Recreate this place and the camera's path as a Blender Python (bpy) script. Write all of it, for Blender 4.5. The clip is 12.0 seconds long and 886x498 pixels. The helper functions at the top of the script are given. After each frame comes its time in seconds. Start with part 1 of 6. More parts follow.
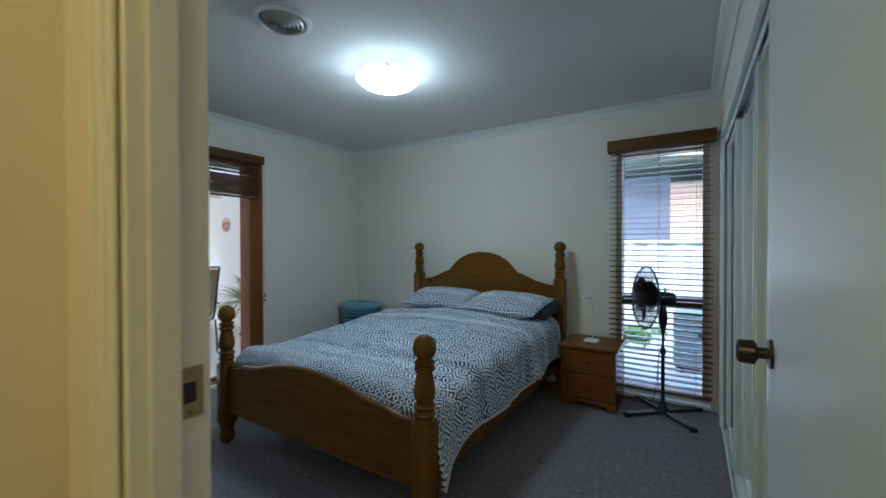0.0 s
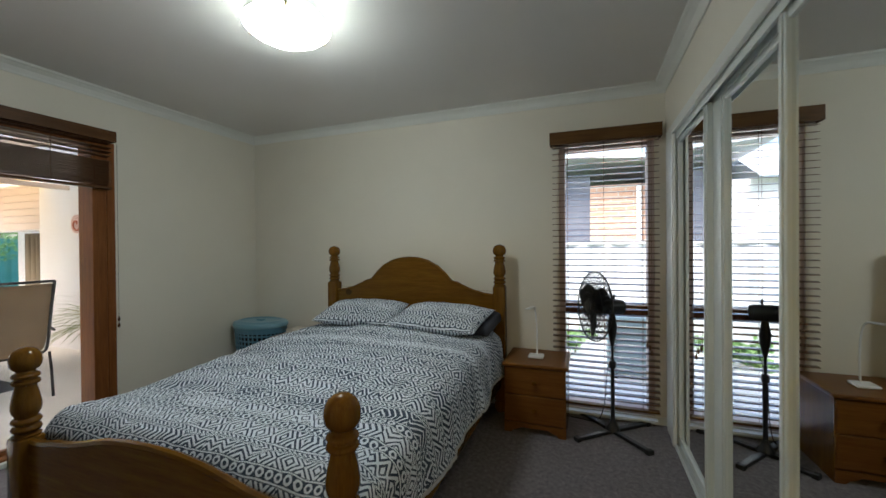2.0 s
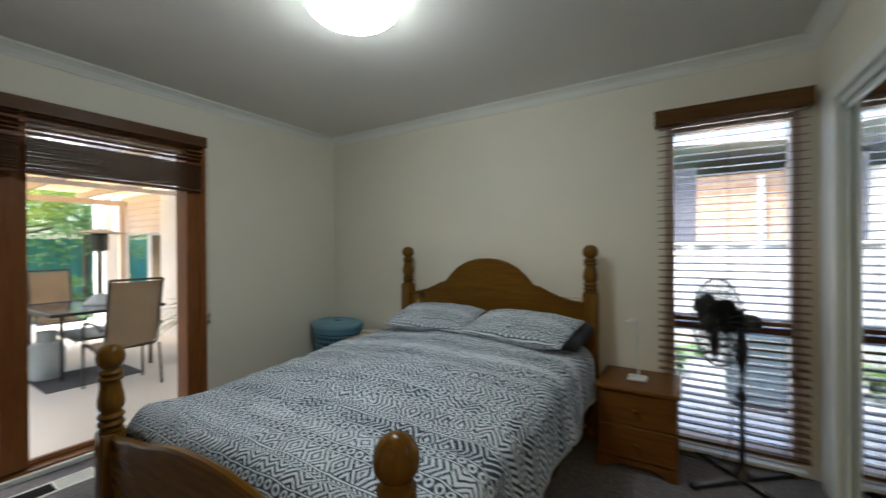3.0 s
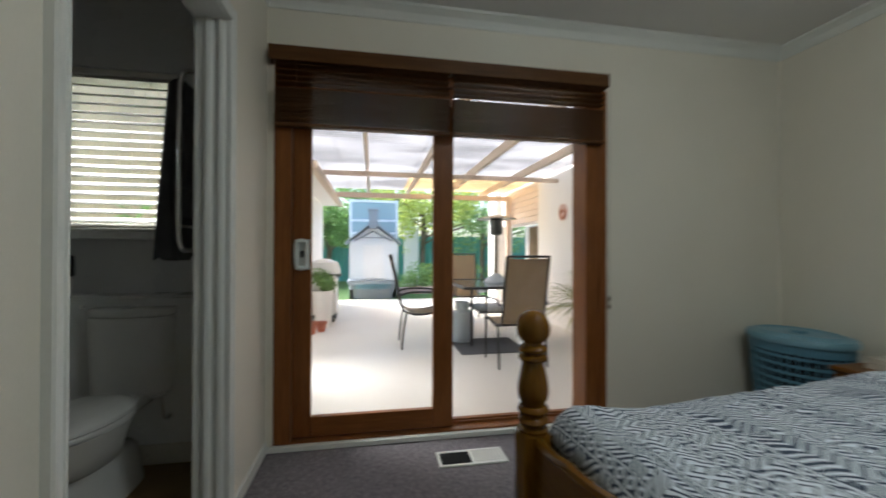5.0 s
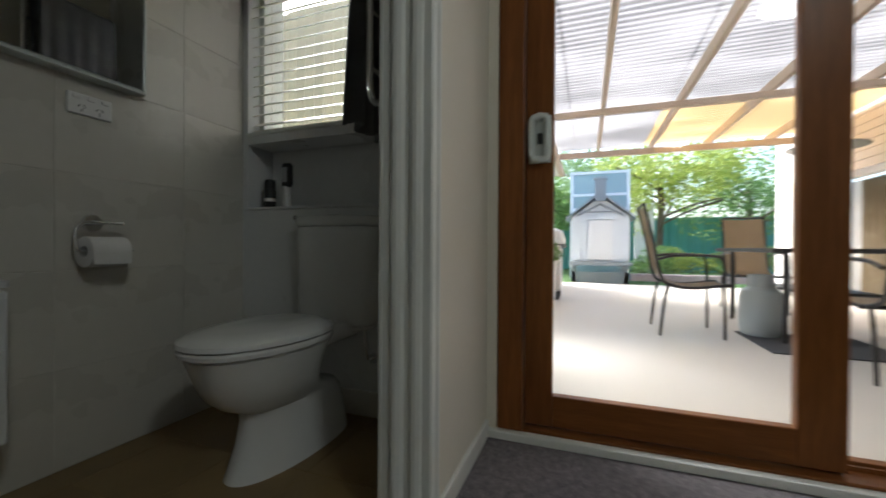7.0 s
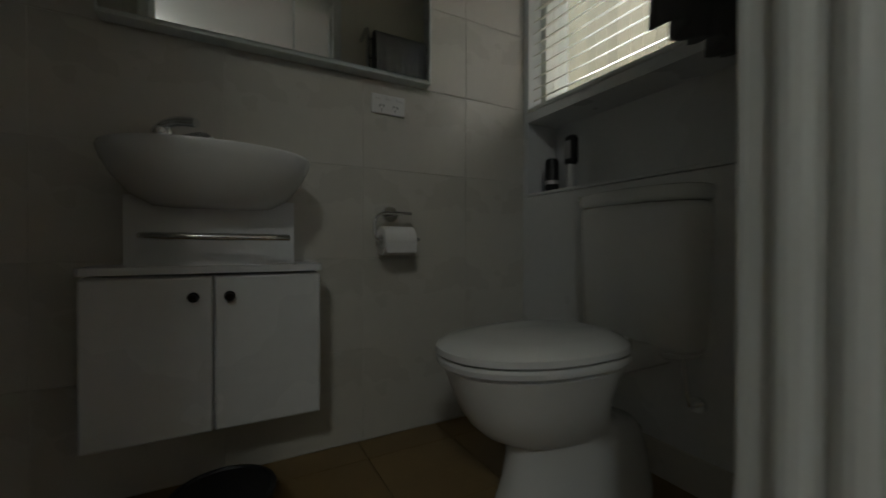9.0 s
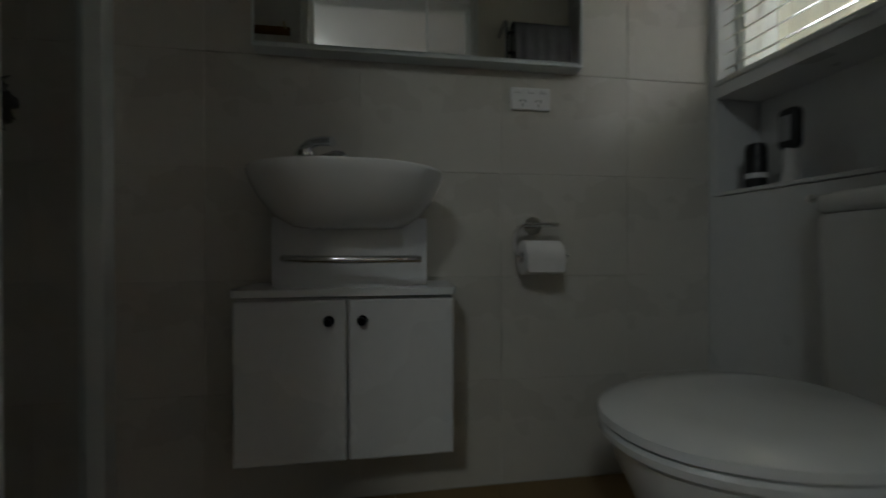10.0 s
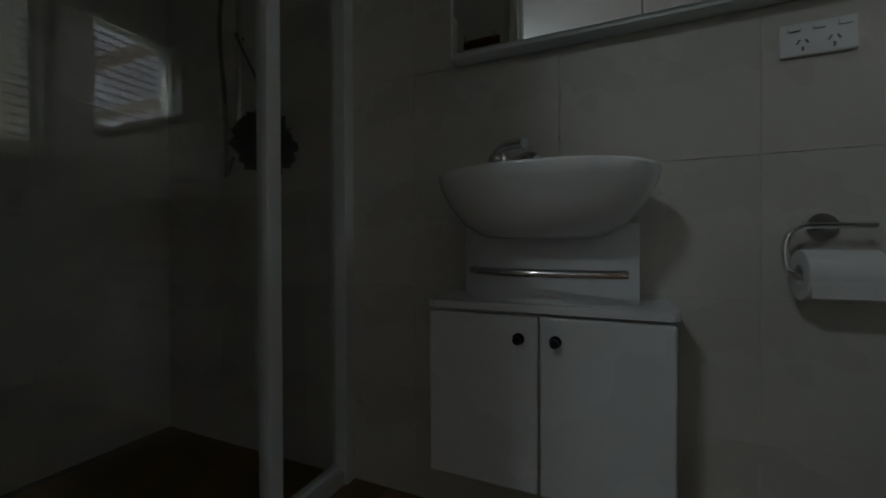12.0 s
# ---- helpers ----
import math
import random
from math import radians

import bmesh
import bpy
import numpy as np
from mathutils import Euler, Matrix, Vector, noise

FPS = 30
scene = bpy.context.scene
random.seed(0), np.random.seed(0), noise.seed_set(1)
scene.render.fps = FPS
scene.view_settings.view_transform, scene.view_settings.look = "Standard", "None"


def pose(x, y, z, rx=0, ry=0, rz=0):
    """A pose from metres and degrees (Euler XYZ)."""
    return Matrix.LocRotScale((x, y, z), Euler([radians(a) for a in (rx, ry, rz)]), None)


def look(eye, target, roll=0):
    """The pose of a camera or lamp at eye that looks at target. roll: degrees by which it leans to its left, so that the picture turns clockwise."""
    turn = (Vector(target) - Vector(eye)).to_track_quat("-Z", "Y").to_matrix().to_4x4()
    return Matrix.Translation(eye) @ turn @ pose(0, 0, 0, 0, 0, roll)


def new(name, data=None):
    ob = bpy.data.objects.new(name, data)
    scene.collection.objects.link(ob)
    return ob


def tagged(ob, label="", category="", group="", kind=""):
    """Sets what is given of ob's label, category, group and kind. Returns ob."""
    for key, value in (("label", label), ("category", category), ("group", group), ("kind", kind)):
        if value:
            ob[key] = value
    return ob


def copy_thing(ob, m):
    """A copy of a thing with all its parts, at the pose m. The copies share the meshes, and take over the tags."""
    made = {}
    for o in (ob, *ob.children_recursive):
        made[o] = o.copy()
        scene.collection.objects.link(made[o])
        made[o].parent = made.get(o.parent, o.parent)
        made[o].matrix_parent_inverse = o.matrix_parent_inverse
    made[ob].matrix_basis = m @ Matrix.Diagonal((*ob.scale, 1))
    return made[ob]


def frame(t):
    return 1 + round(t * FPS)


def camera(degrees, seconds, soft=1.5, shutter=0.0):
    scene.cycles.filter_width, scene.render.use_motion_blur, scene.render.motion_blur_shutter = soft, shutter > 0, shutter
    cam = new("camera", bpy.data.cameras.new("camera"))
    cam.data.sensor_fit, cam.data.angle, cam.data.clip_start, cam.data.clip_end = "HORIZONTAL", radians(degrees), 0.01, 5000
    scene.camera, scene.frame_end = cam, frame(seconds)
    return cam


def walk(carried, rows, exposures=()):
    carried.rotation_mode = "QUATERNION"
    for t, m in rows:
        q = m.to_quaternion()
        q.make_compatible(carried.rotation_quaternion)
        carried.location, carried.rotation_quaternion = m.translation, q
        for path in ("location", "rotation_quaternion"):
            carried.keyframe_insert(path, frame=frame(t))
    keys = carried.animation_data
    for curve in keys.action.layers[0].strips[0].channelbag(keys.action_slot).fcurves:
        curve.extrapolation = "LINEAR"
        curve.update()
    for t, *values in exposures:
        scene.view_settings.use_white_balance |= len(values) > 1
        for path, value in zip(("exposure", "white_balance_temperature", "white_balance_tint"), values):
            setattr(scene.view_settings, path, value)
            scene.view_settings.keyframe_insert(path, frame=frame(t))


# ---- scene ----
cam = camera(97.3, 12.0, shutter=0.6)
PATH = [
    (0, (0.143, -0.066, 1.356), (-0.93, 1.621, 1.338), -0.1),
    (0.5, (0.019, 0.072, 1.359), (-0.946, 1.824, 1.341), -0.3),
    (1, (-0.081, 0.197, 1.374), (-0.905, 2.019, 1.355), -0.4),
    (1.5, (-0.15, 0.319, 1.371), (-0.869, 2.185, 1.356), -0.5),
    (2, (-0.205, 0.426, 1.377), (-0.904, 2.3, 1.364), -0.5),
    (2.5, (-0.24, 0.555, 1.386), (-1.036, 2.389, 1.379), -0.5),
    (3, (-0.319, 0.692, 1.376), (-1.376, 2.39, 1.37), -0.4),
    (3.5, (-0.508, 0.837, 1.361), (-1.853, 2.316, 1.352), -0.2),
    (3.7, (-0.618, 0.866, 1.332), (-2.067, 2.244, 1.342), 0.0),
    (5.3, (-1.488, 0.876, 1.068), (-3.482, 1.03, 1.072), 0.2),
    (5.5, (-1.58, 0.856, 1.011), (-3.58, 0.906, 1.014), 0.3),
    (6, (-1.835, 0.767, 0.898), (-3.823, 0.554, 0.911), 0.3),
    (6.5, (-2.064, 0.678, 0.798), (-4.02, 0.264, 0.794), 0.5),
    (6.7, (-2.139, 0.66, 0.757), (-4.071, 0.144, 0.746), 0.5),
    (8.3, (-2.476, 0.511, 0.673), (-3.837, -0.955, 0.668), 0.1),
    (8.5, (-2.493, 0.475, 0.685), (-3.751, -1.079, 0.667), 0.3),
    (9, (-2.559, 0.398, 0.676), (-3.511, -1.361, 0.662), 0.1),
    (9.5, (-2.616, 0.324, 0.702), (-3.301, -1.555, 0.679), 0.2),
    (10, (-2.609, 0.227, 0.725), (-2.901, -1.752, 0.715), -0.1),
    (10.5, (-2.571, 0.143, 0.741), (-2.63, -1.856, 0.717), 0.1),
    (11, (-2.607, 0.118, 0.72), (-2.297, -1.858, 0.695), -0.1),
    (11.5, (-2.627, 0.122, 0.735), (-2.046, -1.792, 0.714), -0.2),
    (12, (-2.661, 0.12, 0.754), (-1.87, -1.717, 0.736), -0.2),
]
EXPOSURES = [
    (0.0, 2.2, 4900, 3),
    (0.5, 2.25, 5500, 6),
    (1.2, 2.25, 6000, 8),
    (3.0, 2.3, 6050, 8),
    (6.5, 2.05, 6100, 8),
    (8.5, 1.86, 6400, 8),
    (9.0, 1.70, 6350, 8),
    (10.0, 1.78, 6000, 8),
    (12.0, 1.68, 5650, 8),
]
walk(cam, [(t, look(eye, target, roll)) for t, eye, target, roll in PATH], EXPOSURES)

# ---- daylight: a bright overcast sky ----
sky_world = bpy.data.worlds.new("overcast_sky")
scene.world = sky_world
sky_world.use_nodes = True
wn = sky_world.node_tree.nodes
sky = wn.new("ShaderNodeTexSky")
sky.sky_type, sky.sun_disc = "NISHITA", False
sky.sun_elevation, sky.sun_rotation = radians(51), radians(214)
sky.air_density, sky.dust_density, sky.ozone_density = 1.0, 4.0, 1.0
wn["Background"].inputs["Strength"].default_value = 0.15
sky_world.node_tree.links.new(sky.outputs["Color"], wn["Background"].inputs["Color"])

sun_data = bpy.data.lights.new("sun", "SUN")
sun_data.energy, sun_data.angle, sun_data.color = 2.2, radians(24), (1.0, 0.98, 0.95)
sun = new("sun", sun_data)
sun.matrix_world = look((-7, -7, 9), (-3, -1, 0))

# where the dome lamp of the bedroom hangs, and the lamp of the hallway
LAMP = (-1.67, 2.06)
hall_data = bpy.data.lights.new("hall_bulb", "POINT")
hall_data.energy, hall_data.color, hall_data.shadow_soft_size = 4.5, (1.0, 0.68, 0.22), 0.08
hall_bulb = new("hall_bulb", hall_data)
hall_bulb.location = (-0.05, -1.25, 2.3)


# ---- materials ----
def shader(name):
    m = bpy.data.materials.new(name)
    m.use_nodes = True
    return m, m.node_tree.nodes, m.node_tree.links, m.node_tree.nodes["Principled BSDF"]


def coords(n, l, stretch=(1, 1, 1), turn=(0, 0, 0), kind="Object"):
    tc, mp = n.new("ShaderNodeTexCoord"), n.new("ShaderNodeMapping")
    mp.inputs["Scale"].default_value = stretch
    mp.inputs["Rotation"].default_value = [radians(a) for a in turn]
    l.new(tc.outputs[kind], mp.inputs["Vector"])
    return mp.outputs["Vector"]


def noise_tex(n, l, vec, scale, detail=4.0, rough=0.55):
    t = n.new("ShaderNodeTexNoise")
    t.inputs["Scale"].default_value, t.inputs["Detail"].default_value, t.inputs["Roughness"].default_value = scale, detail, rough
    l.new(vec, t.inputs["Vector"])
    return t.outputs["Fac"]


def ramp(n, l, fac, stops):
    r = n.new("ShaderNodeValToRGB")
    r.color_ramp.elements[0].position, r.color_ramp.elements[0].color = stops[0][0], (*stops[0][1], 1)
    r.color_ramp.elements[1].position, r.color_ramp.elements[1].color = stops[-1][0], (*stops[-1][1], 1)
    for p, c in stops[1:-1]:
        r.color_ramp.elements.new(p).color = (*c, 1)
    l.new(fac, r.inputs["Fac"])
    return r.outputs["Color"]


def math_node(n, l, op, a, b=0.0, c=0.0):
    m = n.new("ShaderNodeMath")
    m.operation = op
    for k, v in enumerate((a, b, c)):
        if isinstance(v, (int, float)):
            m.inputs[k].default_value = v
        else:
            l.new(v, m.inputs[k])
    return m.outputs[0]


def blend(n, l, fac, a, b, mode="MIX"):
    m = n.new("ShaderNodeMix")
    m.data_type, m.blend_type = "RGBA", mode
    for k, v in ((0, fac), (6, a), (7, b)):
        if isinstance(v, (int, float)):
            m.inputs[k].default_value = v
        elif isinstance(v, tuple):
            m.inputs[k].default_value = (*v, 1)
        else:
            l.new(v, m.inputs[k])
    return m.outputs[2]


def bump(n, l, bsdf, height, strength, distance):
    b = n.new("ShaderNodeBump")
    b.inputs["Strength"].default_value, b.inputs["Distance"].default_value = strength, distance
    l.new(height, b.inputs["Height"])
    l.new(b.outputs["Normal"], bsdf.inputs["Normal"])


def surf(name, c1, c2, scale=3.0, rough=0.6, fine=80.0, relief=0.15, depth=0.002, metal=0.0, stretch=(1, 1, 1), spec=0.5, vary=0.0, rough2=None):
    """Two-scale paint, plastic, stone or cloth: broad drift of colour, fine grain and relief."""
    m, n, l, b = shader(name)
    vec = coords(n, l, stretch)
    broad, grain = noise_tex(n, l, vec, scale), noise_tex(n, l, vec, fine, 3.0)
    col = ramp(n, l, broad, [(0.3, c1), (0.7, c2)])
    dark = tuple(0.82 * v for v in c1)
    col = blend(n, l, math_node(n, l, "MULTIPLY", grain, 0.35), col, dark)
    if vary:
        info = n.new("ShaderNodeObjectInfo")
        lift = math_node(n, l, "MULTIPLY_ADD", info.outputs["Random"], 2 * vary, 1 - vary)
        hs = n.new("ShaderNodeHueSaturation")
        l.new(lift, hs.inputs["Value"])
        l.new(col, hs.inputs["Color"])
        col = hs.outputs["Color"]
    l.new(col, b.inputs["Base Color"])
    b.inputs["Metallic"].default_value, b.inputs["Specular IOR Level"].default_value = metal, spec
    l.new(math_node(n, l, "MULTIPLY_ADD", broad, (rough2 or rough + 0.12) - rough, rough), b.inputs["Roughness"])
    bump(n, l, b, grain, relief, depth)
    return m


def wood(name, pale, dark, axis, rough=0.32, knots=True, ring=9.0):
    """Sawn timber: stretched grain along the axis, slow drift, a few knots."""
    m, n, l, b = shader(name)
    st = [14.0, 14.0, 14.0]
    st[axis] = 1.1
    vec = coords(n, l, st)
    plain = coords(n, l)
    drift = noise_tex(n, l, plain, 2.2, 2.0)
    grain = noise_tex(n, l, vec, 2.4, 6.0, 0.65)
    fine = noise_tex(n, l, vec, ring, 3.0, 0.7)
    col = ramp(n, l, math_node(n, l, "MULTIPLY_ADD", fine, 0.35, math_node(n, l, "MULTIPLY", grain, 0.65)), [(0.36, dark), (0.52, tuple((p + q) / 2 for p, q in zip(pale, dark))), (0.66, pale)])
    col = blend(n, l, math_node(n, l, "MULTIPLY", drift, 0.45), col, tuple(0.7 * v for v in dark))
    if knots:
        v = n.new("ShaderNodeTexVoronoi")
        v.inputs["Scale"].default_value = 2.6
        squash = [1.0, 1.0, 1.0]
        squash[axis] = 0.75
        l.new(coords(n, l, squash), v.inputs["Vector"])
        knot = math_node(n, l, "LESS_THAN", v.outputs["Distance"], 0.07)
        col = blend(n, l, math_node(n, l, "MULTIPLY", knot, 0.75), col, tuple(0.22 * c for c in dark))
    l.new(col, b.inputs["Base Color"])
    l.new(math_node(n, l, "MULTIPLY_ADD", grain, 0.22, rough - 0.1), b.inputs["Roughness"])
    bump(n, l, b, fine, 0.12, 0.002)
    return m


def clear_glass(name, tint=(0.97, 0.98, 0.98), gloss=0.05, amount=0.9):
    m, n, l, b = shader(name)
    n.remove(b)
    tr, gl, mix, lw = n.new("ShaderNodeBsdfTransparent"), n.new("ShaderNodeBsdfGlossy"), n.new("ShaderNodeMixShader"), n.new("ShaderNodeLayerWeight")
    tr.inputs["Color"].default_value = (*tint, 1)
    gl.inputs["Roughness"].default_value = gloss
    lw.inputs["Blend"].default_value = 0.5
    l.new(math_node(n, l, "MULTIPLY_ADD", math_node(n, l, "POWER", lw.outputs["Facing"], 5.0), 0.9, 0.04 * amount), mix.inputs["Fac"])
    l.new(tr.outputs[0], mix.inputs[1])
    l.new(gl.outputs[0], mix.inputs[2])
    l.new(mix.outputs[0], n["Material Output"].inputs["Surface"])
    return m


def glow(name, color, strength):
    m, n, l, b = shader(name)
    b.inputs["Base Color"].default_value = (*color, 1)
    b.inputs["Emission Color"].default_value = (*color, 1)
    b.inputs["Emission Strength"].default_value = strength
    return m


def plain(name, color, rough=0.4, metal=0.0):
    m, n, l, b = shader(name)
    vec = coords(n, l)
    g = noise_tex(n, l, vec, 60.0, 3.0)
    l.new(blend(n, l, math_node(n, l, "MULTIPLY", g, 0.2), color, tuple(0.75 * c for c in color)), b.inputs["Base Color"])
    l.new(math_node(n, l, "MULTIPLY_ADD", g, 0.15, rough - 0.05), b.inputs["Roughness"])
    b.inputs["Metallic"].default_value = metal
    return m


def carpet_mat():
    m, n, l, b = shader("dark_carpet")
    vec = coords(n, l)
    tuft, mid, worn = noise_tex(n, l, vec, 260.0, 2.0), noise_tex(n, l, vec, 38.0, 4.0, 0.7), noise_tex(n, l, vec, 2.2)
    f = math_node(n, l, "MULTIPLY_ADD", tuft, 0.5, math_node(n, l, "MULTIPLY", mid, 0.5))
    col = ramp(n, l, f, [(0.34, (0.07, 0.062, 0.07)), (0.5, (0.185, 0.167, 0.178)), (0.68, (0.37, 0.338, 0.346))])
    l.new(blend(n, l, math_node(n, l, "MULTIPLY", worn, 0.4), col, (0.07, 0.062, 0.068)), b.inputs["Base Color"])
    b.inputs["Roughness"].default_value, b.inputs["Specular IOR Level"].default_value = 0.95, 0.1
    b.inputs["Sheen Weight"].default_value = 0.15
    bump(n, l, b, f, 0.6, 0.006)
    return m


def duvet_mat(name, cell=0.07):
    """Printed cotton: bands of zigzags, lozenges and chevrons, white on slate blue."""
    m, n, l, b = shader(name)
    uv = n.new("ShaderNodeUVMap")
    sep = n.new("ShaderNodeSeparateXYZ")
    warp = n.new("ShaderNodeTexNoise")
    warp.inputs["Scale"].default_value = 9.0
    l.new(uv.outputs["UV"], warp.inputs["Vector"])
    addv = n.new("ShaderNodeVectorMath")
    addv.operation = "MULTIPLY_ADD"
    addv.inputs[1].default_value = (0.012, 0.012, 0)
    l.new(warp.outputs["Color"], addv.inputs[0])
    l.new(uv.outputs["UV"], addv.inputs[2])
    l.new(addv.outputs[0], sep.inputs[0])
    M = lambda *a: math_node(n, l, *a)
    u, v = sep.outputs["X"], sep.outputs["Y"]
    high = cell * 2.0
    row = M("DIVIDE", v, high)
    slim = M("LESS_THAN", M("FRACT", row), 0.32)
    not_slim = M("SUBTRACT", 1.0, slim)
    fr = M("ADD", M("MULTIPLY", slim, M("DIVIDE", M("FRACT", row), 0.32)), M("MULTIPLY", not_slim, M("DIVIDE", M("SUBTRACT", M("FRACT", row), 0.32), 0.68)))
    band = M("MULTIPLY_ADD", M("FLOOR", row), 2.0, slim)

    def chance(value):
        w = n.new("ShaderNodeTexWhiteNoise")
        w.noise_dimensions = "1D"
        l.new(value, w.inputs["W"])
        return w.outputs["Value"]

    block = M("FLOOR", M("ADD", M("DIVIDE", u, 0.135), M("MULTIPLY", chance(band), 3.0)))
    idx = M("MULTIPLY_ADD", block, 13.7, band)
    r1, r2, r3 = chance(idx), chance(M("ADD", idx, 37.3)), chance(M("ADD", band, 11.1))
    updown = M("ABSOLUTE", M("SUBTRACT", M("MULTIPLY", fr, 2.0), 1.0))
    rise = M("MULTIPLY", updown, high * 0.34)
    vm = M("MULTIPLY", fr, high * 0.68)
    duty = M("MULTIPLY_ADD", chance(M("ADD", idx, 71.9)), 0.16, M("MULTIPLY_ADD", chance(M("ADD", band, 5.3)), 0.34, 0.28))
    pitch = M("MULTIPLY_ADD", M("FLOOR", M("MULTIPLY", r2, 2.99)), 0.03, 0.06)
    side = M("MULTIPLY", M("ABSOLUTE", M("SUBTRACT", M("FRACT", M("DIVIDE", u, pitch)), 0.5)), pitch)
    # stripes of about one centimetre: zigzags, nested lozenges, upright herringbone
    zig = M("LESS_THAN", M("FRACT", M("DIVIDE", M("MULTIPLY_ADD", side, 1.1, vm), 0.030)), duty)
    loz = M("LESS_THAN", M("FRACT", M("DIVIDE", M("MULTIPLY_ADD", side, 1.25, rise), 0.029)), duty)
    chev = M("LESS_THAN", M("FRACT", M("DIVIDE", M("MULTIPLY_ADD", rise, 0.75, u), 0.028)), duty)
    t1, t2 = M("GREATER_THAN", r1, 0.34), M("GREATER_THAN", r1, 0.66)
    wide_pat = M("ADD", M("MULTIPLY", zig, M("SUBTRACT", 1.0, t1)), M("MULTIPLY", M("ADD", M("MULTIPLY", loz, M("SUBTRACT", 1.0, t2)), M("MULTIPLY", chev, t2)), t1))
    # slim bands: a chain of rings or a row of arrowheads
    slim_rise = M("MULTIPLY", updown, high * 0.16)
    chain_u = M("MULTIPLY", M("ABSOLUTE", M("SUBTRACT", M("FRACT", M("DIVIDE", u, 0.042)), 0.5)), 0.042)
    q = M("ADD", M("MULTIPLY", M("ADD", chain_u, slim_rise), 0.5), M("MULTIPLY", M("MAXIMUM", chain_u, slim_rise), 0.5))
    ring_pat = M("LESS_THAN", M("ABSOLUTE", M("SUBTRACT", q, 0.0135)), 0.005)
    arrow = M("LESS_THAN", M("FRACT", M("DIVIDE", M("MULTIPLY_ADD", slim_rise, 1.1, u), 0.023)), 0.52)
    t3 = M("GREATER_THAN", r3, 0.5)
    slim_pat = M("ADD", M("MULTIPLY", ring_pat, t3), M("MULTIPLY", arrow, M("SUBTRACT", 1.0, t3)))
    pat = M("ADD", M("MULTIPLY", slim, slim_pat), M("MULTIPLY", not_slim, wide_pat))
    edge = M("ADD", M("MULTIPLY", slim, 0.74), M("MULTIPLY", not_slim, 0.87))
    line = M("LESS_THAN", updown, edge)
    seam = M("GREATER_THAN", updown, M("MULTIPLY_ADD", edge, 0.5, 0.5))
    pat = M("MAXIMUM", M("MULTIPLY", pat, line), seam)
    fib = n.new("ShaderNodeTexNoise")
    fib.inputs["Scale"].default_value, fib.inputs["Detail"].default_value = 420.0, 2.0
    l.new(uv.outputs["UV"], fib.inputs["Vector"])
    big = n.new("ShaderNodeTexNoise")
    big.inputs["Scale"].default_value = 4.0
    l.new(uv.outputs["UV"], big.inputs["Vector"])
    ink = ramp(n, l, big.outputs["Fac"], [(0.3, (0.034, 0.05, 0.08)), (0.7, (0.055, 0.074, 0.108))])
    col = blend(n, l, M("MULTIPLY", pat, 0.94), ink, (0.74, 0.80, 0.86))
    col = blend(n, l, M("MULTIPLY", fib.outputs["Fac"], 0.1), col, (0.2, 0.24, 0.29))
    l.new(col, b.inputs["Base Color"])
    b.inputs["Roughness"].default_value, b.inputs["Specular IOR Level"].default_value = 0.9, 0.15
    bump(n, l, b, fib.outputs["Fac"], 0.15, 0.001)
    return m


def brick_mat(name, c1, c2, mortar, bw, bh, turn):
    m, n, l, b = shader(name)
    br = n.new("ShaderNodeTexBrick")
    br.inputs["Color1"].default_value, br.inputs["Color2"].default_value, br.inputs["Mortar"].default_value = (*c1, 1), (*c2, 1), (*mortar, 1)
    br.inputs["Scale"].default_value, br.inputs["Brick Width"].default_value, br.inputs["Row Height"].default_value = 1.0, bw, bh
    br.inputs["Mortar Size"].default_value = 0.01
    l.new(coords(n, l, (1, 1, 1), turn), br.inputs["Vector"])
    l.new(br.outputs["Color"], b.inputs["Base Color"])
    b.inputs["Roughness"].default_value = 0.85
    bump(n, l, b, br.outputs["Fac"], -0.4, 0.006)
    return m


def leaf_mat(name, c1, c2):
    m, n, l, b = shader(name)
    geo = n.new("ShaderNodeNewGeometry")
    l.new(ramp(n, l, geo.outputs["Random Per Island"], [(0.0, c1), (1.0, c2)]), b.inputs["Base Color"])
    b.inputs["Roughness"].default_value = 0.55
    tr, mix = n.new("ShaderNodeBsdfTranslucent"), n.new("ShaderNodeMixShader")
    tr.inputs["Color"].default_value = (*c2, 1)
    mix.inputs["Fac"].default_value = 0.3
    l.new(b.outputs[0], mix.inputs[1])
    l.new(tr.outputs[0], mix.inputs[2])
    l.new(mix.outputs[0], n["Material Output"].inputs["Surface"])
    return m


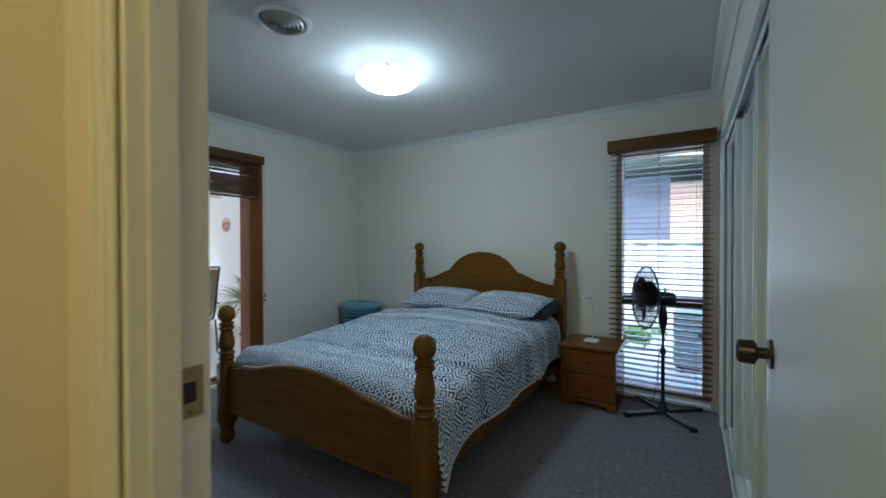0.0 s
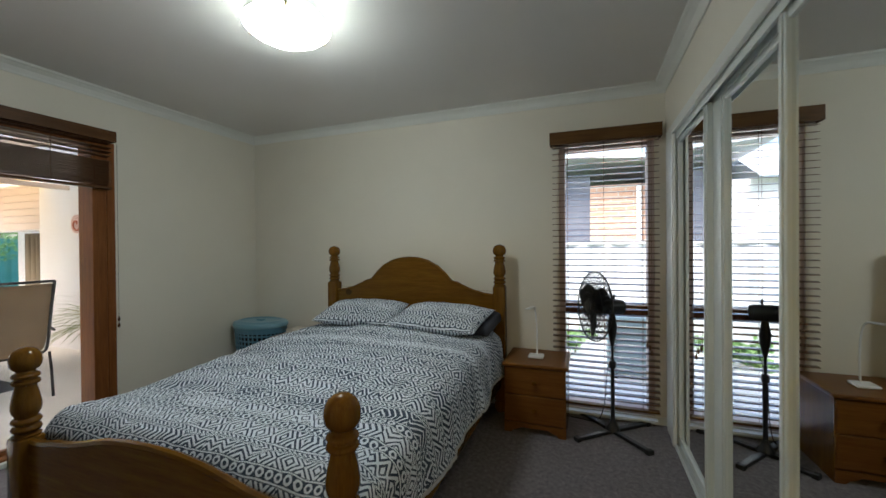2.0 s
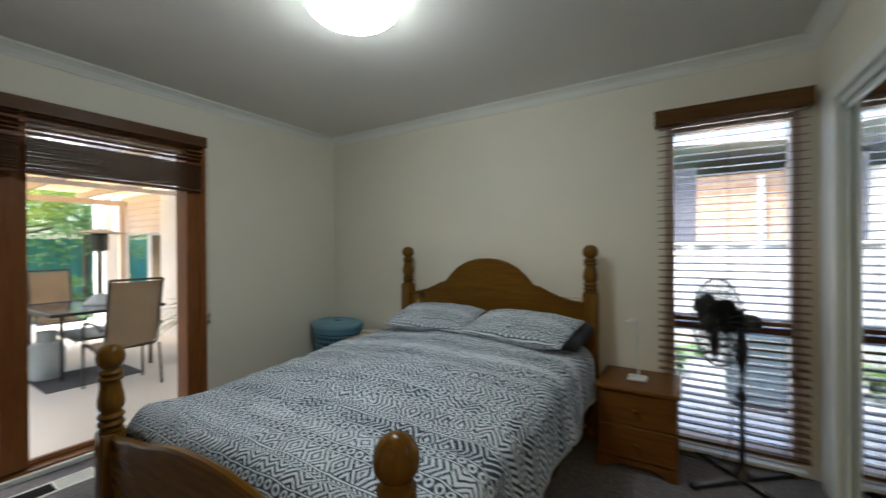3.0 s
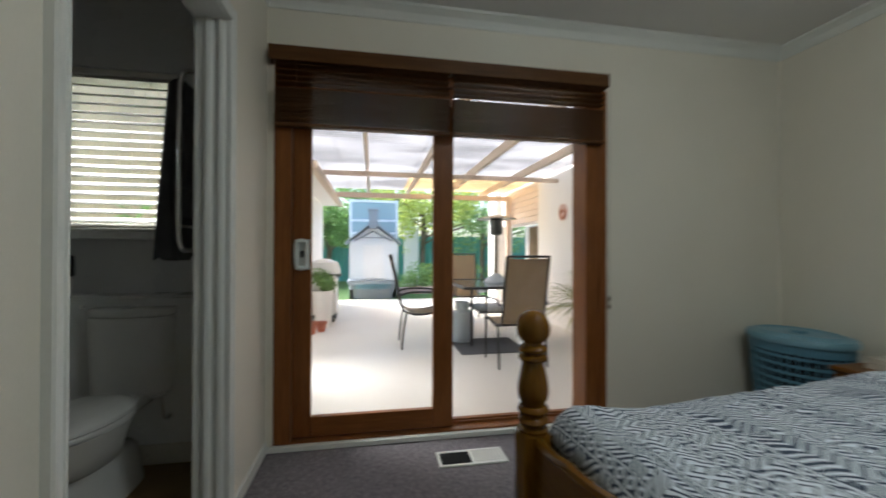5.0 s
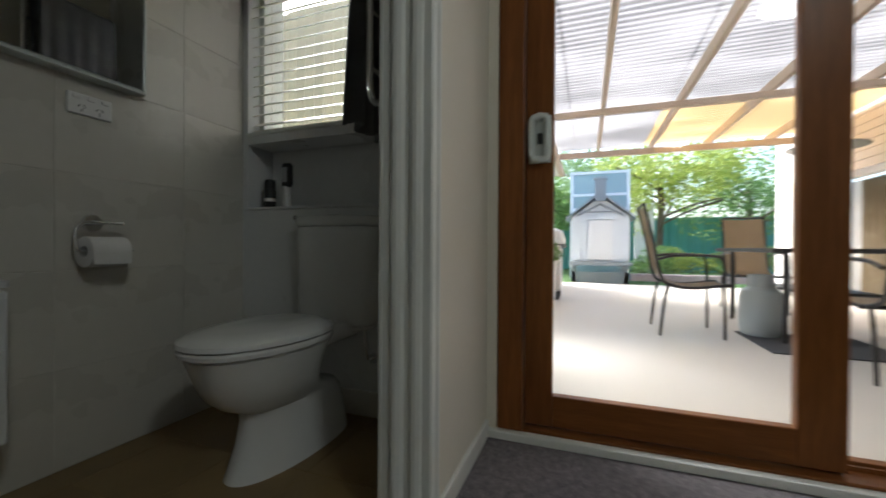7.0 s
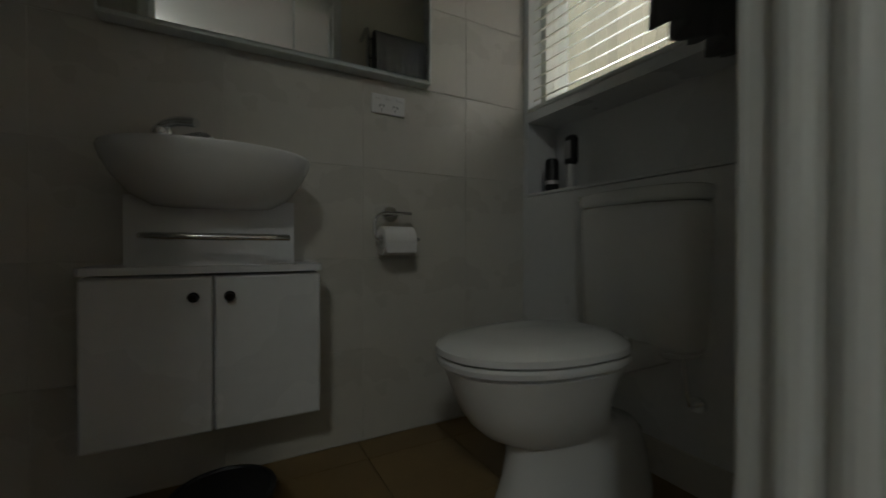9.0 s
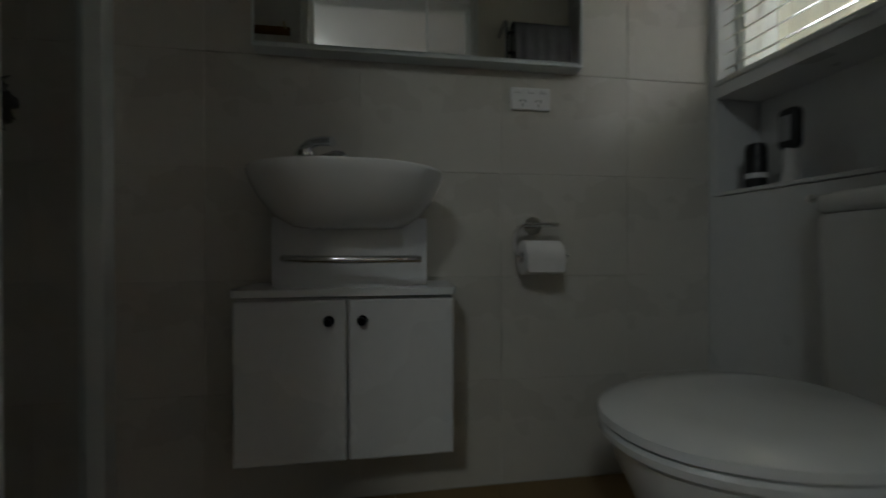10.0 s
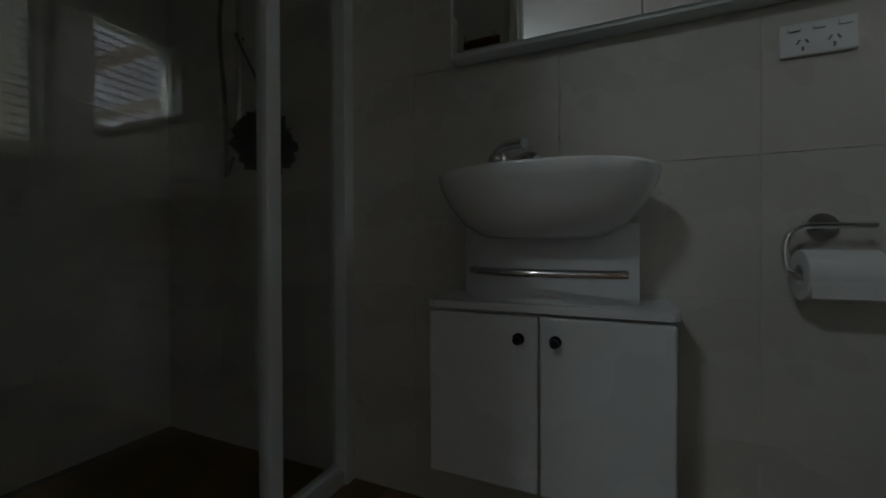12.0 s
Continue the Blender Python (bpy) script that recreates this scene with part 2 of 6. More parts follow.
def sheet_mat(name, color, clear=0.35):
    """Translucent corrugated roofing."""
    m, n, l, b = shader(name)
    tr, tp, mix, mix2 = n.new("ShaderNodeBsdfTranslucent"), n.new("ShaderNodeBsdfTransparent"), n.new("ShaderNodeMixShader"), n.new("ShaderNodeMixShader")
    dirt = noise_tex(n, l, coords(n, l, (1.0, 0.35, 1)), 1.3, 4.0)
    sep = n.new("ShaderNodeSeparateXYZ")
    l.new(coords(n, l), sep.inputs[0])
    # sine bands put the flutes' shading into the colour, on top of blotchy dirt
    flute_shade_dirt = math_node(n, l, "MULTIPLY_ADD", math_node(n, l, "SINE", math_node(n, l, "MULTIPLY", sep.outputs["X"], 2 * math.pi / 0.076)), 0.26, dirt)
    tone = ramp(n, l, flute_shade_dirt, [(0.2, tuple(0.36 * c for c in color)), (0.36, tuple(0.82 * c for c in color)), (0.7, color)])
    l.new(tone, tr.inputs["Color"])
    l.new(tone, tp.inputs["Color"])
    b.inputs["Base Color"].default_value, b.inputs["Roughness"].default_value = (*color, 1), 0.35
    mix.inputs["Fac"].default_value, mix2.inputs["Fac"].default_value = clear, 0.15
    l.new(tr.outputs[0], mix.inputs[1])
    l.new(tp.outputs[0], mix.inputs[2])
    l.new(mix.outputs[0], mix2.inputs[1])
    l.new(b.outputs[0], mix2.inputs[2])
    l.new(mix2.outputs[0], n["Material Output"].inputs["Surface"])
    return m


WALL = surf("cream_wall_paint", (0.755, 0.715, 0.615), (0.795, 0.755, 0.655), 1.6, 0.6, 160, 0.12, 0.001)
CEIL = surf("ceiling_paint", (0.755, 0.735, 0.71), (0.795, 0.775, 0.75), 1.2, 0.85, 180, 0.12, 0.001)
TRIM = surf("white_gloss_trim", (0.74, 0.75, 0.71), (0.79, 0.80, 0.76), 3.0, 0.28, 120, 0.05, 0.0005)
DOORP = surf("white_door_paint", (0.72, 0.74, 0.72), (0.77, 0.79, 0.77), 2.0, 0.3, 60, 0.004, 0.0002)
CARPET = carpet_mat()
PINE_X = wood("pine_grain_x", (0.205, 0.097, 0.0105), (0.118, 0.048, 0.005), 0, 0.2)
PINE_Y = wood("pine_grain_y", (0.205, 0.097, 0.0105), (0.118, 0.048, 0.005), 1, 0.2)
PINE_Z = wood("pine_grain_z", (0.205, 0.097, 0.0105), (0.118, 0.048, 0.005), 2, 0.18, knots=False)
STAND = wood("nightstand_pine", (0.234, 0.098, 0.020), (0.129, 0.047, 0.009), 0)
CEDAR_X = wood("cedar_blind_x", (0.165, 0.08, 0.022), (0.09, 0.04, 0.011), 0, 0.4, knots=False)
CEDAR_GLOSS = wood("varnished_cedar_slat", (0.22, 0.11, 0.055), (0.13, 0.06, 0.028), 0, 0.24, knots=False)
cg = CEDAR_GLOSS.node_tree.nodes["Principled BSDF"]
cg.inputs["Coat Weight"].default_value, cg.inputs["Coat Roughness"].default_value, cg.inputs["Coat IOR"].default_value = 1.0, 0.16, 1.9
CEDAR_Y = wood("cedar_blind_y", (0.145, 0.064, 0.02), (0.078, 0.032, 0.01), 1, 0.4, knots=False)
FRAME_Y = wood("meranti_frame_y", (0.31, 0.118, 0.032), (0.17, 0.055, 0.014), 1, 0.35, knots=False)
FRAME_Z = wood("meranti_frame_z", (0.31, 0.118, 0.032), (0.17, 0.055, 0.014), 2, 0.35, knots=False)
FRAME_X = wood("meranti_frame_x", (0.24, 0.095, 0.035), (0.13, 0.045, 0.017), 0, 0.35, knots=False)
for stained in (CEDAR_X, CEDAR_Y, FRAME_X, FRAME_Y, FRAME_Z, PINE_X, PINE_Y, PINE_Z, STAND):
    stained.node_tree.nodes["Principled BSDF"].inputs["Specular IOR Level"].default_value = 0.22
DUVET = duvet_mat("printed_cotton")
LINEN = duvet_mat("printed_cotton_pillow", 0.06)
SHEET = surf("mattress_cloth", (0.42, 0.43, 0.44), (0.5, 0.5, 0.5), 5, 0.9, 200, 0.2, 0.001)
BLACK = plain("black_plastic", (0.012, 0.012, 0.013), 0.35)
RUBBER = plain("dark_rubber", (0.02, 0.02, 0.02), 0.7)
WHITEP = plain("white_plastic", (0.78, 0.78, 0.77), 0.35)
BLUEP = plain("blue_plastic", (0.10, 0.24, 0.33), 0.4)
PAPER = plain("pale_paper", (0.55, 0.5, 0.42), 0.8)
CHROME = plain("chrome", (0.78, 0.79, 0.8), 0.1, 1.0)
BRASS = plain("aged_brass", (0.42, 0.32, 0.14), 0.35, 1.0)
STEEL = plain("satin_nickel", (0.22, 0.20, 0.17), 0.3, 1.0)
BRONZE = plain("dark_bronze", (0.055, 0.045, 0.036), 0.3, 0.7)
ALU = plain("white_aluminium", (0.70, 0.74, 0.72), 0.3)
MIRROR = plain("silvered_mirror", (0.88, 0.9, 0.89), 0.0, 1.0)
mb = MIRROR.node_tree.nodes["Principled BSDF"]
for socket in ("Base Color", "Roughness"):
    MIRROR.node_tree.links.remove(mb.inputs[socket].links[0])
mb.inputs["Base Color"].default_value, mb.inputs["Roughness"].default_value = (0.88, 0.9, 0.89, 1), 0.012
WFRAME = surf("pale_window_timber", (0.52, 0.42, 0.39), (0.60, 0.50, 0.46), 3, 0.4, 60, 0.1, 0.001, stretch=(1, 1, 0.2))
GLASS = clear_glass("window_glass", (0.97, 0.98, 0.98), 0.002, 0.8)
SHOWERG = clear_glass("shower_glass", (0.95, 0.96, 0.95), 0.003, 1.8)
TILE = surf("cream_wall_tile", (0.60, 0.577, 0.52), (0.645, 0.62, 0.562), 2.0, 0.22, 30, 0.03, 0.0008, vary=0.03)
GROUT = surf("tile_grout", (0.62, 0.60, 0.54), (0.68, 0.66, 0.60), 6, 0.9, 200, 0.2, 0.001)
FTILE = surf("brown_floor_tile", (0.215, 0.14, 0.055), (0.28, 0.185, 0.075), 5, 0.35, 60, 0.1, 0.001, vary=0.08)
PORC = surf("white_porcelain", (0.76, 0.765, 0.75), (0.79, 0.795, 0.78), 2, 0.1, 20, 0.01, 0.0003)
LACQ = surf("white_lacquer", (0.72, 0.73, 0.73), (0.76, 0.77, 0.77), 2, 0.22, 40, 0.02, 0.0004)
TOWEL = surf("grey_towel", (0.10, 0.10, 0.105), (0.16, 0.16, 0.165), 8, 0.95, 300, 0.7, 0.004)
TISSUE = surf("toilet_paper", (0.74, 0.73, 0.71), (0.8, 0.79, 0.77), 10, 0.95, 120, 0.3, 0.002)
BLINDW = surf("white_blind_slat", (0.81, 0.785, 0.71), (0.85, 0.825, 0.75), 4, 0.4, 60, 0.03, 0.0005)
MESHP = surf("dark_bath_puff", (0.012, 0.016, 0.02), (0.03, 0.035, 0.04), 30, 0.8, 200, 0.8, 0.004)
PAVE = surf("cream_patio_paving", (0.64, 0.59, 0.52), (0.70, 0.65, 0.575), 1.2, 0.45, 90, 0.15, 0.002)
RENDER = surf("white_render", (0.80, 0.765, 0.73), (0.86, 0.825, 0.79), 1.0, 0.85, 70, 0.3, 0.003)
BOARD = surf("pink_weatherboard", (0.66, 0.545, 0.47), (0.73, 0.61, 0.53), 2.0, 0.6, 60, 0.1, 0.001, vary=0.04)
BEAM = surf("painted_pergola_timber", (0.56, 0.43, 0.33), (0.64, 0.50, 0.39), 3.0, 0.55, 50, 0.2, 0.002)
SHEETW = sheet_mat("clear_corrugated_sheet", (0.325, 0.305, 0.295), 0.05)
SHEETO = sheet_mat("amber_corrugated_sheet", (0.72, 0.50, 0.24), 0.12)
CHAIRF = plain("bronze_chair_tube", (0.035, 0.03, 0.028), 0.4, 0.3)
SLING = surf("beige_sling_mesh", (0.34, 0.265, 0.18), (0.40, 0.315, 0.22), 6, 0.7, 400, 0.5, 0.002)
TABLEG = plain("smoked_table_glass", (0.05, 0.06, 0.065), 0.08)
GASB = surf("grey_gas_bottle", (0.36, 0.40, 0.40), (0.45, 0.48, 0.48), 4, 0.4, 40, 0.1, 0.001)
HEATM = plain("dark_heater_steel", (0.08, 0.08, 0.075), 0.3, 0.8)
CUBBY = surf("pale_blue_grey_boards", (0.64, 0.70, 0.76), (0.72, 0.77, 0.82), 3, 0.5, 50, 0.1, 0.001, vary=0.03)
CUBROOF = surf("slate_blue_shingle", (0.22, 0.26, 0.29), (0.3, 0.34, 0.37), 4, 0.7, 60, 0.3, 0.003)
GREENF = surf("green_steel_fence", (0.06, 0.25, 0.23), (0.08, 0.30, 0.27), 2, 0.5, 40, 0.1, 0.001)
CREAMF = surf("cream_steel_fence", (0.54, 0.535, 0.515), (0.60, 0.595, 0.57), 2, 0.5, 40, 0.1, 0.001)
PALING = surf("honey_timber_paling", (0.56, 0.43, 0.28), (0.66, 0.52, 0.35), 2.5, 0.7, 40, 0.3, 0.002, stretch=(1, 1, 0.2), vary=0.12)
BRICK = brick_mat("orange_brick", (0.50, 0.27, 0.17), (0.58, 0.34, 0.22), (0.52, 0.46, 0.38), 0.24, 0.086, (90, 0, 0))
ROOFM = surf("pale_grey_roof", (0.40, 0.425, 0.46), (0.47, 0.495, 0.53), 2, 0.6, 30, 0.3, 0.004)
SHADE = surf("dark_window_screen", (0.11, 0.11, 0.135), (0.15, 0.15, 0.175), 2, 0.4, 40, 0.1, 0.001)
CONC = surf("grey_concrete", (0.66, 0.65, 0.65), (0.74, 0.73, 0.72), 2, 0.85, 90, 0.3, 0.003)
GRASS = surf("lawn", (0.05, 0.11, 0.025), (0.09, 0.17, 0.04), 6, 0.9, 150, 0.9, 0.02)
SOIL = surf("garden_soil", (0.07, 0.05, 0.035), (0.12, 0.09, 0.06), 5, 0.95, 80, 0.8, 0.02)
BARK = surf("bark", (0.10, 0.075, 0.05), (0.17, 0.13, 0.09), 6, 0.9, 60, 0.8, 0.02, stretch=(1, 1, 0.2))
LEAF = leaf_mat("green_leaves", (0.09, 0.19, 0.05), (0.25, 0.40, 0.13))
LEAFY = leaf_mat("yellow_green_leaves", (0.24, 0.34, 0.05), (0.5, 0.56, 0.14))
BLADE = leaf_mat("striped_blade_leaves", (0.12, 0.17, 0.05), (0.36, 0.38, 0.17))
TERRA = surf("red_terracotta", (0.40, 0.11, 0.06), (0.50, 0.16, 0.09), 8, 0.6, 60, 0.2, 0.001)
ACM = surf("grey_green_cabinet", (0.22, 0.28, 0.28), (0.27, 0.33, 0.33), 3, 0.5, 40, 0.1, 0.001)
PANGLOW = glow("lamp_pan_faint_glow", (0.965, 1.0, 0.94), 0.15)
DOMEG = glow("opal_lamp_glass", (0.965, 1.0, 0.94), 7.0)


# ---- mesh helpers ----
def box(bm, x0, x1, y0, y1, z0, z1, bevel=0.0, segs=2):
    made = bmesh.ops.create_cube(bm, size=1)["verts"]
    for v in made:
        v.co = Vector(((x0 + x1) / 2 + v.co.x * (x1 - x0), (y0 + y1) / 2 + v.co.y * (y1 - y0), (z0 + z1) / 2 + v.co.z * (z1 - z0)))
    if bevel:
        edges = list({e for v in made for e in v.link_edges})
        bmesh.ops.bevel(bm, geom=edges, offset=bevel, segments=segs, profile=0.5, affect="EDGES")
    return bm


def boxed(x0, x1, y0, y1, z0, z1, bevel=0.0, segs=2):
    return box(bmesh.new(), x0, x1, y0, y1, z0, z1, bevel, segs)


def cyl(bm, p0, p1, r0, r1=None, seg=16, caps=True):
    p0, p1 = Vector(p0), Vector(p1)
    m = Matrix.Translation((p0 + p1) / 2) @ (p1 - p0).to_track_quat("Z", "Y").to_matrix().to_4x4()
    bmesh.ops.create_cone(bm, cap_ends=caps, segments=seg, radius1=r0, radius2=r0 if r1 is None else r1, depth=(p1 - p0).length, matrix=m)
    return bm


def lathe(bm, profile, centre, seg=24, caps=True):
    """Turns (radius, height) pairs round the upright axis through centre."""
    cx, cy, cz = centre
    rings = []
    for r, z in profile:
        rings.append([bm.verts.new((cx + max(r, 0.0005) * math.cos(2 * math.pi * k / seg), cy + max(r, 0.0005) * math.sin(2 * math.pi * k / seg), cz + z)) for k in range(seg)])
    for a, b in zip(rings, rings[1:]):
        for k in range(seg):
            bm.faces.new((a[k], a[(k + 1) % seg], b[(k + 1) % seg], b[k]))
    if caps:
        bm.faces.new(list(reversed(rings[0])))
        bm.faces.new(rings[-1])
    return bm


def tube(bm, points, r, seg=10, closed=False):
    pts = [Vector(p) for p in points]
    rings, side = [], None
    for k, p in enumerate(pts):
        a = pts[k - 1] if k or closed else p
        b = pts[(k + 1) % len(pts)] if k < len(pts) - 1 or closed else p
        d = (b - a).normalized()
        if side is None:
            side = d.orthogonal().normalized()
        side = (side - d * side.dot(d)).normalized()
        up = d.cross(side)
        rings.append([bm.verts.new(p + r * (math.cos(2 * math.pi * j / seg) * side + math.sin(2 * math.pi * j / seg) * up)) for j in range(seg)])
    pairs = list(zip(rings, rings[1:])) + ([(rings[-1], rings[0])] if closed else [])
    for a, b in pairs:
        for j in range(seg):
            bm.faces.new((a[j], a[(j + 1) % seg], b[(j + 1) % seg], b[j]))
    if not closed:
        bm.faces.new(list(reversed(rings[0])))
        bm.faces.new(rings[-1])
    return bm


def bend(points, steps=6):
    """A smooth run of points through the given ones."""
    p = [Vector(q) for q in points]
    p = [2 * p[0] - p[1]] + p + [2 * p[-1] - p[-2]]
    out = []
    for k in range(1, len(p) - 2):
        for s in range(steps):
            t = s / steps
            out.append(0.5 * (2 * p[k] + (p[k + 1] - p[k - 1]) * t + (2 * p[k - 1] - 5 * p[k] + 4 * p[k + 1] - p[k + 2]) * t**2 + (3 * p[k] - p[k - 1] - 3 * p[k + 1] + p[k + 2]) * t**3))
    return out + [p[-2]]


def prism(bm, outline, axis, a, b):
    """A flat outline, given in the two other axes in order, pushed out from a to b along the axis."""
    def spot(uv, w):
        c = list(uv)
        c.insert(axis, w)
        return c
    lo, hi = [bm.verts.new(spot(p, a)) for p in outline], [bm.verts.new(spot(p, b)) for p in outline]
    bm.faces.new(lo)
    bm.faces.new(list(reversed(hi)))
    for k in range(len(lo)):
        bm.faces.new((lo[k - 1], lo[k], hi[k], hi[k - 1]))
    return bm


def part(name, bm, material, parent=None, label="", smooth=False):
    """Links a bmesh, given in world metres, as one mesh object under its parent."""
    bmesh.ops.recalc_face_normals(bm, faces=bm.faces)
    me = bpy.data.meshes.new(name)
    if parent is not None:
        base = parent.location if parent.parent is None else parent.parent.location + parent.location
        bmesh.ops.translate(bm, vec=-base, verts=bm.verts)
    bm.to_mesh(me)
    bm.free()
    me.materials.append(material)
    if smooth:
        for p in me.polygons:
            p.use_smooth = True
        me.set_sharp_from_angle(angle=radians(40))
    ob = new(name, me)
    ob.parent = parent
    if label:
        ob["label"] = label
    return ob


def thing(name, label, category, at=(0, 0, 0), group="", kind=""):
    ob = new(name)
    ob.location = at
    return tagged(ob, label, category, group, kind)


def built(name, bm, material, label, category="structure"):
    return tagged(part(name, bm, material), label, category, kind="structure")


XW, XE, YN, YS, YB, CEILING = -3.692, 0.345, 3.782, 0.283, 0.173, 2.60
BX, BY = -3.67, -0.923

# ---- structure ----
built("floor_bedroom", box(boxed(-3.72, 1.1, 0.173, 3.80, -0.12, 0.0), -1.0, 1.0, -2.3, 0.173, -0.12, 0.0), CARPET, "dark grey-brown carpet over the bedroom floor", "floor")
bath_floor = built("floor_ensuite", boxed(-3.9, -1.0, -1.05, 0.173, -0.12, -0.006), GROUT, "brown tiled floor of the ensuite", "floor")
built("ceiling", boxed(-4.0, 1.2, -2.3, 4.0, CEILING, 2.72), CEIL, "flat white painted ceiling", "ceiling")

W = bmesh.new()
box(W, -3.9, -0.43, YN, 3.98, 0, CEILING)
box(W, 0.27, 1.1, YN, 3.98, 0, CEILING)
box(W, -0.43, 0.27, YN, 3.98, 2.21, CEILING)
box(W, -0.43, 0.27, YN, 3.98, -0.1, 0.04)
built("wall_north", W, WALL, "cream painted wall behind the bed head", "wall")
W = bmesh.new()
box(W, -3.9, XW, 2.345, YN, 0, CEILING)
box(W, -3.9, XW, 0.173, 0.322, 0, CEILING)
box(W, -3.9, XW, 0.322, 2.345, 2.215, CEILING)
built("wall_west", W, WALL, "cream painted wall with the patio door", "wall")
W = bmesh.new()
for a, b in ((-3.692, -3.085), (-2.21, -0.575), (0.345, 1.1)):
    box(W, a, b, YB, YS, 0, CEILING)
for a, b in ((-3.085, -2.21), (-0.575, 0.345)):
    box(W, a, b, YB, YS, 2.13, CEILING)
built("wall_south", W, WALL, "cream painted wall with two doorways", "wall")
W = bmesh.new()
box(W, XE, 0.46, YS, YN, 2.16, CEILING)
box(W, XE, 0.46, 3.5, YN, 0, 2.16)
box(W, XE, 0.46, YS, 0.55, 0, 2.16)
built("wall_east", W, WALL, "cream painted wall over the wardrobe", "wall")
W = bmesh.new()
box(W, 1.0, 1.1, 0.283, YN, 0, CEILING)
built("wall_wardrobe_back", W, WALL, "plain back wall of the wardrobe", "wall")
W = bmesh.new()
box(W, -0.95, -0.85, -2.2, YB, 0, CEILING)
box(W, 0.85, 0.95, -2.2, YB, 0, CEILING)
box(W, -0.95, 0.95, -2.3, -2.2, 0, CEILING)
built("wall_hallway", W, WALL, "cream painted hallway walls", "wall")
W = bmesh.new()
box(W, -3.9, -0.95, -1.05, BY - 0.0025, 0, CEILING)
bath_wall = built("wall_ensuite_south", W, GROUT, "cream tiled wall behind the vanity", "wall")
W = bmesh.new()
box(W, -0.962, -0.95, BY - 0.0025, YB, 0, CEILING)
shower_wall = built("wall_ensuite_east", W, GROUT, "cream tiled wall inside the shower", "wall")
W = bmesh.new()
box(W, -3.9, BX, BY, YB, 0, 0.884)
box(W, -3.9, -3.83, BY, YB, 0.884, 1.20)
box(W, -3.9, BX, BY, -0.893, 0.884, CEILING)
box(W, -3.9, BX, 0.10, YB, 0.884, CEILING)
box(W, -3.9, BX, -0.893, 0.10, 2.10, CEILING)
box(W, -3.9, BX, -0.17, 0.10, 1.20, 2.10)
box(W, -3.9, BX + 0.006, -0.893, 0.10, 1.20, 1.252)
built("wall_ensuite_west", W, LACQ, "white panelled wall with a shelf niche", "wall")
built("wall_ensuite_north", boxed(-2.21, -0.962, YB - 0.012, YB - 0.001, 0, CEILING), TILE, "cream tiled wall beside the ensuite doorway", "wall")

# cornice: cove strips along each wall
def cove(name, p0, p1, inward):
    bm = bmesh.new()
    prof = [(0, 0), (0, -0.075), (0.008, -0.075), (0.014, -0.06), (0.03, -0.035), (0.055, -0.018), (0.07, -0.012), (0.075, 0)]
    a, b, inn = Vector(p0), Vector(p1), Vector(inward)
    rows = [[bm.verts.new(q + inn * u + Vector((0, 0, v - 0.002))) for u, v in prof] for q in (a, b)]
    for k in range(len(prof)):
        bm.faces.new((rows[0][k - 1], rows[0][k], rows[1][k], rows[1][k - 1]))
    bm.faces.new(rows[0])
    bm.faces.new(list(reversed(rows[1])))
    return built(name, bm, TRIM, "white plaster cornice under the ceiling", "cornice")


cove("cornice_north", (XW + 0.001, YN - 0.001, CEILING), (XE, YN - 0.001, CEILING), (0, -1, 0))
cove("cornice_west", (XW + 0.001, YS, CEILING), (XW + 0.001, YN, CEILING), (1, 0, 0))
cove("cornice_east", (XE - 0.001, YS, CEILING), (XE - 0.001, YN, CEILING), (-1, 0, 0))
cove("cornice_south", (XW, YS + 0.001, CEILING), (XE, YS + 0.001, CEILING), (0, 1, 0))


def skirt(name, x0, x1, y0, y1, h=0.065):
    return built(name, boxed(x0, x1, y0, y1, 0, h, 0.004), TRIM, "white painted skirting board", "skirting")


skirt("baseboard_north", XW, XE - 0.0, YN - 0.013, YN)
skirt("baseboard_west", XW, XW + 0.013, 2.40, YN - 0.013)
skirt("baseboard_south_1", XW + 0.013, -3.117, YS, YS + 0.013)
skirt("baseboard_south_2", -2.178, -0.66, YS, YS + 0.013)


# ---- doorway linings ----
def doorway(name, x0, x1, label):
    """White lining and stepped architraves round an opening of the south wall."""
    d = tagged(thing(name, label, "door frame"), kind="structure")
    for side, (a, b) in (("jamb", (x0, x0 + 0.02)), ("jamb", (x1 - 0.02, x1))):
        part(side, boxed(a, b, YB - 0.004, YS + 0.004, 0, 2.11, 0.002), TRIM, d)
    part("head", boxed(x0 + 0.02, x1 - 0.02, YB - 0.004, YS + 0.004, 2.09, 2.11, 0.002), TRIM, d)
    for s, yy in ((1, YS + 0.004), (-1, YB - 0.004)):
        for e, xx in ((-1, x0), (1, x1)):
            bm = bmesh.new()
            for off, w, t, top in ((0.006, 0.068, 0.010, 2.17), (0.022, 0.048, 0.015, 2.166), (0.05, 0.018, 0.020, 2.162)):
                xa, xb = (xx - off - w, xx - off) if e < 0 else (xx + off, xx + off + w)
                box(bm, xa, xb, min(yy, yy + s * t), max(yy, yy + s * t), 0, top, 0.004)
            part("architrave", bm, TRIM, d)
        bm = bmesh.new()
        for off, w, t in ((0.0, 0.052, 0.0095), (0.012, 0.036, 0.0145)):
            box(bm, x0 - 0.006, x1 + 0.006, min(yy, yy + s * t), max(yy, yy + s * t), 2.116 + off, 2.116 + off + w, 0.004)
        part("architrave", bm, TRIM, d)
    for a, b in ((x0 + 0.02, x0 + 0.032), (x1 - 0.032, x1 - 0.02)):
        part("door_stop", boxed(a, b, YB + 0.02, YB + 0.065, 0, 2.09, 0.003), TRIM, d)
    return d


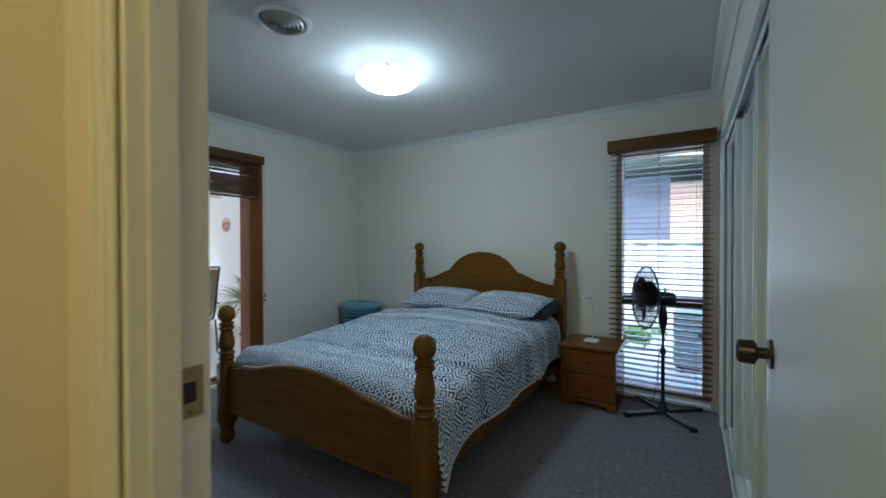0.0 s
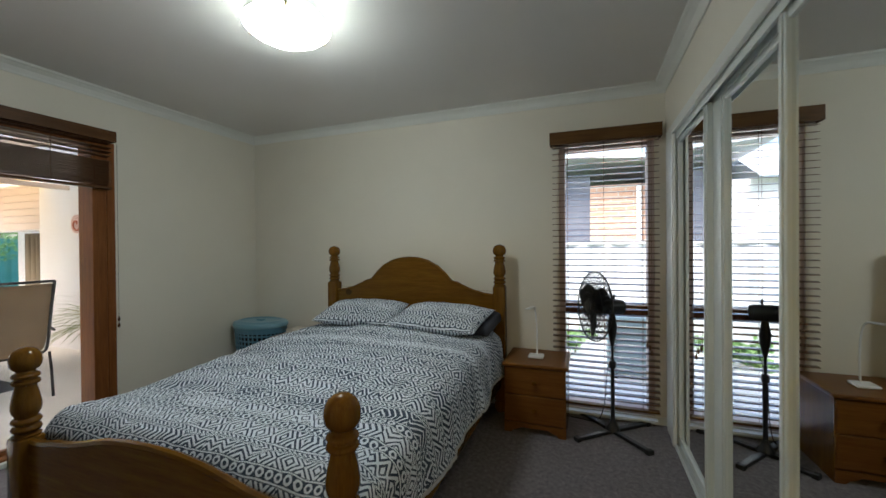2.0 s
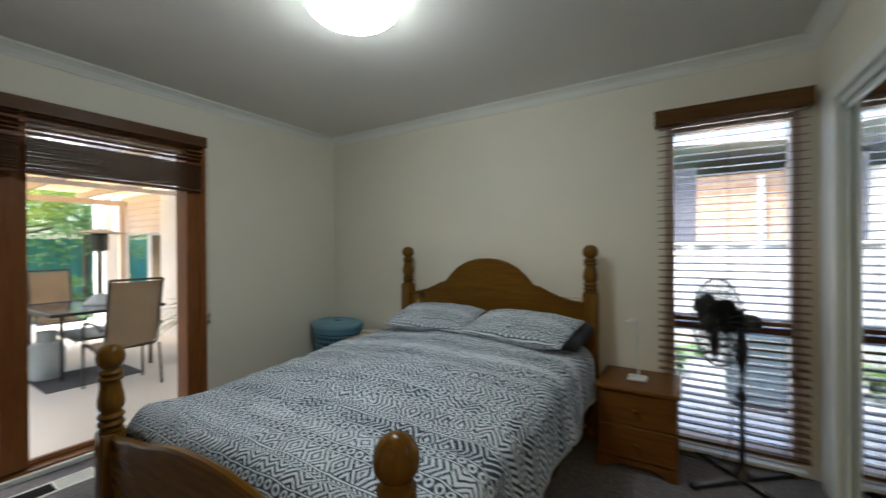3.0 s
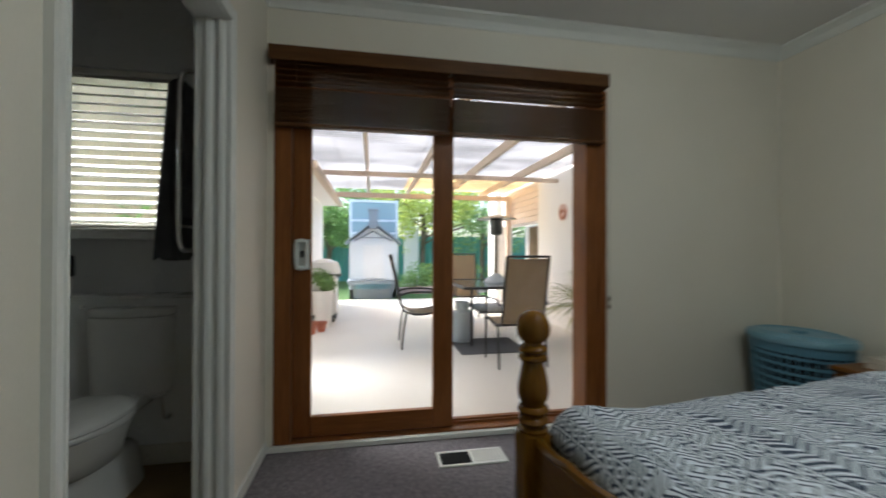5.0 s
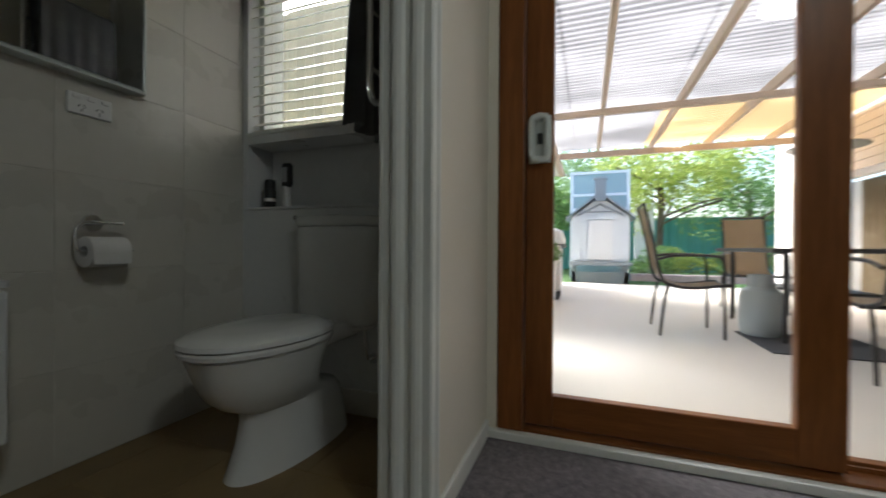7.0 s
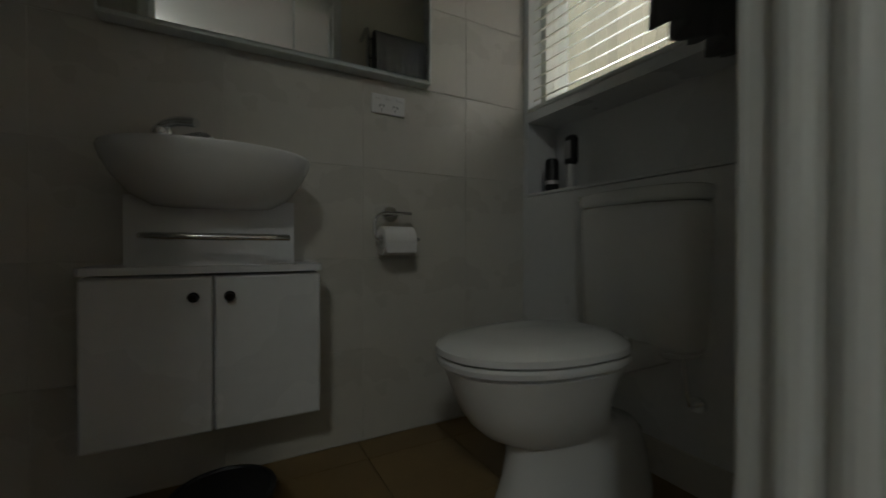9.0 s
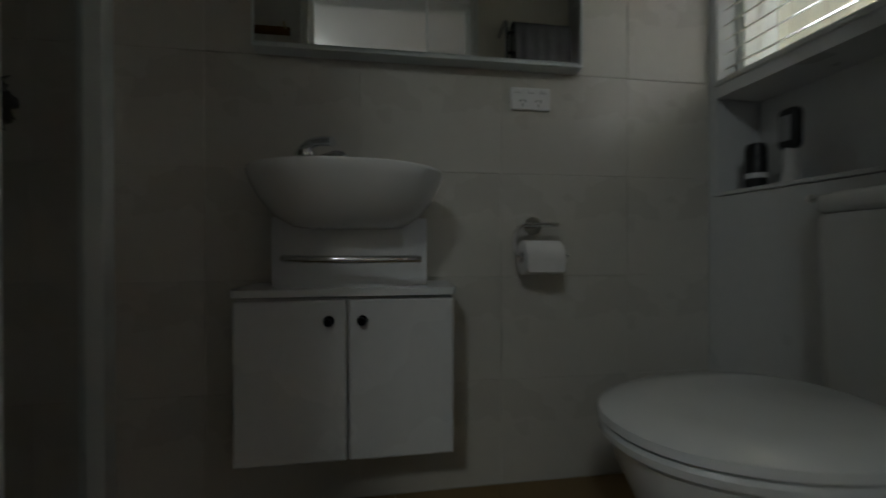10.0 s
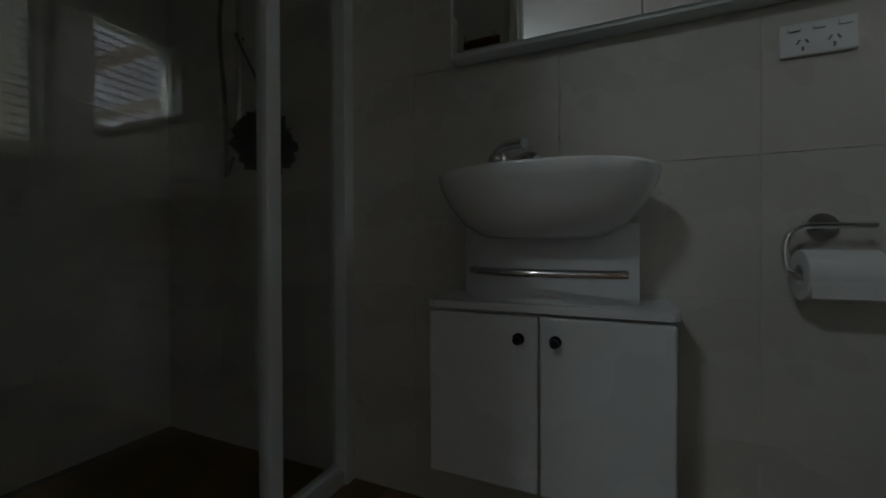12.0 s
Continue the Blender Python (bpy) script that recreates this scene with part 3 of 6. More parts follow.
entry = doorway("doorway_entry", -0.58, 0.35, "white painted lining of the bedroom doorway")


def beaded_doorway(name, x0, x1, label):
    """Lining with two rounded beads run down each reveal and narrow moulded architraves."""
    d = tagged(thing(name, label, "door frame"), kind="structure")
    bead = [(0.0, 0.169), (0.0, 0.193), (0.009, 0.196), (0.013, 0.203), (0.013, 0.212), (0.009, 0.222), (0.001, 0.229), (0.0, 0.241), (0.007, 0.246), (0.0105, 0.254), (0.010, 0.263), (0.005, 0.272), (0.0, 0.277), (0.0, 0.289)]
    for xx, s in ((x0 + 0.009, 1), (x1 - 0.009, -1)):
        out = [(xx + s * u, y) for u, y in bead] + [(xx - s * 0.02, 0.289), (xx - s * 0.02, 0.169)]
        part("jamb", prism(bmesh.new(), out, 2, 0, 2.11), TRIM, d)
        for yy, t in ((0.289, 1), (0.169, -1)):
            prof = [(-0.001, 0.0), (-0.001, 0.008), (0.003, 0.0125), (0.009, 0.0125), (0.012, 0.009), (0.026, 0.012), (0.034, 0.017), (0.041, 0.017), (0.045, 0.012), (0.045, -0.006), (0.02, -0.006), (0.02, 0.0)]
            out = [(xx - s * u, yy + t * v) for u, v in prof]
            part("architrave", prism(bmesh.new(), out, 2, 0, 2.152), TRIM, d)
    part("head", boxed(x0 + 0.009, x1 - 0.009, 0.169, 0.289, 2.09, 2.11, 0.002), TRIM, d)
    for ya, yb in ((0.289, 0.303), (0.155, 0.169)):
        part("architrave", boxed(x0 + 0.009, x1 - 0.009, ya, yb, 2.092, 2.15, 0.004), TRIM, d)
    return d


beaded_doorway("doorway_ensuite", -3.09, -2.205, "white painted lining of the ensuite doorway")
# brass strike plate let into the entry lining
sp = bmesh.new()
box(sp, -0.56, -0.5575, 0.228, 0.274, 1.07, 1.155, 0.0008)
strike = part("strike_plate", sp, BRASS, entry, "worn brass strike plate")
sp = boxed(-0.5575, -0.5565, 0.242, 0.262, 1.096, 1.13)
part("latch_hole", sp, RUBBER, entry)
for zz in (1.079, 1.146):
    part("screw", cyl(bmesh.new(), (-0.5578, 0.252, zz), (-0.5555, 0.252, zz), 0.004, None, 10), STEEL, entry)

# open entry door
leaf = thing("door_1", "white flush bedroom door standing wide open", "door", (0.302, 0.29, 0), kind="structure")
part("door_leaf", boxed(0.299, 0.331, 0.292, 1.147, 0.012, 2.09, 0.002), DOORP, leaf)
for zz in (0.25, 1.05, 1.85):
    part("hinge", cyl(bmesh.new(), (0.335, 0.288, zz - 0.05), (0.335, 0.288, zz + 0.05), 0.007, None, 10), STEEL, leaf)
kb = bmesh.new()
for r0, x0, r1, x1 in ((0.034, 0.299, 0.032, 0.293), (0.013, 0.293, 0.013, 0.272), (0.016, 0.274, 0.028, 0.267), (0.028, 0.267, 0.026, 0.238), (0.026, 0.238, 0.018, 0.234)):
    cyl(kb, (x0, 1.083, 1.107), (x1, 1.083, 1.107), r0, r1, 28)
part("door_knob", kb, BRONZE, leaf, "bronze-toned round door knob", smooth=True)
part("latch_plate", boxed(0.303, 0.327, 1.147, 1.149, 1.05, 1.165, 0.0006), BRASS, leaf)

# ---- mirrored sliding wardrobe ----
wardrobe = thing("wardrobe", "built-in wardrobe with mirrored sliding doors in white frames", "wardrobe", (0.4, 2.0, 0))
bm = bmesh.new()
box(bm, 0.335, 0.35, 3.435, 3.70, 0, 2.20, 0.004)
box(bm, 0.327, 0.338, 3.45, 3.52, 0, 2.175, 0.004)
part("side_trim", bm, TRIM, wardrobe)
part("side_trim", boxed(0.333, 0.348, 0.49, 0.6, 0, 2.20, 0.004), TRIM, wardrobe)
bm = bmesh.new()
box(bm, 0.333, 0.348, 0.6, 3.44, 2.125, 2.20, 0.004)
box(bm, 0.325, 0.34, 0.6, 3.455, 2.125, 2.17, 0.003)
part("head_trim", bm, TRIM, wardrobe)
bm = bmesh.new()
for xx in (0.352, 0.396, 0.404, 0.438):
    box(bm, xx, xx + 0.004, 0.56, 3.47, 2.085, 2.125)
box(bm, 0.35, 0.46, 0.56, 3.47, 2.12, 2.13)
part("top_track", bm, ALU, wardrobe)
bm = bmesh.new()
box(bm, 0.338, 0.455, 0.56, 3.49, 0.0, 0.012)
for xx in (0.341, 0.397, 0.404, 0.446):
    box(bm, xx, xx + 0.005, 0.56, 3.49, 0.012, 0.03)
part("bottom_track", bm, ALU, wardrobe)


def mirror_door(y0, y1, x, far=0.045):
    """One mirrored panel; far is the width of its stile towards the window."""
    d = part("sliding_door", boxed(x + 0.007, x + 0.018, y0 + 0.01, y1 - 0.01, 0.03, 2.09), WHITEP, wardrobe)
    part("mirror", boxed(x + 0.004, x + 0.0065, y0 + 0.035, y1 - far + 0.01, 0.06, 2.07), MIRROR, d)
    for a, b in ((y0, y0 + 0.045), (y1 - far, y1)):
        bm = bmesh.new()
        box(bm, x - 0.012, x + 0.02, a, b, 0.02, 2.10, 0.006)
        box(bm, x - 0.018, x - 0.012, a + 0.012, b - 0.012, 0.03, 2.09, 0.002)
        part("stile", bm, ALU, d)
    part("rail", boxed(x - 0.006, x + 0.02, y0 + 0.045, y1 - far, 0.02, 0.07, 0.004), ALU, d)
    part("rail", boxed(x - 0.006, x + 0.02, y0 + 0.045, y1 - far, 2.06, 2.10, 0.004), ALU, d)
    return d


mirror_door(2.76, 3.49, 0.373)
mirror_door(1.90, 2.785, 0.408, 0.16)
mirror_door(1.19, 1.955, 0.373)
mirror_door(0.56, 1.27, 0.412)

# ---- bedroom window, tall and narrow ----
win = thing("window_1", "tall narrow timber window behind a wooden blind", "window", (-0.08, 3.88, 0), kind="structure")
for a, b in ((-0.43, -0.385), (0.225, 0.27)):
    part("window_frame", boxed(a, b, 3.80, 3.93, 0.04, 2.21, 0.003), WFRAME, win)
for a, b in ((0.04, 0.10), (2.15, 2.21), (0.83, 0.90)):
    part("window_frame", boxed(-0.385, 0.225, 3.81, 3.92, a, b, 0.003), FRAME_X if a > 0.5 and b < 1.0 else WFRAME, win)
for a, b in ((0.10, 0.83), (0.90, 2.15)):
    pane = part("pane", boxed(-0.385, 0.225, 3.868, 3.872, a, b), GLASS, win)
    pane.visible_shadow = False
part("window_sill", boxed(-0.44, 0.28, 3.72, 3.80, 0.03, 0.05, 0.003), TRIM, win)

blind = thing("venetian_blind", "brown cedar venetian blind let down over the tall window", "blind", (-0.1, 3.72, 2.2))
bm = boxed(-0.495, 0.312, 3.685, 3.705, 2.185, 2.285, 0.003)
box(bm, -0.495, -0.48, 3.705, 3.78, 2.185, 2.285, 0.003)
box(bm, 0.297, 0.312, 3.705, 3.78, 2.185, 2.285, 0.003)
box(bm, -0.48, 0.297, 3.705, 3.78, 2.265, 2.285)
part("pelmet", bm, CEDAR_X, blind)
part("headrail", boxed(-0.475, 0.29, 3.715, 3.765, 2.19, 2.23, 0.003), CEDAR_X, blind)
SLAT_W = 0.026


def slat_mesh(name, x0, x1, tilt, mat, half=SLAT_W, thick=0.0015):
    bm = bmesh.new()
    rows = []
    for k in range(5):
        s = -1 + k / 2
        rows.append((s * half, 0.0028 * (1 - s * s)))
    c, sn = math.cos(radians(tilt)), math.sin(radians(tilt))
    up = [[bm.verts.new((x, a * c - (b + d) * sn, a * sn + (b + d) * c)) for a, b in rows] for d in (-thick, thick) for x in (x0, x1)]
    for k in range(4):
        bm.faces.new((up[0][k], up[0][k + 1], up[1][k + 1], up[1][k]))
        bm.faces.new((up[2][k], up[3][k], up[3][k + 1], up[2][k + 1]))
    for e in (0, 4):
        bm.faces.new((up[0][e], up[1][e], up[3][e], up[2][e]))
    for k in range(4):
        for q in (0, 1):
            bm.faces.new((up[q][k], up[q][k + 1], up[q + 2][k + 1], up[q + 2][k]))
    bmesh.ops.recalc_face_normals(bm, faces=bm.faces)
    me = bpy.data.meshes.new(name)
    bm.to_mesh(me)
    bm.free()
    me.materials.append(mat)
    return me


slat_me = slat_mesh("slat", -0.385, 0.385, 6, CEDAR_GLOSS)
for k in range(43):
    z = 2.165 - 0.0475 * k
    s = new("slat", slat_me)
    s.parent = blind
    s.location = (-0.092 + 0.1 + random.uniform(-0.002, 0.002), 0.012, z - 2.2 + random.uniform(-0.001, 0.001))
    s.rotation_euler = (random.uniform(-0.04, 0.04), random.uniform(-0.002, 0.002), 0)
part("bottom_rail", boxed(-0.478, 0.292, 3.705, 3.758, 0.105, 0.122, 0.003), CEDAR_X, blind)
for xx in (-0.36, -0.09, 0.18):
    for yy in (3.704, 3.759):
        part("ladder_cord", boxed(xx - 0.0012, xx + 0.0012, yy, yy + 0.002, 0.12, 2.19), CEDAR_Y, blind)
for xx, zz in ((0.205, 0.62), (0.235, 0.56), (0.222, 0.60)):
    bm = cyl(bmesh.new(), (xx, 3.69, zz), (xx, 3.69, 2.19), 0.0012, None, 6)
    part("pull_cord", lathe(bm, [(0.002, 0.03), (0.006, 0.02), (0.009, 0.0), (0.007, -0.012), (0.002, -0.016)], (xx, 3.69, zz), 10), CEDAR_Y, blind)

# ---- timber sliding door to the patio ----
pd = thing("patio_door", "stained timber sliding door with two glass panels", "sliding door", (-3.8, 1.33, 0), kind="structure")
part("door_frame", boxed(-3.86, -3.685, 0.325, 0.418, 0.035, 2.21, 0.004), FRAME_Z, pd)
part("door_frame", boxed(-3.86, -3.685, 2.248, 2.34, 0.035, 2.21, 0.004), FRAME_Z, pd)
part("door_frame", boxed(-3.86, -3.69, 0.418, 2.248, 2.15, 2.21, 0.003), FRAME_Y, pd)
bm = boxed(-3.88, -3.70, 0.325, 2.34, -0.02, 0.04, 0.004)
box(bm, -3.79, -3.78, 0.42, 2.245, 0.04, 0.055)
part("sill", bm, FRAME_Y, pd)
part("threshold", boxed(-3.705, -3.668, 0.283, 2.395, 0.0, 0.03, 0.004), TRIM, pd, "white painted threshold strip")
sash = part("sliding_sash", boxed(-3.77, -3.73, 0.42, 0.522, 0.05, 2.16, 0.004), FRAME_Z, pd)
part("stile", boxed(-3.77, -3.73, 1.246, 1.372, 0.05, 2.16, 0.004), FRAME_Z, sash)
part("rail", boxed(-3.77, -3.73, 0.522, 1.246, 0.05, 0.165, 0.004), FRAME_Y, sash)
part("rail", boxed(-3.77, -3.73, 0.522, 1.246, 2.05, 2.16, 0.004), FRAME_Y, sash)
for a, b, xx, z0, z1 in ((0.522, 1.246, -3.752, 0.165, 2.05), (1.372, 2.248, -3.822, 0.06, 2.14)):
    pane = part("pane", boxed(xx, xx + 0.005, a, b, z0, z1), GLASS, pd)
    pane.visible_shadow = False
part("fixed_stile", boxed(-3.84, -3.80, 1.30, 1.372, 0.05, 2.15, 0.003), FRAME_Z, pd)
part("rail", boxed(-3.84, -3.80, 1.372, 2.248, 0.04, 0.062, 0.003), FRAME_Y, pd)
handle = part("handle", boxed(-3.73, -3.722, 0.432, 0.512, 1.03, 1.205, 0.003), ALU, pd, "pale metal handle plate")
loop = [(-3.705, 0.443, 1.06), (-3.70, 0.443, 1.12), (-3.705, 0.443, 1.178), (-3.703, 0.452, 1.195), (-3.70, 0.475, 1.199), (-3.703, 0.495, 1.195), (-3.705, 0.503, 1.178), (-3.70, 0.503, 1.12), (-3.705, 0.503, 1.06), (-3.703, 0.495, 1.042), (-3.70, 0.475, 1.037), (-3.703, 0.452, 1.042)]
part("grip", tube(bmesh.new(), loop, 0.0125, 10, True), ALU, handle, smooth=True)
for zz in (1.045, 1.192):
    part("standoff", cyl(bmesh.new(), (-3.722, 0.473, zz), (-3.70, 0.473, zz), 0.009, None, 12), ALU, handle)
# small dark block stands in for the shaded recess behind the grip
part("dark_recess", boxed(-3.722, -3.712, 0.464, 0.482, 1.10, 1.14, 0.003), RUBBER, handle)
bm = boxed(XW, XW + 0.012, 2.34, 2.395, 0.0, 2.2, 0.004)
part("trim", bm, FRAME_Z, pd)
# two raised blinds over the patio door, under one pelmet
pelmet = thing("blind_pelmet", "dark stained wooden pelmet over the patio door", "pelmet", (-3.65, 1.34, 2.2))
part("fascia", boxed(-3.635, -3.615, 0.305, 2.375, 2.20, 2.282, 0.003), CEDAR_Y, pelmet)
for ya, yb in ((0.305, 0.32), (2.36, 2.375)):
    part("return", boxed(XW, -3.635, ya, yb, 2.20, 2.282, 0.002), CEDAR_Y, pelmet)
patio_slat = slat_mesh("slat", -0.495, 0.495, 4, CEDAR_Y)
for cy in (0.832, 1.852):
    rb = thing("raised_blind", "dark cedar venetian blind drawn up under the pelmet", "blind", (-3.655, cy, 2.2), "blinds over the patio door")
    part("headrail", boxed(-3.685, -3.637, cy - 0.5, cy + 0.5, 2.205, 2.245, 0.003), CEDAR_Y, rb)
    heights = [2.185, 2.15, 2.115, 2.085] + [2.052 - 0.0072 * k for k in range(27)]
    for k, z in enumerate(heights):
        s = new("slat", patio_slat)
        s.parent = rb
        s.location = (random.uniform(-0.003, 0.003), random.uniform(-0.004, 0.004), z - 2.2)
        s.rotation_euler = (radians(-12) if k < 4 else 0, random.uniform(-0.005, 0.005), radians(90) + random.uniform(-0.003, 0.003))
    part("bottom_rail", boxed(-3.683, -3.628, cy - 0.497, cy + 0.497, 1.838, 1.856, 0.003), CEDAR_Y, rb)
    for dy in (-0.38, -0.13, 0.13, 0.38):
        part("tape", boxed(-3.6275, -3.626, cy + dy - 0.0015, cy + dy + 0.0015, 1.84, 2.2), CEDAR_Y, rb)
    last_blind = rb
for zz in (0.78, 0.83):
    tag = lathe(cyl(bmesh.new(), (-3.66, 2.40, zz), (-3.66, 2.40, 2.2), 0.0012, None, 6), [(0.002, 0.022), (0.008, 0.008), (0.009, -0.008), (0.002, -0.018)], (-3.66, 2.40, zz), 10)
    part("pull_cord", tag, CEDAR_Y, last_blind)

# ---- bed ----
bed = thing("bed", "honey pine four-post double bed with an arched headboard", "bed", (-1.737, 2.45, 0))
BXL, BXR, BYF, BYH = -2.572, -0.895, 1.405, 3.63
BHL, BHR = -2.535, -0.90


def post(x, y, block, top, foot):
    h = top - block
    bm = boxed(x - 0.05, x + 0.05, y - 0.05, y + 0.05, foot, block, 0.012, 2)
    lathe(bm, [(0.028, 0.0), (0.042, 0.015), (0.05, 0.045), (0.045, 0.075), (0.034, 0.09), (0.046, 0.1), (0.046, foot)], (x, y, 0), 24)
    prof = [(0.048, 0.0), (0.05, 0.02), (0.04, 0.035), (0.038, 0.05), (0.048, 0.065), (0.052, 0.09), (0.048, 0.115), (0.039, 0.128), (0.039, 0.14), (0.048, 0.152), (0.052, 0.175), (0.048, 0.20), (0.04, 0.213), (0.039, 0.23), (0.048, 0.27), (0.052, 0.32), (0.051, 0.37), (0.045, 0.46), (0.038, 0.54), (0.036, 0.575), (0.046, 0.585), (0.05, 0.605), (0.047, 0.627), (0.038, 0.637), (0.038, 0.648), (0.047, 0.66), (0.049, 0.68), (0.044, 0.70), (0.034, 0.712), (0.033, 0.735), (0.044, 0.752), (0.053, 0.79), (0.056, 0.84), (0.053, 0.90), (0.042, 0.955), (0.022, 0.99), (0.001, 1.0)]
    lathe(bm, [(r, z * h) for r, z in prof], (x, y, block), 28)
    return part("post", bm, PINE_Z, bed, smooth=True)


for xf, xh in ((BXL, BHL), (BXR, BHR)):
    post(xf, BYF, 0.545, 0.945, 0.13)
    post(xh, BYH, 1.045, 1.39, 0.13)


def mirrored(points):
    return [(-u, z) for u, z in points] + [(u, z) for u, z in reversed(points) if u > 0.001]


cx, half = (BXL + BXR) / 2, (BXR - BXL) / 2 - 0.045
arch = [(half, 0.985), (0.70, 0.995), (0.60, 1.02), (0.50, 1.062), (0.455, 1.085), (0.43, 1.088), (0.40, 1.10), (0.34, 1.165), (0.27, 1.225), (0.18, 1.27), (0.09, 1.292), (0.0, 1.298)]
hx = (BHL + BHR) / 2
arch = [(u * 0.98, z - 0.022) for u, z in arch]
outline = [(hx + u, z) for u, z in mirrored(arch)] + [(hx + half * 0.98, 0.30), (hx - half * 0.98, 0.30)]
head = part("headboard", prism(bmesh.new(), outline, 1, BYH - 0.014, BYH + 0.014), PINE_X, bed)
# moulded cap that follows the arch
capm = tube(bmesh.new(), [(hx + u, BYH - 0.008, z) for u, z in mirrored(arch)], 0.013, 8)
part("cap_moulding", capm, PINE_X, head, smooth=True)
for zz in (0.62, 0.80, 1.0):
    part("panel_joint", boxed(hx - 0.77, hx + 0.77, BYH - 0.0155, BYH - 0.0142, zz, zz + 0.002), PINE_X, head)
farch = [(half, 0.522), (0.72, 0.522), (0.66, 0.53), (0.60, 0.545), (0.55, 0.547), (0.46, 0.56), (0.36, 0.585), (0.26, 0.607), (0.14, 0.621), (0.0, 0.626)]
outline = [(cx + u, z) for u, z in mirrored(farch)] + [(cx + half, 0.215), (cx - half, 0.215)]
foot = part("footboard", prism(bmesh.new(), outline, 1, BYF - 0.016, BYF + 0.016), PINE_X, bed)
part("cap_moulding", tube(bmesh.new(), [(cx + u, BYF, z + 0.004) for u, z in mirrored(farch)], 0.018, 8), PINE_X, foot, smooth=True)
for x in (BXL, BXR):
    part("side_rail", boxed(x - 0.014, x + 0.014, BYF + 0.05, BYH - 0.05, 0.225, 0.39, 0.004), PINE_Y, bed)
for k in range(10):
    part("slat", boxed(BXL + 0.015, BXR - 0.015, 1.5 + 0.2 * k, 1.58 + 0.2 * k, 0.275, 0.295), PINE_X, bed)
mattress = boxed(BXL + 0.03, BXR - 0.03, BYF + 0.09, BYH - 0.02, 0.296, 0.575, 0.05, 3)
tagged(part("mattress", mattress, SHEET, smooth=True), "grey quilted mattress on the bed slats", "mattress")


def duvet():
    """Quilt with soft shoulders that hangs over both rails, creased and slightly domed."""
    bm = bmesh.new()
    uvl = bm.loops.layers.uv.new("UVMap")
    nu, nv, flat, r, amax = 150, 130, 0.775, 0.115, 1.12
    arc = r * math.pi / 2
    y0, y1 = 1.445, 3.42
    grid, spots = [], {}
    for i in range(nv + 1):
        row = []
        y = y0 + (y1 - y0) * i / nv
        for j in range(nu + 1):
            a = -amax + 2 * amax * j / nu
            s, q = (1 if a >= 0 else -1), abs(a)
            rise = min(1.0, max(0.0, (y - 1.5) / 1.5))
            top = 0.615 + 0.07 * rise * rise * (3 - 2 * rise) + (0.03 + 0.045 * rise) * (1 - (q / amax) ** 2) + 0.010 * math.sin(3.1 * y + 2 * a)
            top -= 0.05 * rise * min(1.0, max(0.0, -a) / 0.775)
            top -= 0.11 * max(0.0, 1 - (y - y0) / 0.11) ** 2
            if q < flat:
                x, z, nrm = q, 0.0, (0, 0, 1)
            elif q < flat + arc:
                th = (q - flat) / r
                x, z, nrm = flat + r * math.sin(th), -r * (1 - math.cos(th)), (s * math.sin(th), 0, math.cos(th))
            else:
                d = q - flat - arc
                fold = 0.016 * math.sin(9.0 * y + 1.3 * s) * (d / 0.15)
                x, z, nrm = flat + r + fold + 0.02 * math.sin(min(d, 0.2) * 9), -r - d * (1.0 + 0.15 * rise + 0.10 * math.sin(5.3 * y + s)), (s, 0, 0)
            p = Vector((cx + s * x, y, top + z))
            f = 0.016 * (noise.noise(Vector((a * 3.2, y * 3.2, 0.3))) + 0.5 * noise.noise(Vector((a * 7.5, y * 6.0, 1.7)))) + 0.005 * noise.noise(Vector((a * 17, y * 22, 4.0)))
            crease = abs(noise.noise(Vector((a * 2.4 + 5, y * 4.5, 9.0))))
            f -= 0.012 * max(0.0, 1 - crease * 9)
            v = bm.verts.new(p + Vector(nrm) * f)
            spots[v] = (a, y if i > 7 else y - 0.012 * (8 - i))
            row.append(v)
        grid.append(row)
    for i in range(nv):
        for j in range(nu):
            face = bm.faces.new((grid[i][j], grid[i][j + 1], grid[i + 1][j + 1], grid[i + 1][j]))
            for lp in face.loops:
                lp[uvl].uv = spots[lp.vert]
    return bm


quilt = tagged(part("duvet", duvet(), DUVET, smooth=True), "blue-grey and white geometric patterned duvet over the bed", "duvet")
for column in (0, 150):
    edge_line = [quilt.data.vertices[i * 151 + column].co for i in range(0, 131, 2)]
    part("hem", tube(bmesh.new(), edge_line, 0.009, 8), SHEET, quilt, "pale stitched hem", smooth=True)
sol = quilt.modifiers.new("thickness", "SOLIDIFY")
sol.thickness, sol.offset = 0.02, -1


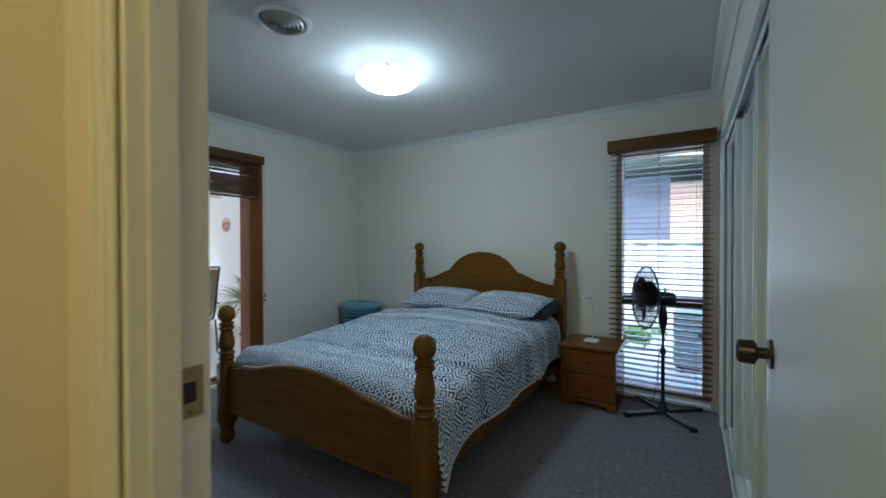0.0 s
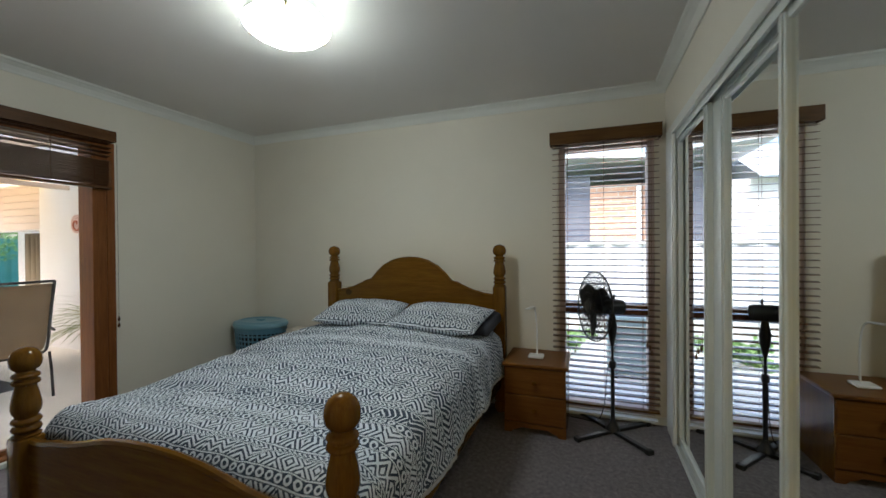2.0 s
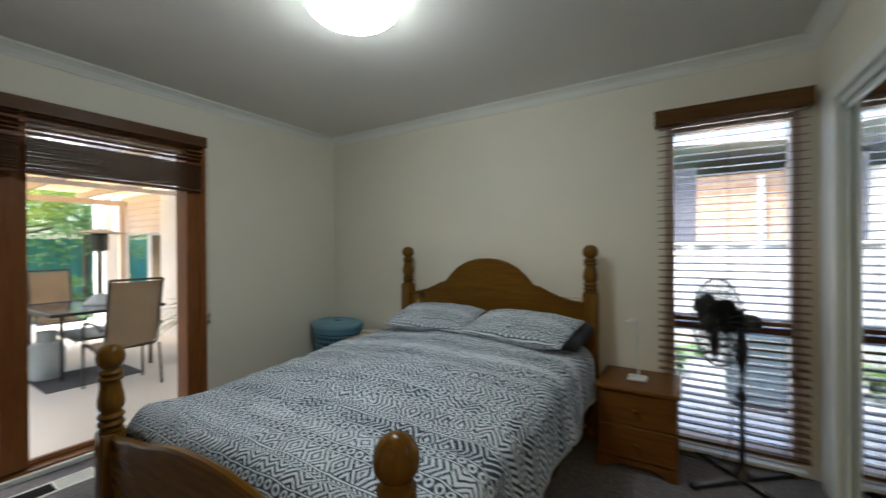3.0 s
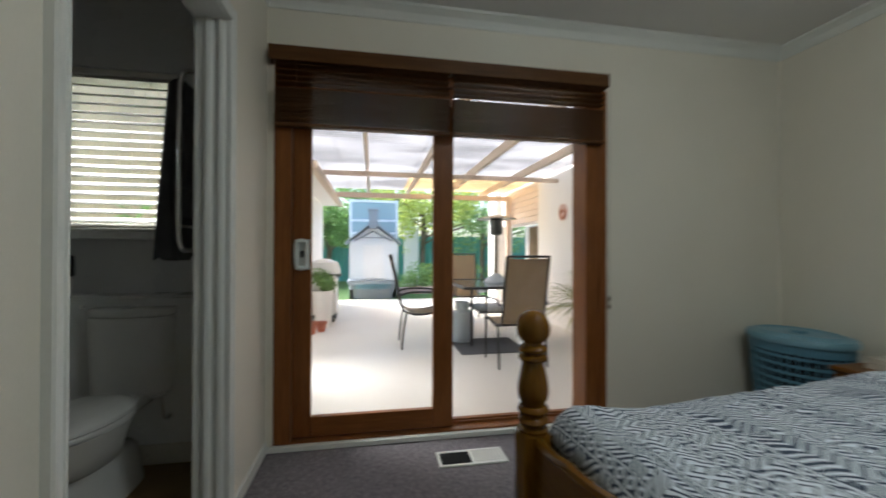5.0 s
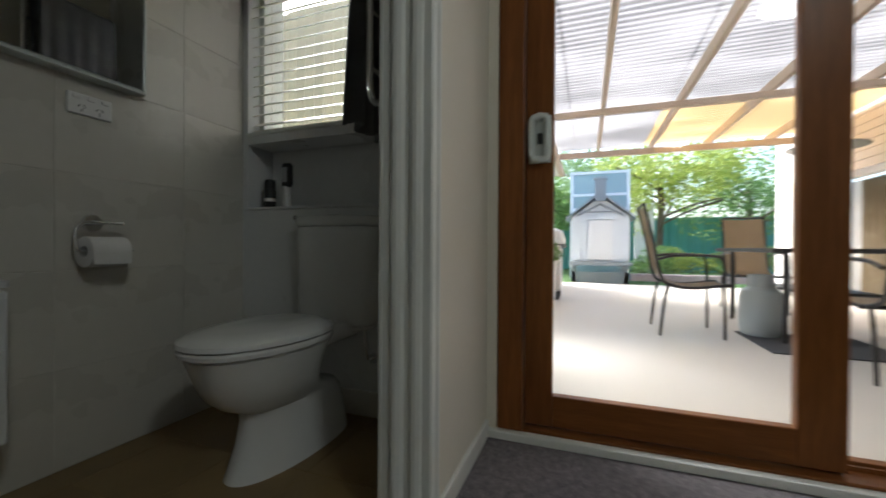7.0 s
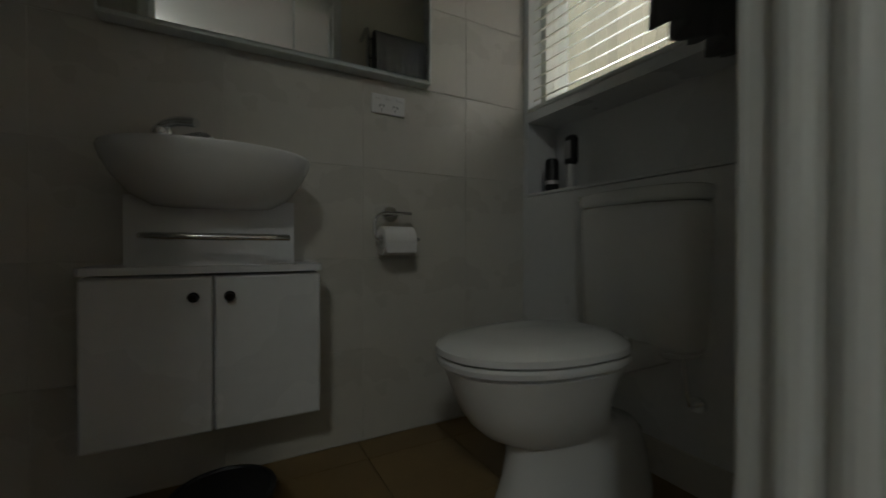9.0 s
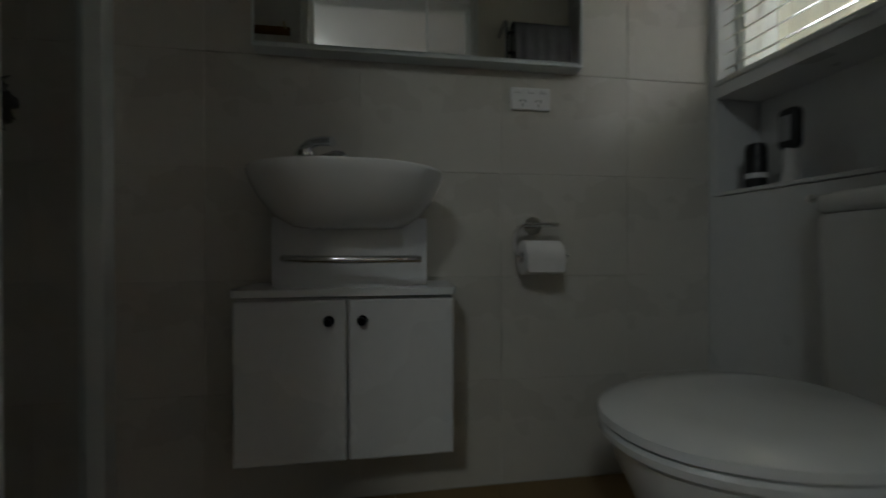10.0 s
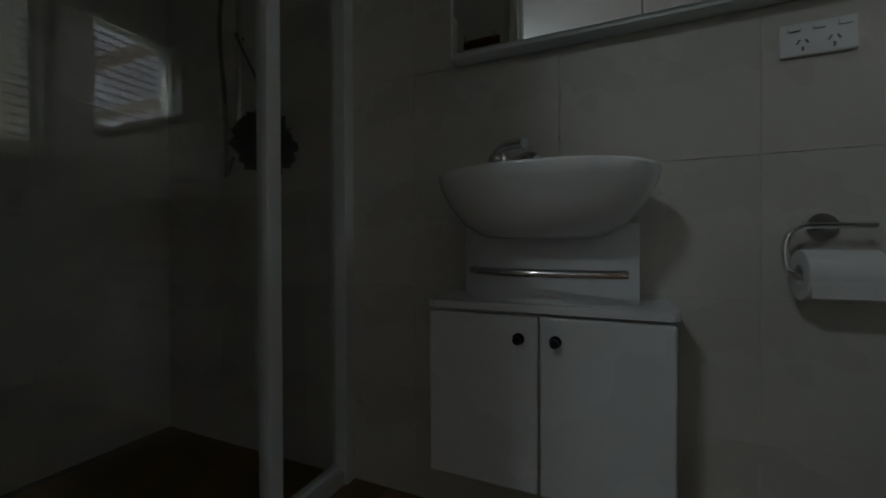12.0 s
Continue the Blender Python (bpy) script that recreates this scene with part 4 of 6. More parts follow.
def pillow(x, y, z, w, d, h, tilt, turn):
    bm = bmesh.new()
    uvl = bm.loops.layers.uv.new("UVMap")
    nu, nv = 48, 32
    place = pose(x, y, z, tilt, 0, turn)
    sheets = []
    for side in (1, -1):
        g = []
        for i in range(nv + 1):
            row = []
            for j in range(nu + 1):
                u, v = -1 + 2 * j / nu, -1 + 2 * i / nv
                puff = max(0.0, (1 - abs(u) ** 2.6) * (1 - abs(v) ** 2.6)) ** 0.5
                pinch = 1 - 0.07 * (1 - abs(u)) * abs(v) - 0.0 * u
                px, py = u * w / 2 * (1 - 0.05 * (1 - v * v)), v * d / 2 * pinch
                pz = side * h / 2 * puff + 0.012 * noise.noise(Vector((u * 3 + x, v * 3, side))) * puff + 0.006 * noise.noise(Vector((u * 9 + x, v * 8, side))) * puff
                vert = bm.verts.new(place @ Vector((px, py, pz)))
                row.append((vert, (px * 1.0 + 3.0, py + 0.2 * side)))
            g.append(row)
        sheets.append(g)
        for i in range(nv):
            for j in range(nu):
                q = [g[i][j], g[i][j + 1], g[i + 1][j + 1], g[i + 1][j]]
                face = bm.faces.new([v for v, _ in q])
                for lp, (_, uv) in zip(face.loops, q):
                    lp[uvl].uv = uv
    bmesh.ops.remove_doubles(bm, verts=bm.verts, dist=0.0008)
    ob = part("pillow", bm, LINEN, smooth=True)
    return tagged(ob, "plump pillow in a blue-grey patterned cover", "pillow", "pillows at the bed head")


pillow(-2.04, 3.33, 0.818, 0.72, 0.43, 0.165, 14, 3)
pillow(-1.30, 3.28, 0.82, 0.76, 0.44, 0.17, 13, -7)
bm = boxed(-0.40, 0.40, -0.2, 0.2, -0.05, 0.05, 0.045, 3)
bmesh.ops.transform(bm, matrix=pose(-1.28, 3.42, 0.77, 8, 0, -3), verts=bm.verts)
tagged(part("under_pillow", bm, plain("dark_pillowcase", (0.03, 0.035, 0.05), 0.8), smooth=True), "dark plain pillow under the patterned one", "pillow", "pillows at the bed head")


# ---- bedside tables ----
def nightstand(x0, x1, yf, yb, h):
    c = ((x0 + x1) / 2, (yf + yb) / 2, 0)
    t = thing("nightstand", "small honey pine bedside table with two drawers", "nightstand", c, "bedside tables")
    part("tabletop", boxed(x0 - 0.012, x1 + 0.018, yf - 0.02, yb, h - 0.024, h, 0.007, 3), STAND, t)
    bm = bmesh.new()
    box(bm, x0, x0 + 0.018, yf + 0.004, yb, 0.0, h - 0.024)
    box(bm, x1 - 0.018, x1, yf + 0.004, yb, 0.0, h - 0.024)
    box(bm, x0 + 0.018, x1 - 0.018, yb - 0.01, yb, 0.05, h - 0.024)
    box(bm, x0 + 0.018, x1 - 0.018, yf + 0.02, yb - 0.01, 0.07, 0.085)
    part("carcass", bm, PINE_Z, t)
    out = [(x0, 0.0), (x0 + 0.05, 0.0), (x0 + 0.07, 0.022), (x0 + 0.10, 0.03), (x0 + 0.12, 0.045), (x1 - 0.12, 0.045), (x1 - 0.10, 0.03), (x1 - 0.07, 0.022), (x1 - 0.05, 0.0), (x1, 0.0), (x1, 0.075), (x0, 0.075)]
    part("plinth", prism(bmesh.new(), out, 1, yf, yf + 0.018), STAND, t)
    dh = (h - 0.03 - 0.08) / 2
    for k in range(2):
        z0 = 0.08 + k * dh
        dr = part("drawer", boxed(x0 + 0.004, x1 - 0.004, yf - 0.002, yf + 0.02, z0 + 0.003, z0 + dh - 0.003, 0.006, 2), STAND, t)
        zc, xc = z0 + dh / 2, (x0 + x1) / 2
        bm = bmesh.new()
        for a, ra, b2, rb in ((0.0, 0.008, 0.012, 0.008), (0.012, 0.011, 0.02, 0.016), (0.02, 0.016, 0.027, 0.013), (0.027, 0.013, 0.03, 0.004)):
            cyl(bm, (xc, yf - 0.002 - a, zc), (xc, yf - 0.002 - b2, zc), ra, rb, 18)
        part("knob", bm, PINE_Z, dr, smooth=True)
    return t


nightstand(-0.80, -0.36, 3.30, 3.74, 0.515)
nightstand(-3.05, -2.70, 3.34, 3.74, 0.53)

# folded papers on the far bedside table
pb = thing("book_pile", "small pile of pale books on the far bedside table", "books", (-2.87, 3.52, 0.515))
for k, (dx, dz, ang) in enumerate(((0.0, 0.0, 3), (0.01, 0.03, -4))):
    bm = boxed(-0.11, 0.11, -0.08, 0.08, 0, 0.028, 0.003)
    bmesh.ops.transform(bm, matrix=pose(-2.87 + dx, 3.52, 0.531 + dz, 0, 0, ang), verts=bm.verts)
    part("book", bm, PAPER, pb)

# desk lamp with a bent neck
dl = thing("desk_lamp", "slim white led desk lamp on the bedside table", "desk lamp", (-0.585, 3.50, 0.515))
part("base", boxed(-0.645, -0.53, 3.44, 3.55, 0.515, 0.535, 0.01, 3), WHITEP, dl)
neck = tube(bmesh.new(), bend([(-0.585, 3.525, 0.53), (-0.585, 3.53, 0.60), (-0.588, 3.535, 0.74), (-0.596, 3.53, 0.85), (-0.602, 3.505, 0.893), (-0.606, 3.46, 0.905)]), 0.006, 10)
part("neck", neck, WHITEP, dl, smooth=True)
bm = boxed(-0.018, 0.018, -0.085, 0.085, -0.006, 0.006, 0.005, 2)
bmesh.ops.transform(bm, matrix=pose(-0.612, 3.39, 0.91, -4, 0, -8), verts=bm.verts)
part("lamp_head", bm, WHITEP, dl)

# ---- pedestal fan ----
fan = thing("pedestal_fan", "black pedestal fan on a cross base before the window", "fan", (-0.045, 3.53, 0))
FX, FY = -0.045, 3.53
for ang in (40, 130, 222, 310):
    bm = boxed(0.02, 0.335, -0.022, 0.022, 0.005, 0.028, 0.006)
    bmesh.ops.transform(bm, matrix=pose(FX, FY, 0, 0, 0, ang), verts=bm.verts)
    leg = part("foot", bm, BLACK, fan)
    bm = boxed(0.305, 0.34, -0.024, 0.024, 0.0, 0.03, 0.004)
    bmesh.ops.transform(bm, matrix=pose(FX, FY, 0, 0, 0, ang), verts=bm.verts)
    part("end_cap", bm, RUBBER, leg)
part("hub", lathe(bmesh.new(), [(0.05, 0.02), (0.05, 0.035), (0.03, 0.06), (0.018, 0.09), (0.017, 0.10)], (FX, FY, 0), 24), BLACK, fan, smooth=True)
bm = cyl(bmesh.new(), (FX, FY, 0.09), (FX, FY, 0.50), 0.014, None, 18)
lathe(bm, [(0.014, 0), (0.023, 0.01), (0.025, 0.03), (0.02, 0.055), (0.012, 0.06)], (FX, FY, 0.47), 18)
part("lower_pole", bm, BLACK, fan, smooth=True)
part("upper_pole", cyl(bmesh.new(), (FX, FY, 0.5), (FX, FY, 0.68), 0.009, None, 16), BLACK, fan, smooth=True)
bm = lathe(bmesh.new(), [(0.011, 0), (0.016, 0.02), (0.03, 0.09), (0.033, 0.15), (0.026, 0.19), (0.02, 0.24)], (FX, FY, 0.64), 20)
part("control_column", bm, BLACK, fan, smooth=True)
facing = Vector((-0.89, -0.45, 0.06)).normalized()
hub_c = Vector((FX, FY, 0.925)) + facing * 0.045
turnm = Matrix.Translation(hub_c) @ facing.to_track_quat("Z", "Y").to_matrix().to_4x4()


def turned(bm):
    bmesh.ops.transform(bm, matrix=turnm, verts=bm.verts)
    return bm


part("motor", turned(lathe(bmesh.new(), [(0.03, -0.13), (0.05, -0.125), (0.055, -0.09), (0.055, 0.0), (0.05, 0.035), (0.03, 0.04)], (0, 0, 0), 24)), BLACK, fan, smooth=True)
part("oscillation_knob", cyl(bmesh.new(), hub_c - facing * 0.06 + Vector((0, 0, 0.05)), hub_c - facing * 0.06 + Vector((0, 0, 0.09)), 0.008, None, 12), BLACK, fan)
for half_z, sgn in ((0.055, -1), (0.135, 1)):
    bm = bmesh.new()
    zc = 0.095
    for k in range(44):
        a = 2 * math.pi * k / 44
        pts = [(r * math.cos(a + 0.12 * sgn * r), r * math.sin(a + 0.12 * sgn * r), zc + sgn * 0.045 * (1 - (r / 0.25) ** 4) ** 0.7) for r in (0.04, 0.10, 0.17, 0.22, 0.25)]
        tube(bm, pts, 0.0025, 4)
    for r in (0.25, 0.18, 0.10):
        zz = zc + sgn * 0.045 * (1 - min(1.0, (r / 0.2501) ** 4)) ** 0.7
        tube(bm, [(r * math.cos(2 * math.pi * k / 48), r * math.sin(2 * math.pi * k / 48), zz) for k in range(48)], 0.0055 if r > 0.2 else 0.0024, 6, True)
    part("grille", turned(bm), BLACK, fan)
part("grille_badge", turned(lathe(bmesh.new(), [(0.042, 0.137), (0.042, 0.143), (0.03, 0.147)], (0, 0, 0), 24)), BLACK, fan)
for k in range(3):
    a = 2 * math.pi * k / 3 + 0.5
    bm = bmesh.new()
    g = []
    for i in range(7):
        r = 0.03 + 0.19 * i / 6
        w = 0.035 + 0.085 * math.sin(math.pi * min(1.0, i / 6 * 0.8 + 0.12))
        g.append([bm.verts.new((r * math.cos(a + s * w / max(r, 0.07)), r * math.sin(a + s * w / max(r, 0.07)), 0.095 + 0.022 * s)) for s in (-0.8, -0.3, 0.3, 0.8)])
    for p, q in zip(g, g[1:]):
        for j in range(3):
            bm.faces.new((p[j], p[j + 1], q[j + 1], q[j]))
    bmesh.ops.solidify(bm, geom=bm.faces[:], thickness=0.003)
    part("blade", turned(bm), BLACK, fan, smooth=True)
part("blade_hub", turned(lathe(bmesh.new(), [(0.02, 0.04), (0.035, 0.075), (0.035, 0.105), (0.02, 0.12)], (0, 0, 0), 20)), BLACK, fan, smooth=True)
cord = tube(bmesh.new(), bend([(FX + 0.03, FY + 0.02, 0.66), (FX - 0.03, FY + 0.05, 0.45), (FX - 0.05, FY + 0.08, 0.2), (FX - 0.1, FY + 0.12, 0.03), (-0.28, 3.69, 0.006), (-0.40, 3.72, 0.02), (-0.47, 3.765, 0.11)]), 0.003, 6)
part("power_cord", cord, BLACK, fan)

# ---- laundry hamper ----
hamper = thing("laundry_hamper", "blue plastic laundry hamper with a lattice body and lid", "laundry basket", (-3.37, 3.525, 0))
HX, HY, HA, HB = -3.37, 3.525, 0.275, 0.215


def oval(bm, rings, seg=40):
    rows = [[bm.verts.new((HX + (HA + g) * math.cos(2 * math.pi * k / seg), HY + (HB + g) * math.sin(2 * math.pi * k / seg), z)) for k in range(seg)] for g, z in rings]
    for a, b in zip(rows, rows[1:]):
        for k in range(seg):
            bm.faces.new((a[k], a[(k + 1) % seg], b[(k + 1) % seg], b[k]))
    return rows


bm = bmesh.new()
for z0, z1, g in ((0.0, 0.08, -0.045), (0.53, 0.59, 0.0)):
    oval(bm, [(g, z0), (g, z1), (g - 0.006, z1), (g - 0.006, z0), (g, z0)])
for i in range(9):
    z, g = 0.115 + 0.048 * i, -0.045 + 0.045 * (0.115 + 0.048 * i) / 0.56
    oval(bm, [(g, z), (g, z + 0.016), (g - 0.005, z + 0.016), (g - 0.005, z), (g, z)])
for k in range(36):
    a = 2 * math.pi * k / 36
    p = [Vector((HX + (HA + g) * math.cos(a), HY + (HB + g) * math.sin(a), z)) for g, z in ((-0.047, 0.06), (-0.003, 0.56))]
    tube(bm, p, 0.0065, 6)
part("basket_body", bm, BLUEP, hamper)
# dark sleeve added so the lattice holes show a shaded inside
bm = bmesh.new()
oval(bm, [(-0.062, 0.08), (-0.02, 0.54)])
part("dark_liner", bm, plain("shaded_hamper_inside", (0.02, 0.02, 0.025), 0.9), hamper)
bm = bmesh.new()
rows = oval(bm, [(0.012, 0.585), (0.016, 0.605), (0.006, 0.625), (-0.05, 0.642), (-0.06, 0.635), (-0.12, 0.633)])
bm.faces.new(rows[-1])
box(bm, HX - 0.04, HX + 0.04, HY - 0.02, HY + 0.02, 0.632, 0.65, 0.006)
part("lid", bm, plain("pale_blue_plastic", (0.16, 0.33, 0.42), 0.35), hamper, "pale blue lid", smooth=True)

# ---- ceiling fittings and floor vent ----
dome = thing("ceiling_lamp", "round opal glass ceiling lamp, lit, with brass clips", "ceiling lamp", (*LAMP, CEILING))
part("dome", lathe(bmesh.new(), [(0.217, -0.070), (0.215, -0.076), (0.19, -0.098), (0.15, -0.12), (0.10, -0.136), (0.05, -0.144), (0.002, -0.146)], (*LAMP, CEILING), 48, False), DOMEG, dome, "glowing opal glass dish", smooth=True).visible_shadow = False
# pan added to hold back upward light; weak emission lifts its dark edge
part("ceiling_plate", lathe(bmesh.new(), [(0.001, -0.068), (0.2145, -0.068), (0.2145, -0.062), (0.17, -0.03), (0.17, -0.001)], (*LAMP, CEILING), 40), PANGLOW, dome, "white pan over the glass dish, given a faint glow", smooth=True)
for k in range(3):
    a = radians(70 + 120 * k)
    p = Vector((LAMP[0] + 0.214 * math.cos(a), LAMP[1] + 0.214 * math.sin(a), CEILING - 0.072))
    bm = cyl(bmesh.new(), p + Vector((0, 0, -0.012)), p + Vector((0, 0, 0.012)), 0.009, 0.006, 14)
    cyl(bm, p + Vector((0, 0, 0.01)), p + Vector((-0.04 * math.cos(a), -0.04 * math.sin(a), 0.045)), 0.003, None, 8)
    part("clip", bm, BRASS, dome)
cv = thing("ceiling_vent", "round white ceiling vent with concentric rings", "vent", (-1.76, 1.285, CEILING))
part("rim", lathe(bmesh.new(), [(0.155, -0.001), (0.153, -0.012), (0.13, -0.02), (0.122, -0.012), (0.12, -0.001)], (-1.76, 1.285, CEILING), 40), WHITEP, cv, smooth=True)
for k in range(5):
    r = 0.112 - 0.022 * k
    part("ring", lathe(bmesh.new(), [(r, -0.004), (r - 0.002, -0.014 - 0.003 * k), (r - 0.012, -0.026 - 0.003 * k), (r - 0.014, -0.024 - 0.003 * k), (r - 0.004, -0.006)], (-1.76, 1.285, CEILING), 36), plain("beige_vent", (0.45, 0.42, 0.37), 0.5) if k == 0 else bpy.data.materials["beige_vent"], cv, smooth=True)
part("duct", lathe(bmesh.new(), [(0.118, -0.0025), (0.118, -0.001)], (-1.76, 1.285, CEILING), 32), RUBBER, cv)

fv = thing("floor_vent", "white metal heating vent set into the carpet", "vent", (-3.44, 1.42, 0))
bm = bmesh.new()
for a in ((-3.515, -3.36, 1.228, 1.245), (-3.515, -3.36, 1.588, 1.605), (-3.515, -3.498, 1.245, 1.588), (-3.377, -3.36, 1.245, 1.588), (-3.498, -3.377, 1.41, 1.424)):
    box(bm, *a, 0.0, 0.009, 0.002)
part("vent_frame", bm, TRIM, fv)
part("duct", boxed(-3.498, -3.377, 1.245, 1.588, 0.0, 0.0015), RUBBER, fv)
for k in range(13):
    xx = -3.494 + 0.0092 * k
    part("louvre", boxed(xx, xx + 0.003, 1.245, 1.41, 0.0015, 0.007), RUBBER, fv)
    part("louvre", boxed(xx, xx + 0.0052, 1.424, 1.588, 0.0015, 0.006), TRIM, fv)

# ================= ensuite =================
# window with a white venetian blind
ew = thing("window_2", "small white ensuite window over the niche", "window", (-3.75, -0.53, 1.25), kind="structure")
for a, b in ((-0.893, -0.862), (-0.20, -0.17)):
    part("window_frame", boxed(-3.86, -3.74, a, b, 1.252, 2.10, 0.003), TRIM, ew)
for a, b in ((1.252, 1.285), (2.065, 2.10)):
    part("window_frame", boxed(-3.86, -3.74, -0.862, -0.20, a, b, 0.003), TRIM, ew)
pane = part("pane", boxed(-3.812, -3.808, -0.862, -0.20, 1.285, 2.065), GLASS, ew)
pane.visible_shadow = False
part("window_sill", boxed(-3.74, BX + 0.012, -0.893, 0.10, 1.238, 1.254, 0.004), TRIM, ew)
wb = thing("venetian_blind", "white slatted blind, tilted, with a few bent slats", "blind", (-3.705, -0.53, 2.08))
eslat = slat_mesh("slat", -0.345, 0.345, 0, BLINDW, 0.026, 0.0011)
for k in range(17):
    s = new("slat", eslat)
    s.parent = wb
    s.location = (0, random.uniform(-0.002, 0.002), -0.02 - 0.0475 * k)
    s.rotation_euler = (radians(30) + random.uniform(-0.03, 0.03), random.uniform(-0.004, 0.004), radians(90))
part("headrail", boxed(-3.73, -3.685, -0.885, -0.175, 2.065, 2.098, 0.003), BLINDW, wb)
part("bottom_rail", boxed(-3.722, -3.69, -0.88, -0.18, 1.258, 1.272, 0.003), BLINDW, wb)
for yy in (-0.76, -0.30):
    part("ladder_cord", boxed(-3.684, -3.683, yy - 0.001, yy + 0.001, 1.27, 2.07), BLINDW, wb)

# niche lid line and skirting tile
built("trim_niche", boxed(BX - 0.16, BX + 0.003, BY, YB, 0.887, 0.899, 0.002), LACQ, "white lid of the ledge behind the toilet", "ledge")
built("baseboard_ensuite", boxed(BX, BX + 0.01, BY, YB, 0.0, 0.105, 0.002), TILE, "cream tile skirting in the ensuite", "skirting")


for yy in (-0.605, -0.06):
    cap_ = part("screw_cap", cyl(cyl(bmesh.new(), (BX, yy, 0.845), (BX + 0.006, yy, 0.845), 0.012, 0.011, 20), (BX + 0.006, yy, 0.845), (BX + 0.014, yy, 0.845), 0.006, 0.005, 16), CHROME, smooth=True)
    tagged(cap_, "small chrome cap fixing the white wall panel", "screw cap", "caps on the panel")


def bottle(name, label, y, prof, mat, cap=None):
    b = thing(name, label, "bottle", (-3.715, y, 0.899))
    part("body", lathe(bmesh.new(), prof, (-3.715, y, 0.899), 20), mat, b, smooth=True)
    if cap:
        part("cap", lathe(bmesh.new(), cap, (-3.715, y, 0.899), 20), BLACK, b, smooth=True)
    return b


bt = bottle("deodorant_bottle", "short black deodorant bottle in the wall niche", -0.80, [(0.026, 0.0), (0.028, 0.005), (0.028, 0.085), (0.026, 0.09)], BLACK, [(0.027, 0.09), (0.027, 0.118), (0.023, 0.133), (0.01, 0.138)])
part("label", lathe(bmesh.new(), [(0.0285, 0.03), (0.0285, 0.045)], (-3.715, -0.80, 0.899), 20), WHITEP, bt)
hb = thing("hairbrush", "black and white hairbrush standing in the wall niche", "hairbrush", (-3.735, -0.715, 0.899))
part("handle", lathe(bmesh.new(), [(0.02, 0.0), (0.021, 0.01), (0.016, 0.06), (0.015, 0.11)], (-3.735, -0.715, 0.899), 16), WHITEP, hb, "white handle", smooth=True)
bm = boxed(-3.755, -3.715, -0.742, -0.688, 0.995, 1.115, 0.018, 3)
part("brush_head", bm, BLACK, hb, smooth=True)
part("pad", boxed(-3.7148, -3.7125, -0.731, -0.699, 1.02, 1.09, 0.0009), plain("grey_pad", (0.35, 0.35, 0.36), 0.6), hb)

# ---- toilet ----
TY = -0.355
wc = thing("toilet", "white porcelain toilet with its lid closed", "toilet", (-3.3, TY, 0))


def egg(bm, rings, seg=44):
    """Rings of (front x, back x, half width, z): an oval with a blunt back."""
    rows = []
    for xf, xb, hw, z in rings:
        row = []
        for k in range(seg):
            a = 2 * math.pi * k / seg
            c, s = math.cos(a), math.sin(a)
            mid = xb + (xf - xb) * 0.42
            x = mid + (xf - mid) * c if c > 0 else mid + (mid - xb) * (-1 if c < 0 else 1) * abs(c) ** 0.7
            row.append(bm.verts.new((x, TY + hw * (1 if s >= 0 else -1) * abs(s) ** 0.9, z)))
        rows.append(row)
    for a, b in zip(rows, rows[1:]):
        for k in range(seg):
            bm.faces.new((a[k], a[(k + 1) % seg], b[(k + 1) % seg], b[k]))
    bm.faces.new(list(reversed(rows[0])))
    bm.faces.new(rows[-1])
    return bm


bm = egg(bmesh.new(), [(-3.10, -3.63, 0.118, 0.0), (-3.11, -3.63, 0.114, 0.02), (-3.14, -3.62, 0.10, 0.10), (-3.152, -3.60, 0.091, 0.165), (-3.15, -3.57, 0.089, 0.195), (-3.12, -3.50, 0.098, 0.21), (-3.083, -3.45, 0.114, 0.23), (-3.05, -3.43, 0.131, 0.26), (-3.028, -3.42, 0.145, 0.295), (-3.012, -3.425, 0.155, 0.33), (-2.998, -3.44, 0.166, 0.367), (-2.988, -3.455, 0.176, 0.394), (-2.995, -3.45, 0.172, 0.40)])
part("pan", bm, PORC, wc, smooth=True)
bm = boxed(-3.66, -3.40, TY - 0.11, TY + 0.11, 0.345, 0.414, 0.028, 3)
part("cistern_shelf", bm, PORC, wc, smooth=True)
bm = egg(bmesh.new(), [(-2.985, -3.45, 0.176, 0.402), (-2.972, -3.455, 0.186, 0.406), (-2.97, -3.455, 0.188, 0.418), (-2.975, -3.455, 0.185, 0.424)])
part("seat_ring", bm, PORC, wc, smooth=True)
bm = egg(bmesh.new(), [(-2.975, -3.45, 0.184, 0.427), (-2.968, -3.455, 0.189, 0.431), (-2.97, -3.455, 0.187, 0.444), (-2.995, -3.445, 0.17, 0.455), (-3.06, -3.43, 0.12, 0.461)])
part("lid", bm, PORC, wc, smooth=True)
for dy in (-0.075, 0.075):
    part("hinge", cyl(bmesh.new(), (-3.462, TY + dy - 0.025, 0.428), (-3.462, TY + dy + 0.025, 0.428), 0.013, None, 14), WHITEP, wc, smooth=True)
part("seat_buffer", boxed(-3.13, -3.115, TY - 0.188, TY - 0.184, 0.404, 0.424, 0.001), plain("blue_buffer", (0.12, 0.16, 0.3), 0.5), wc)


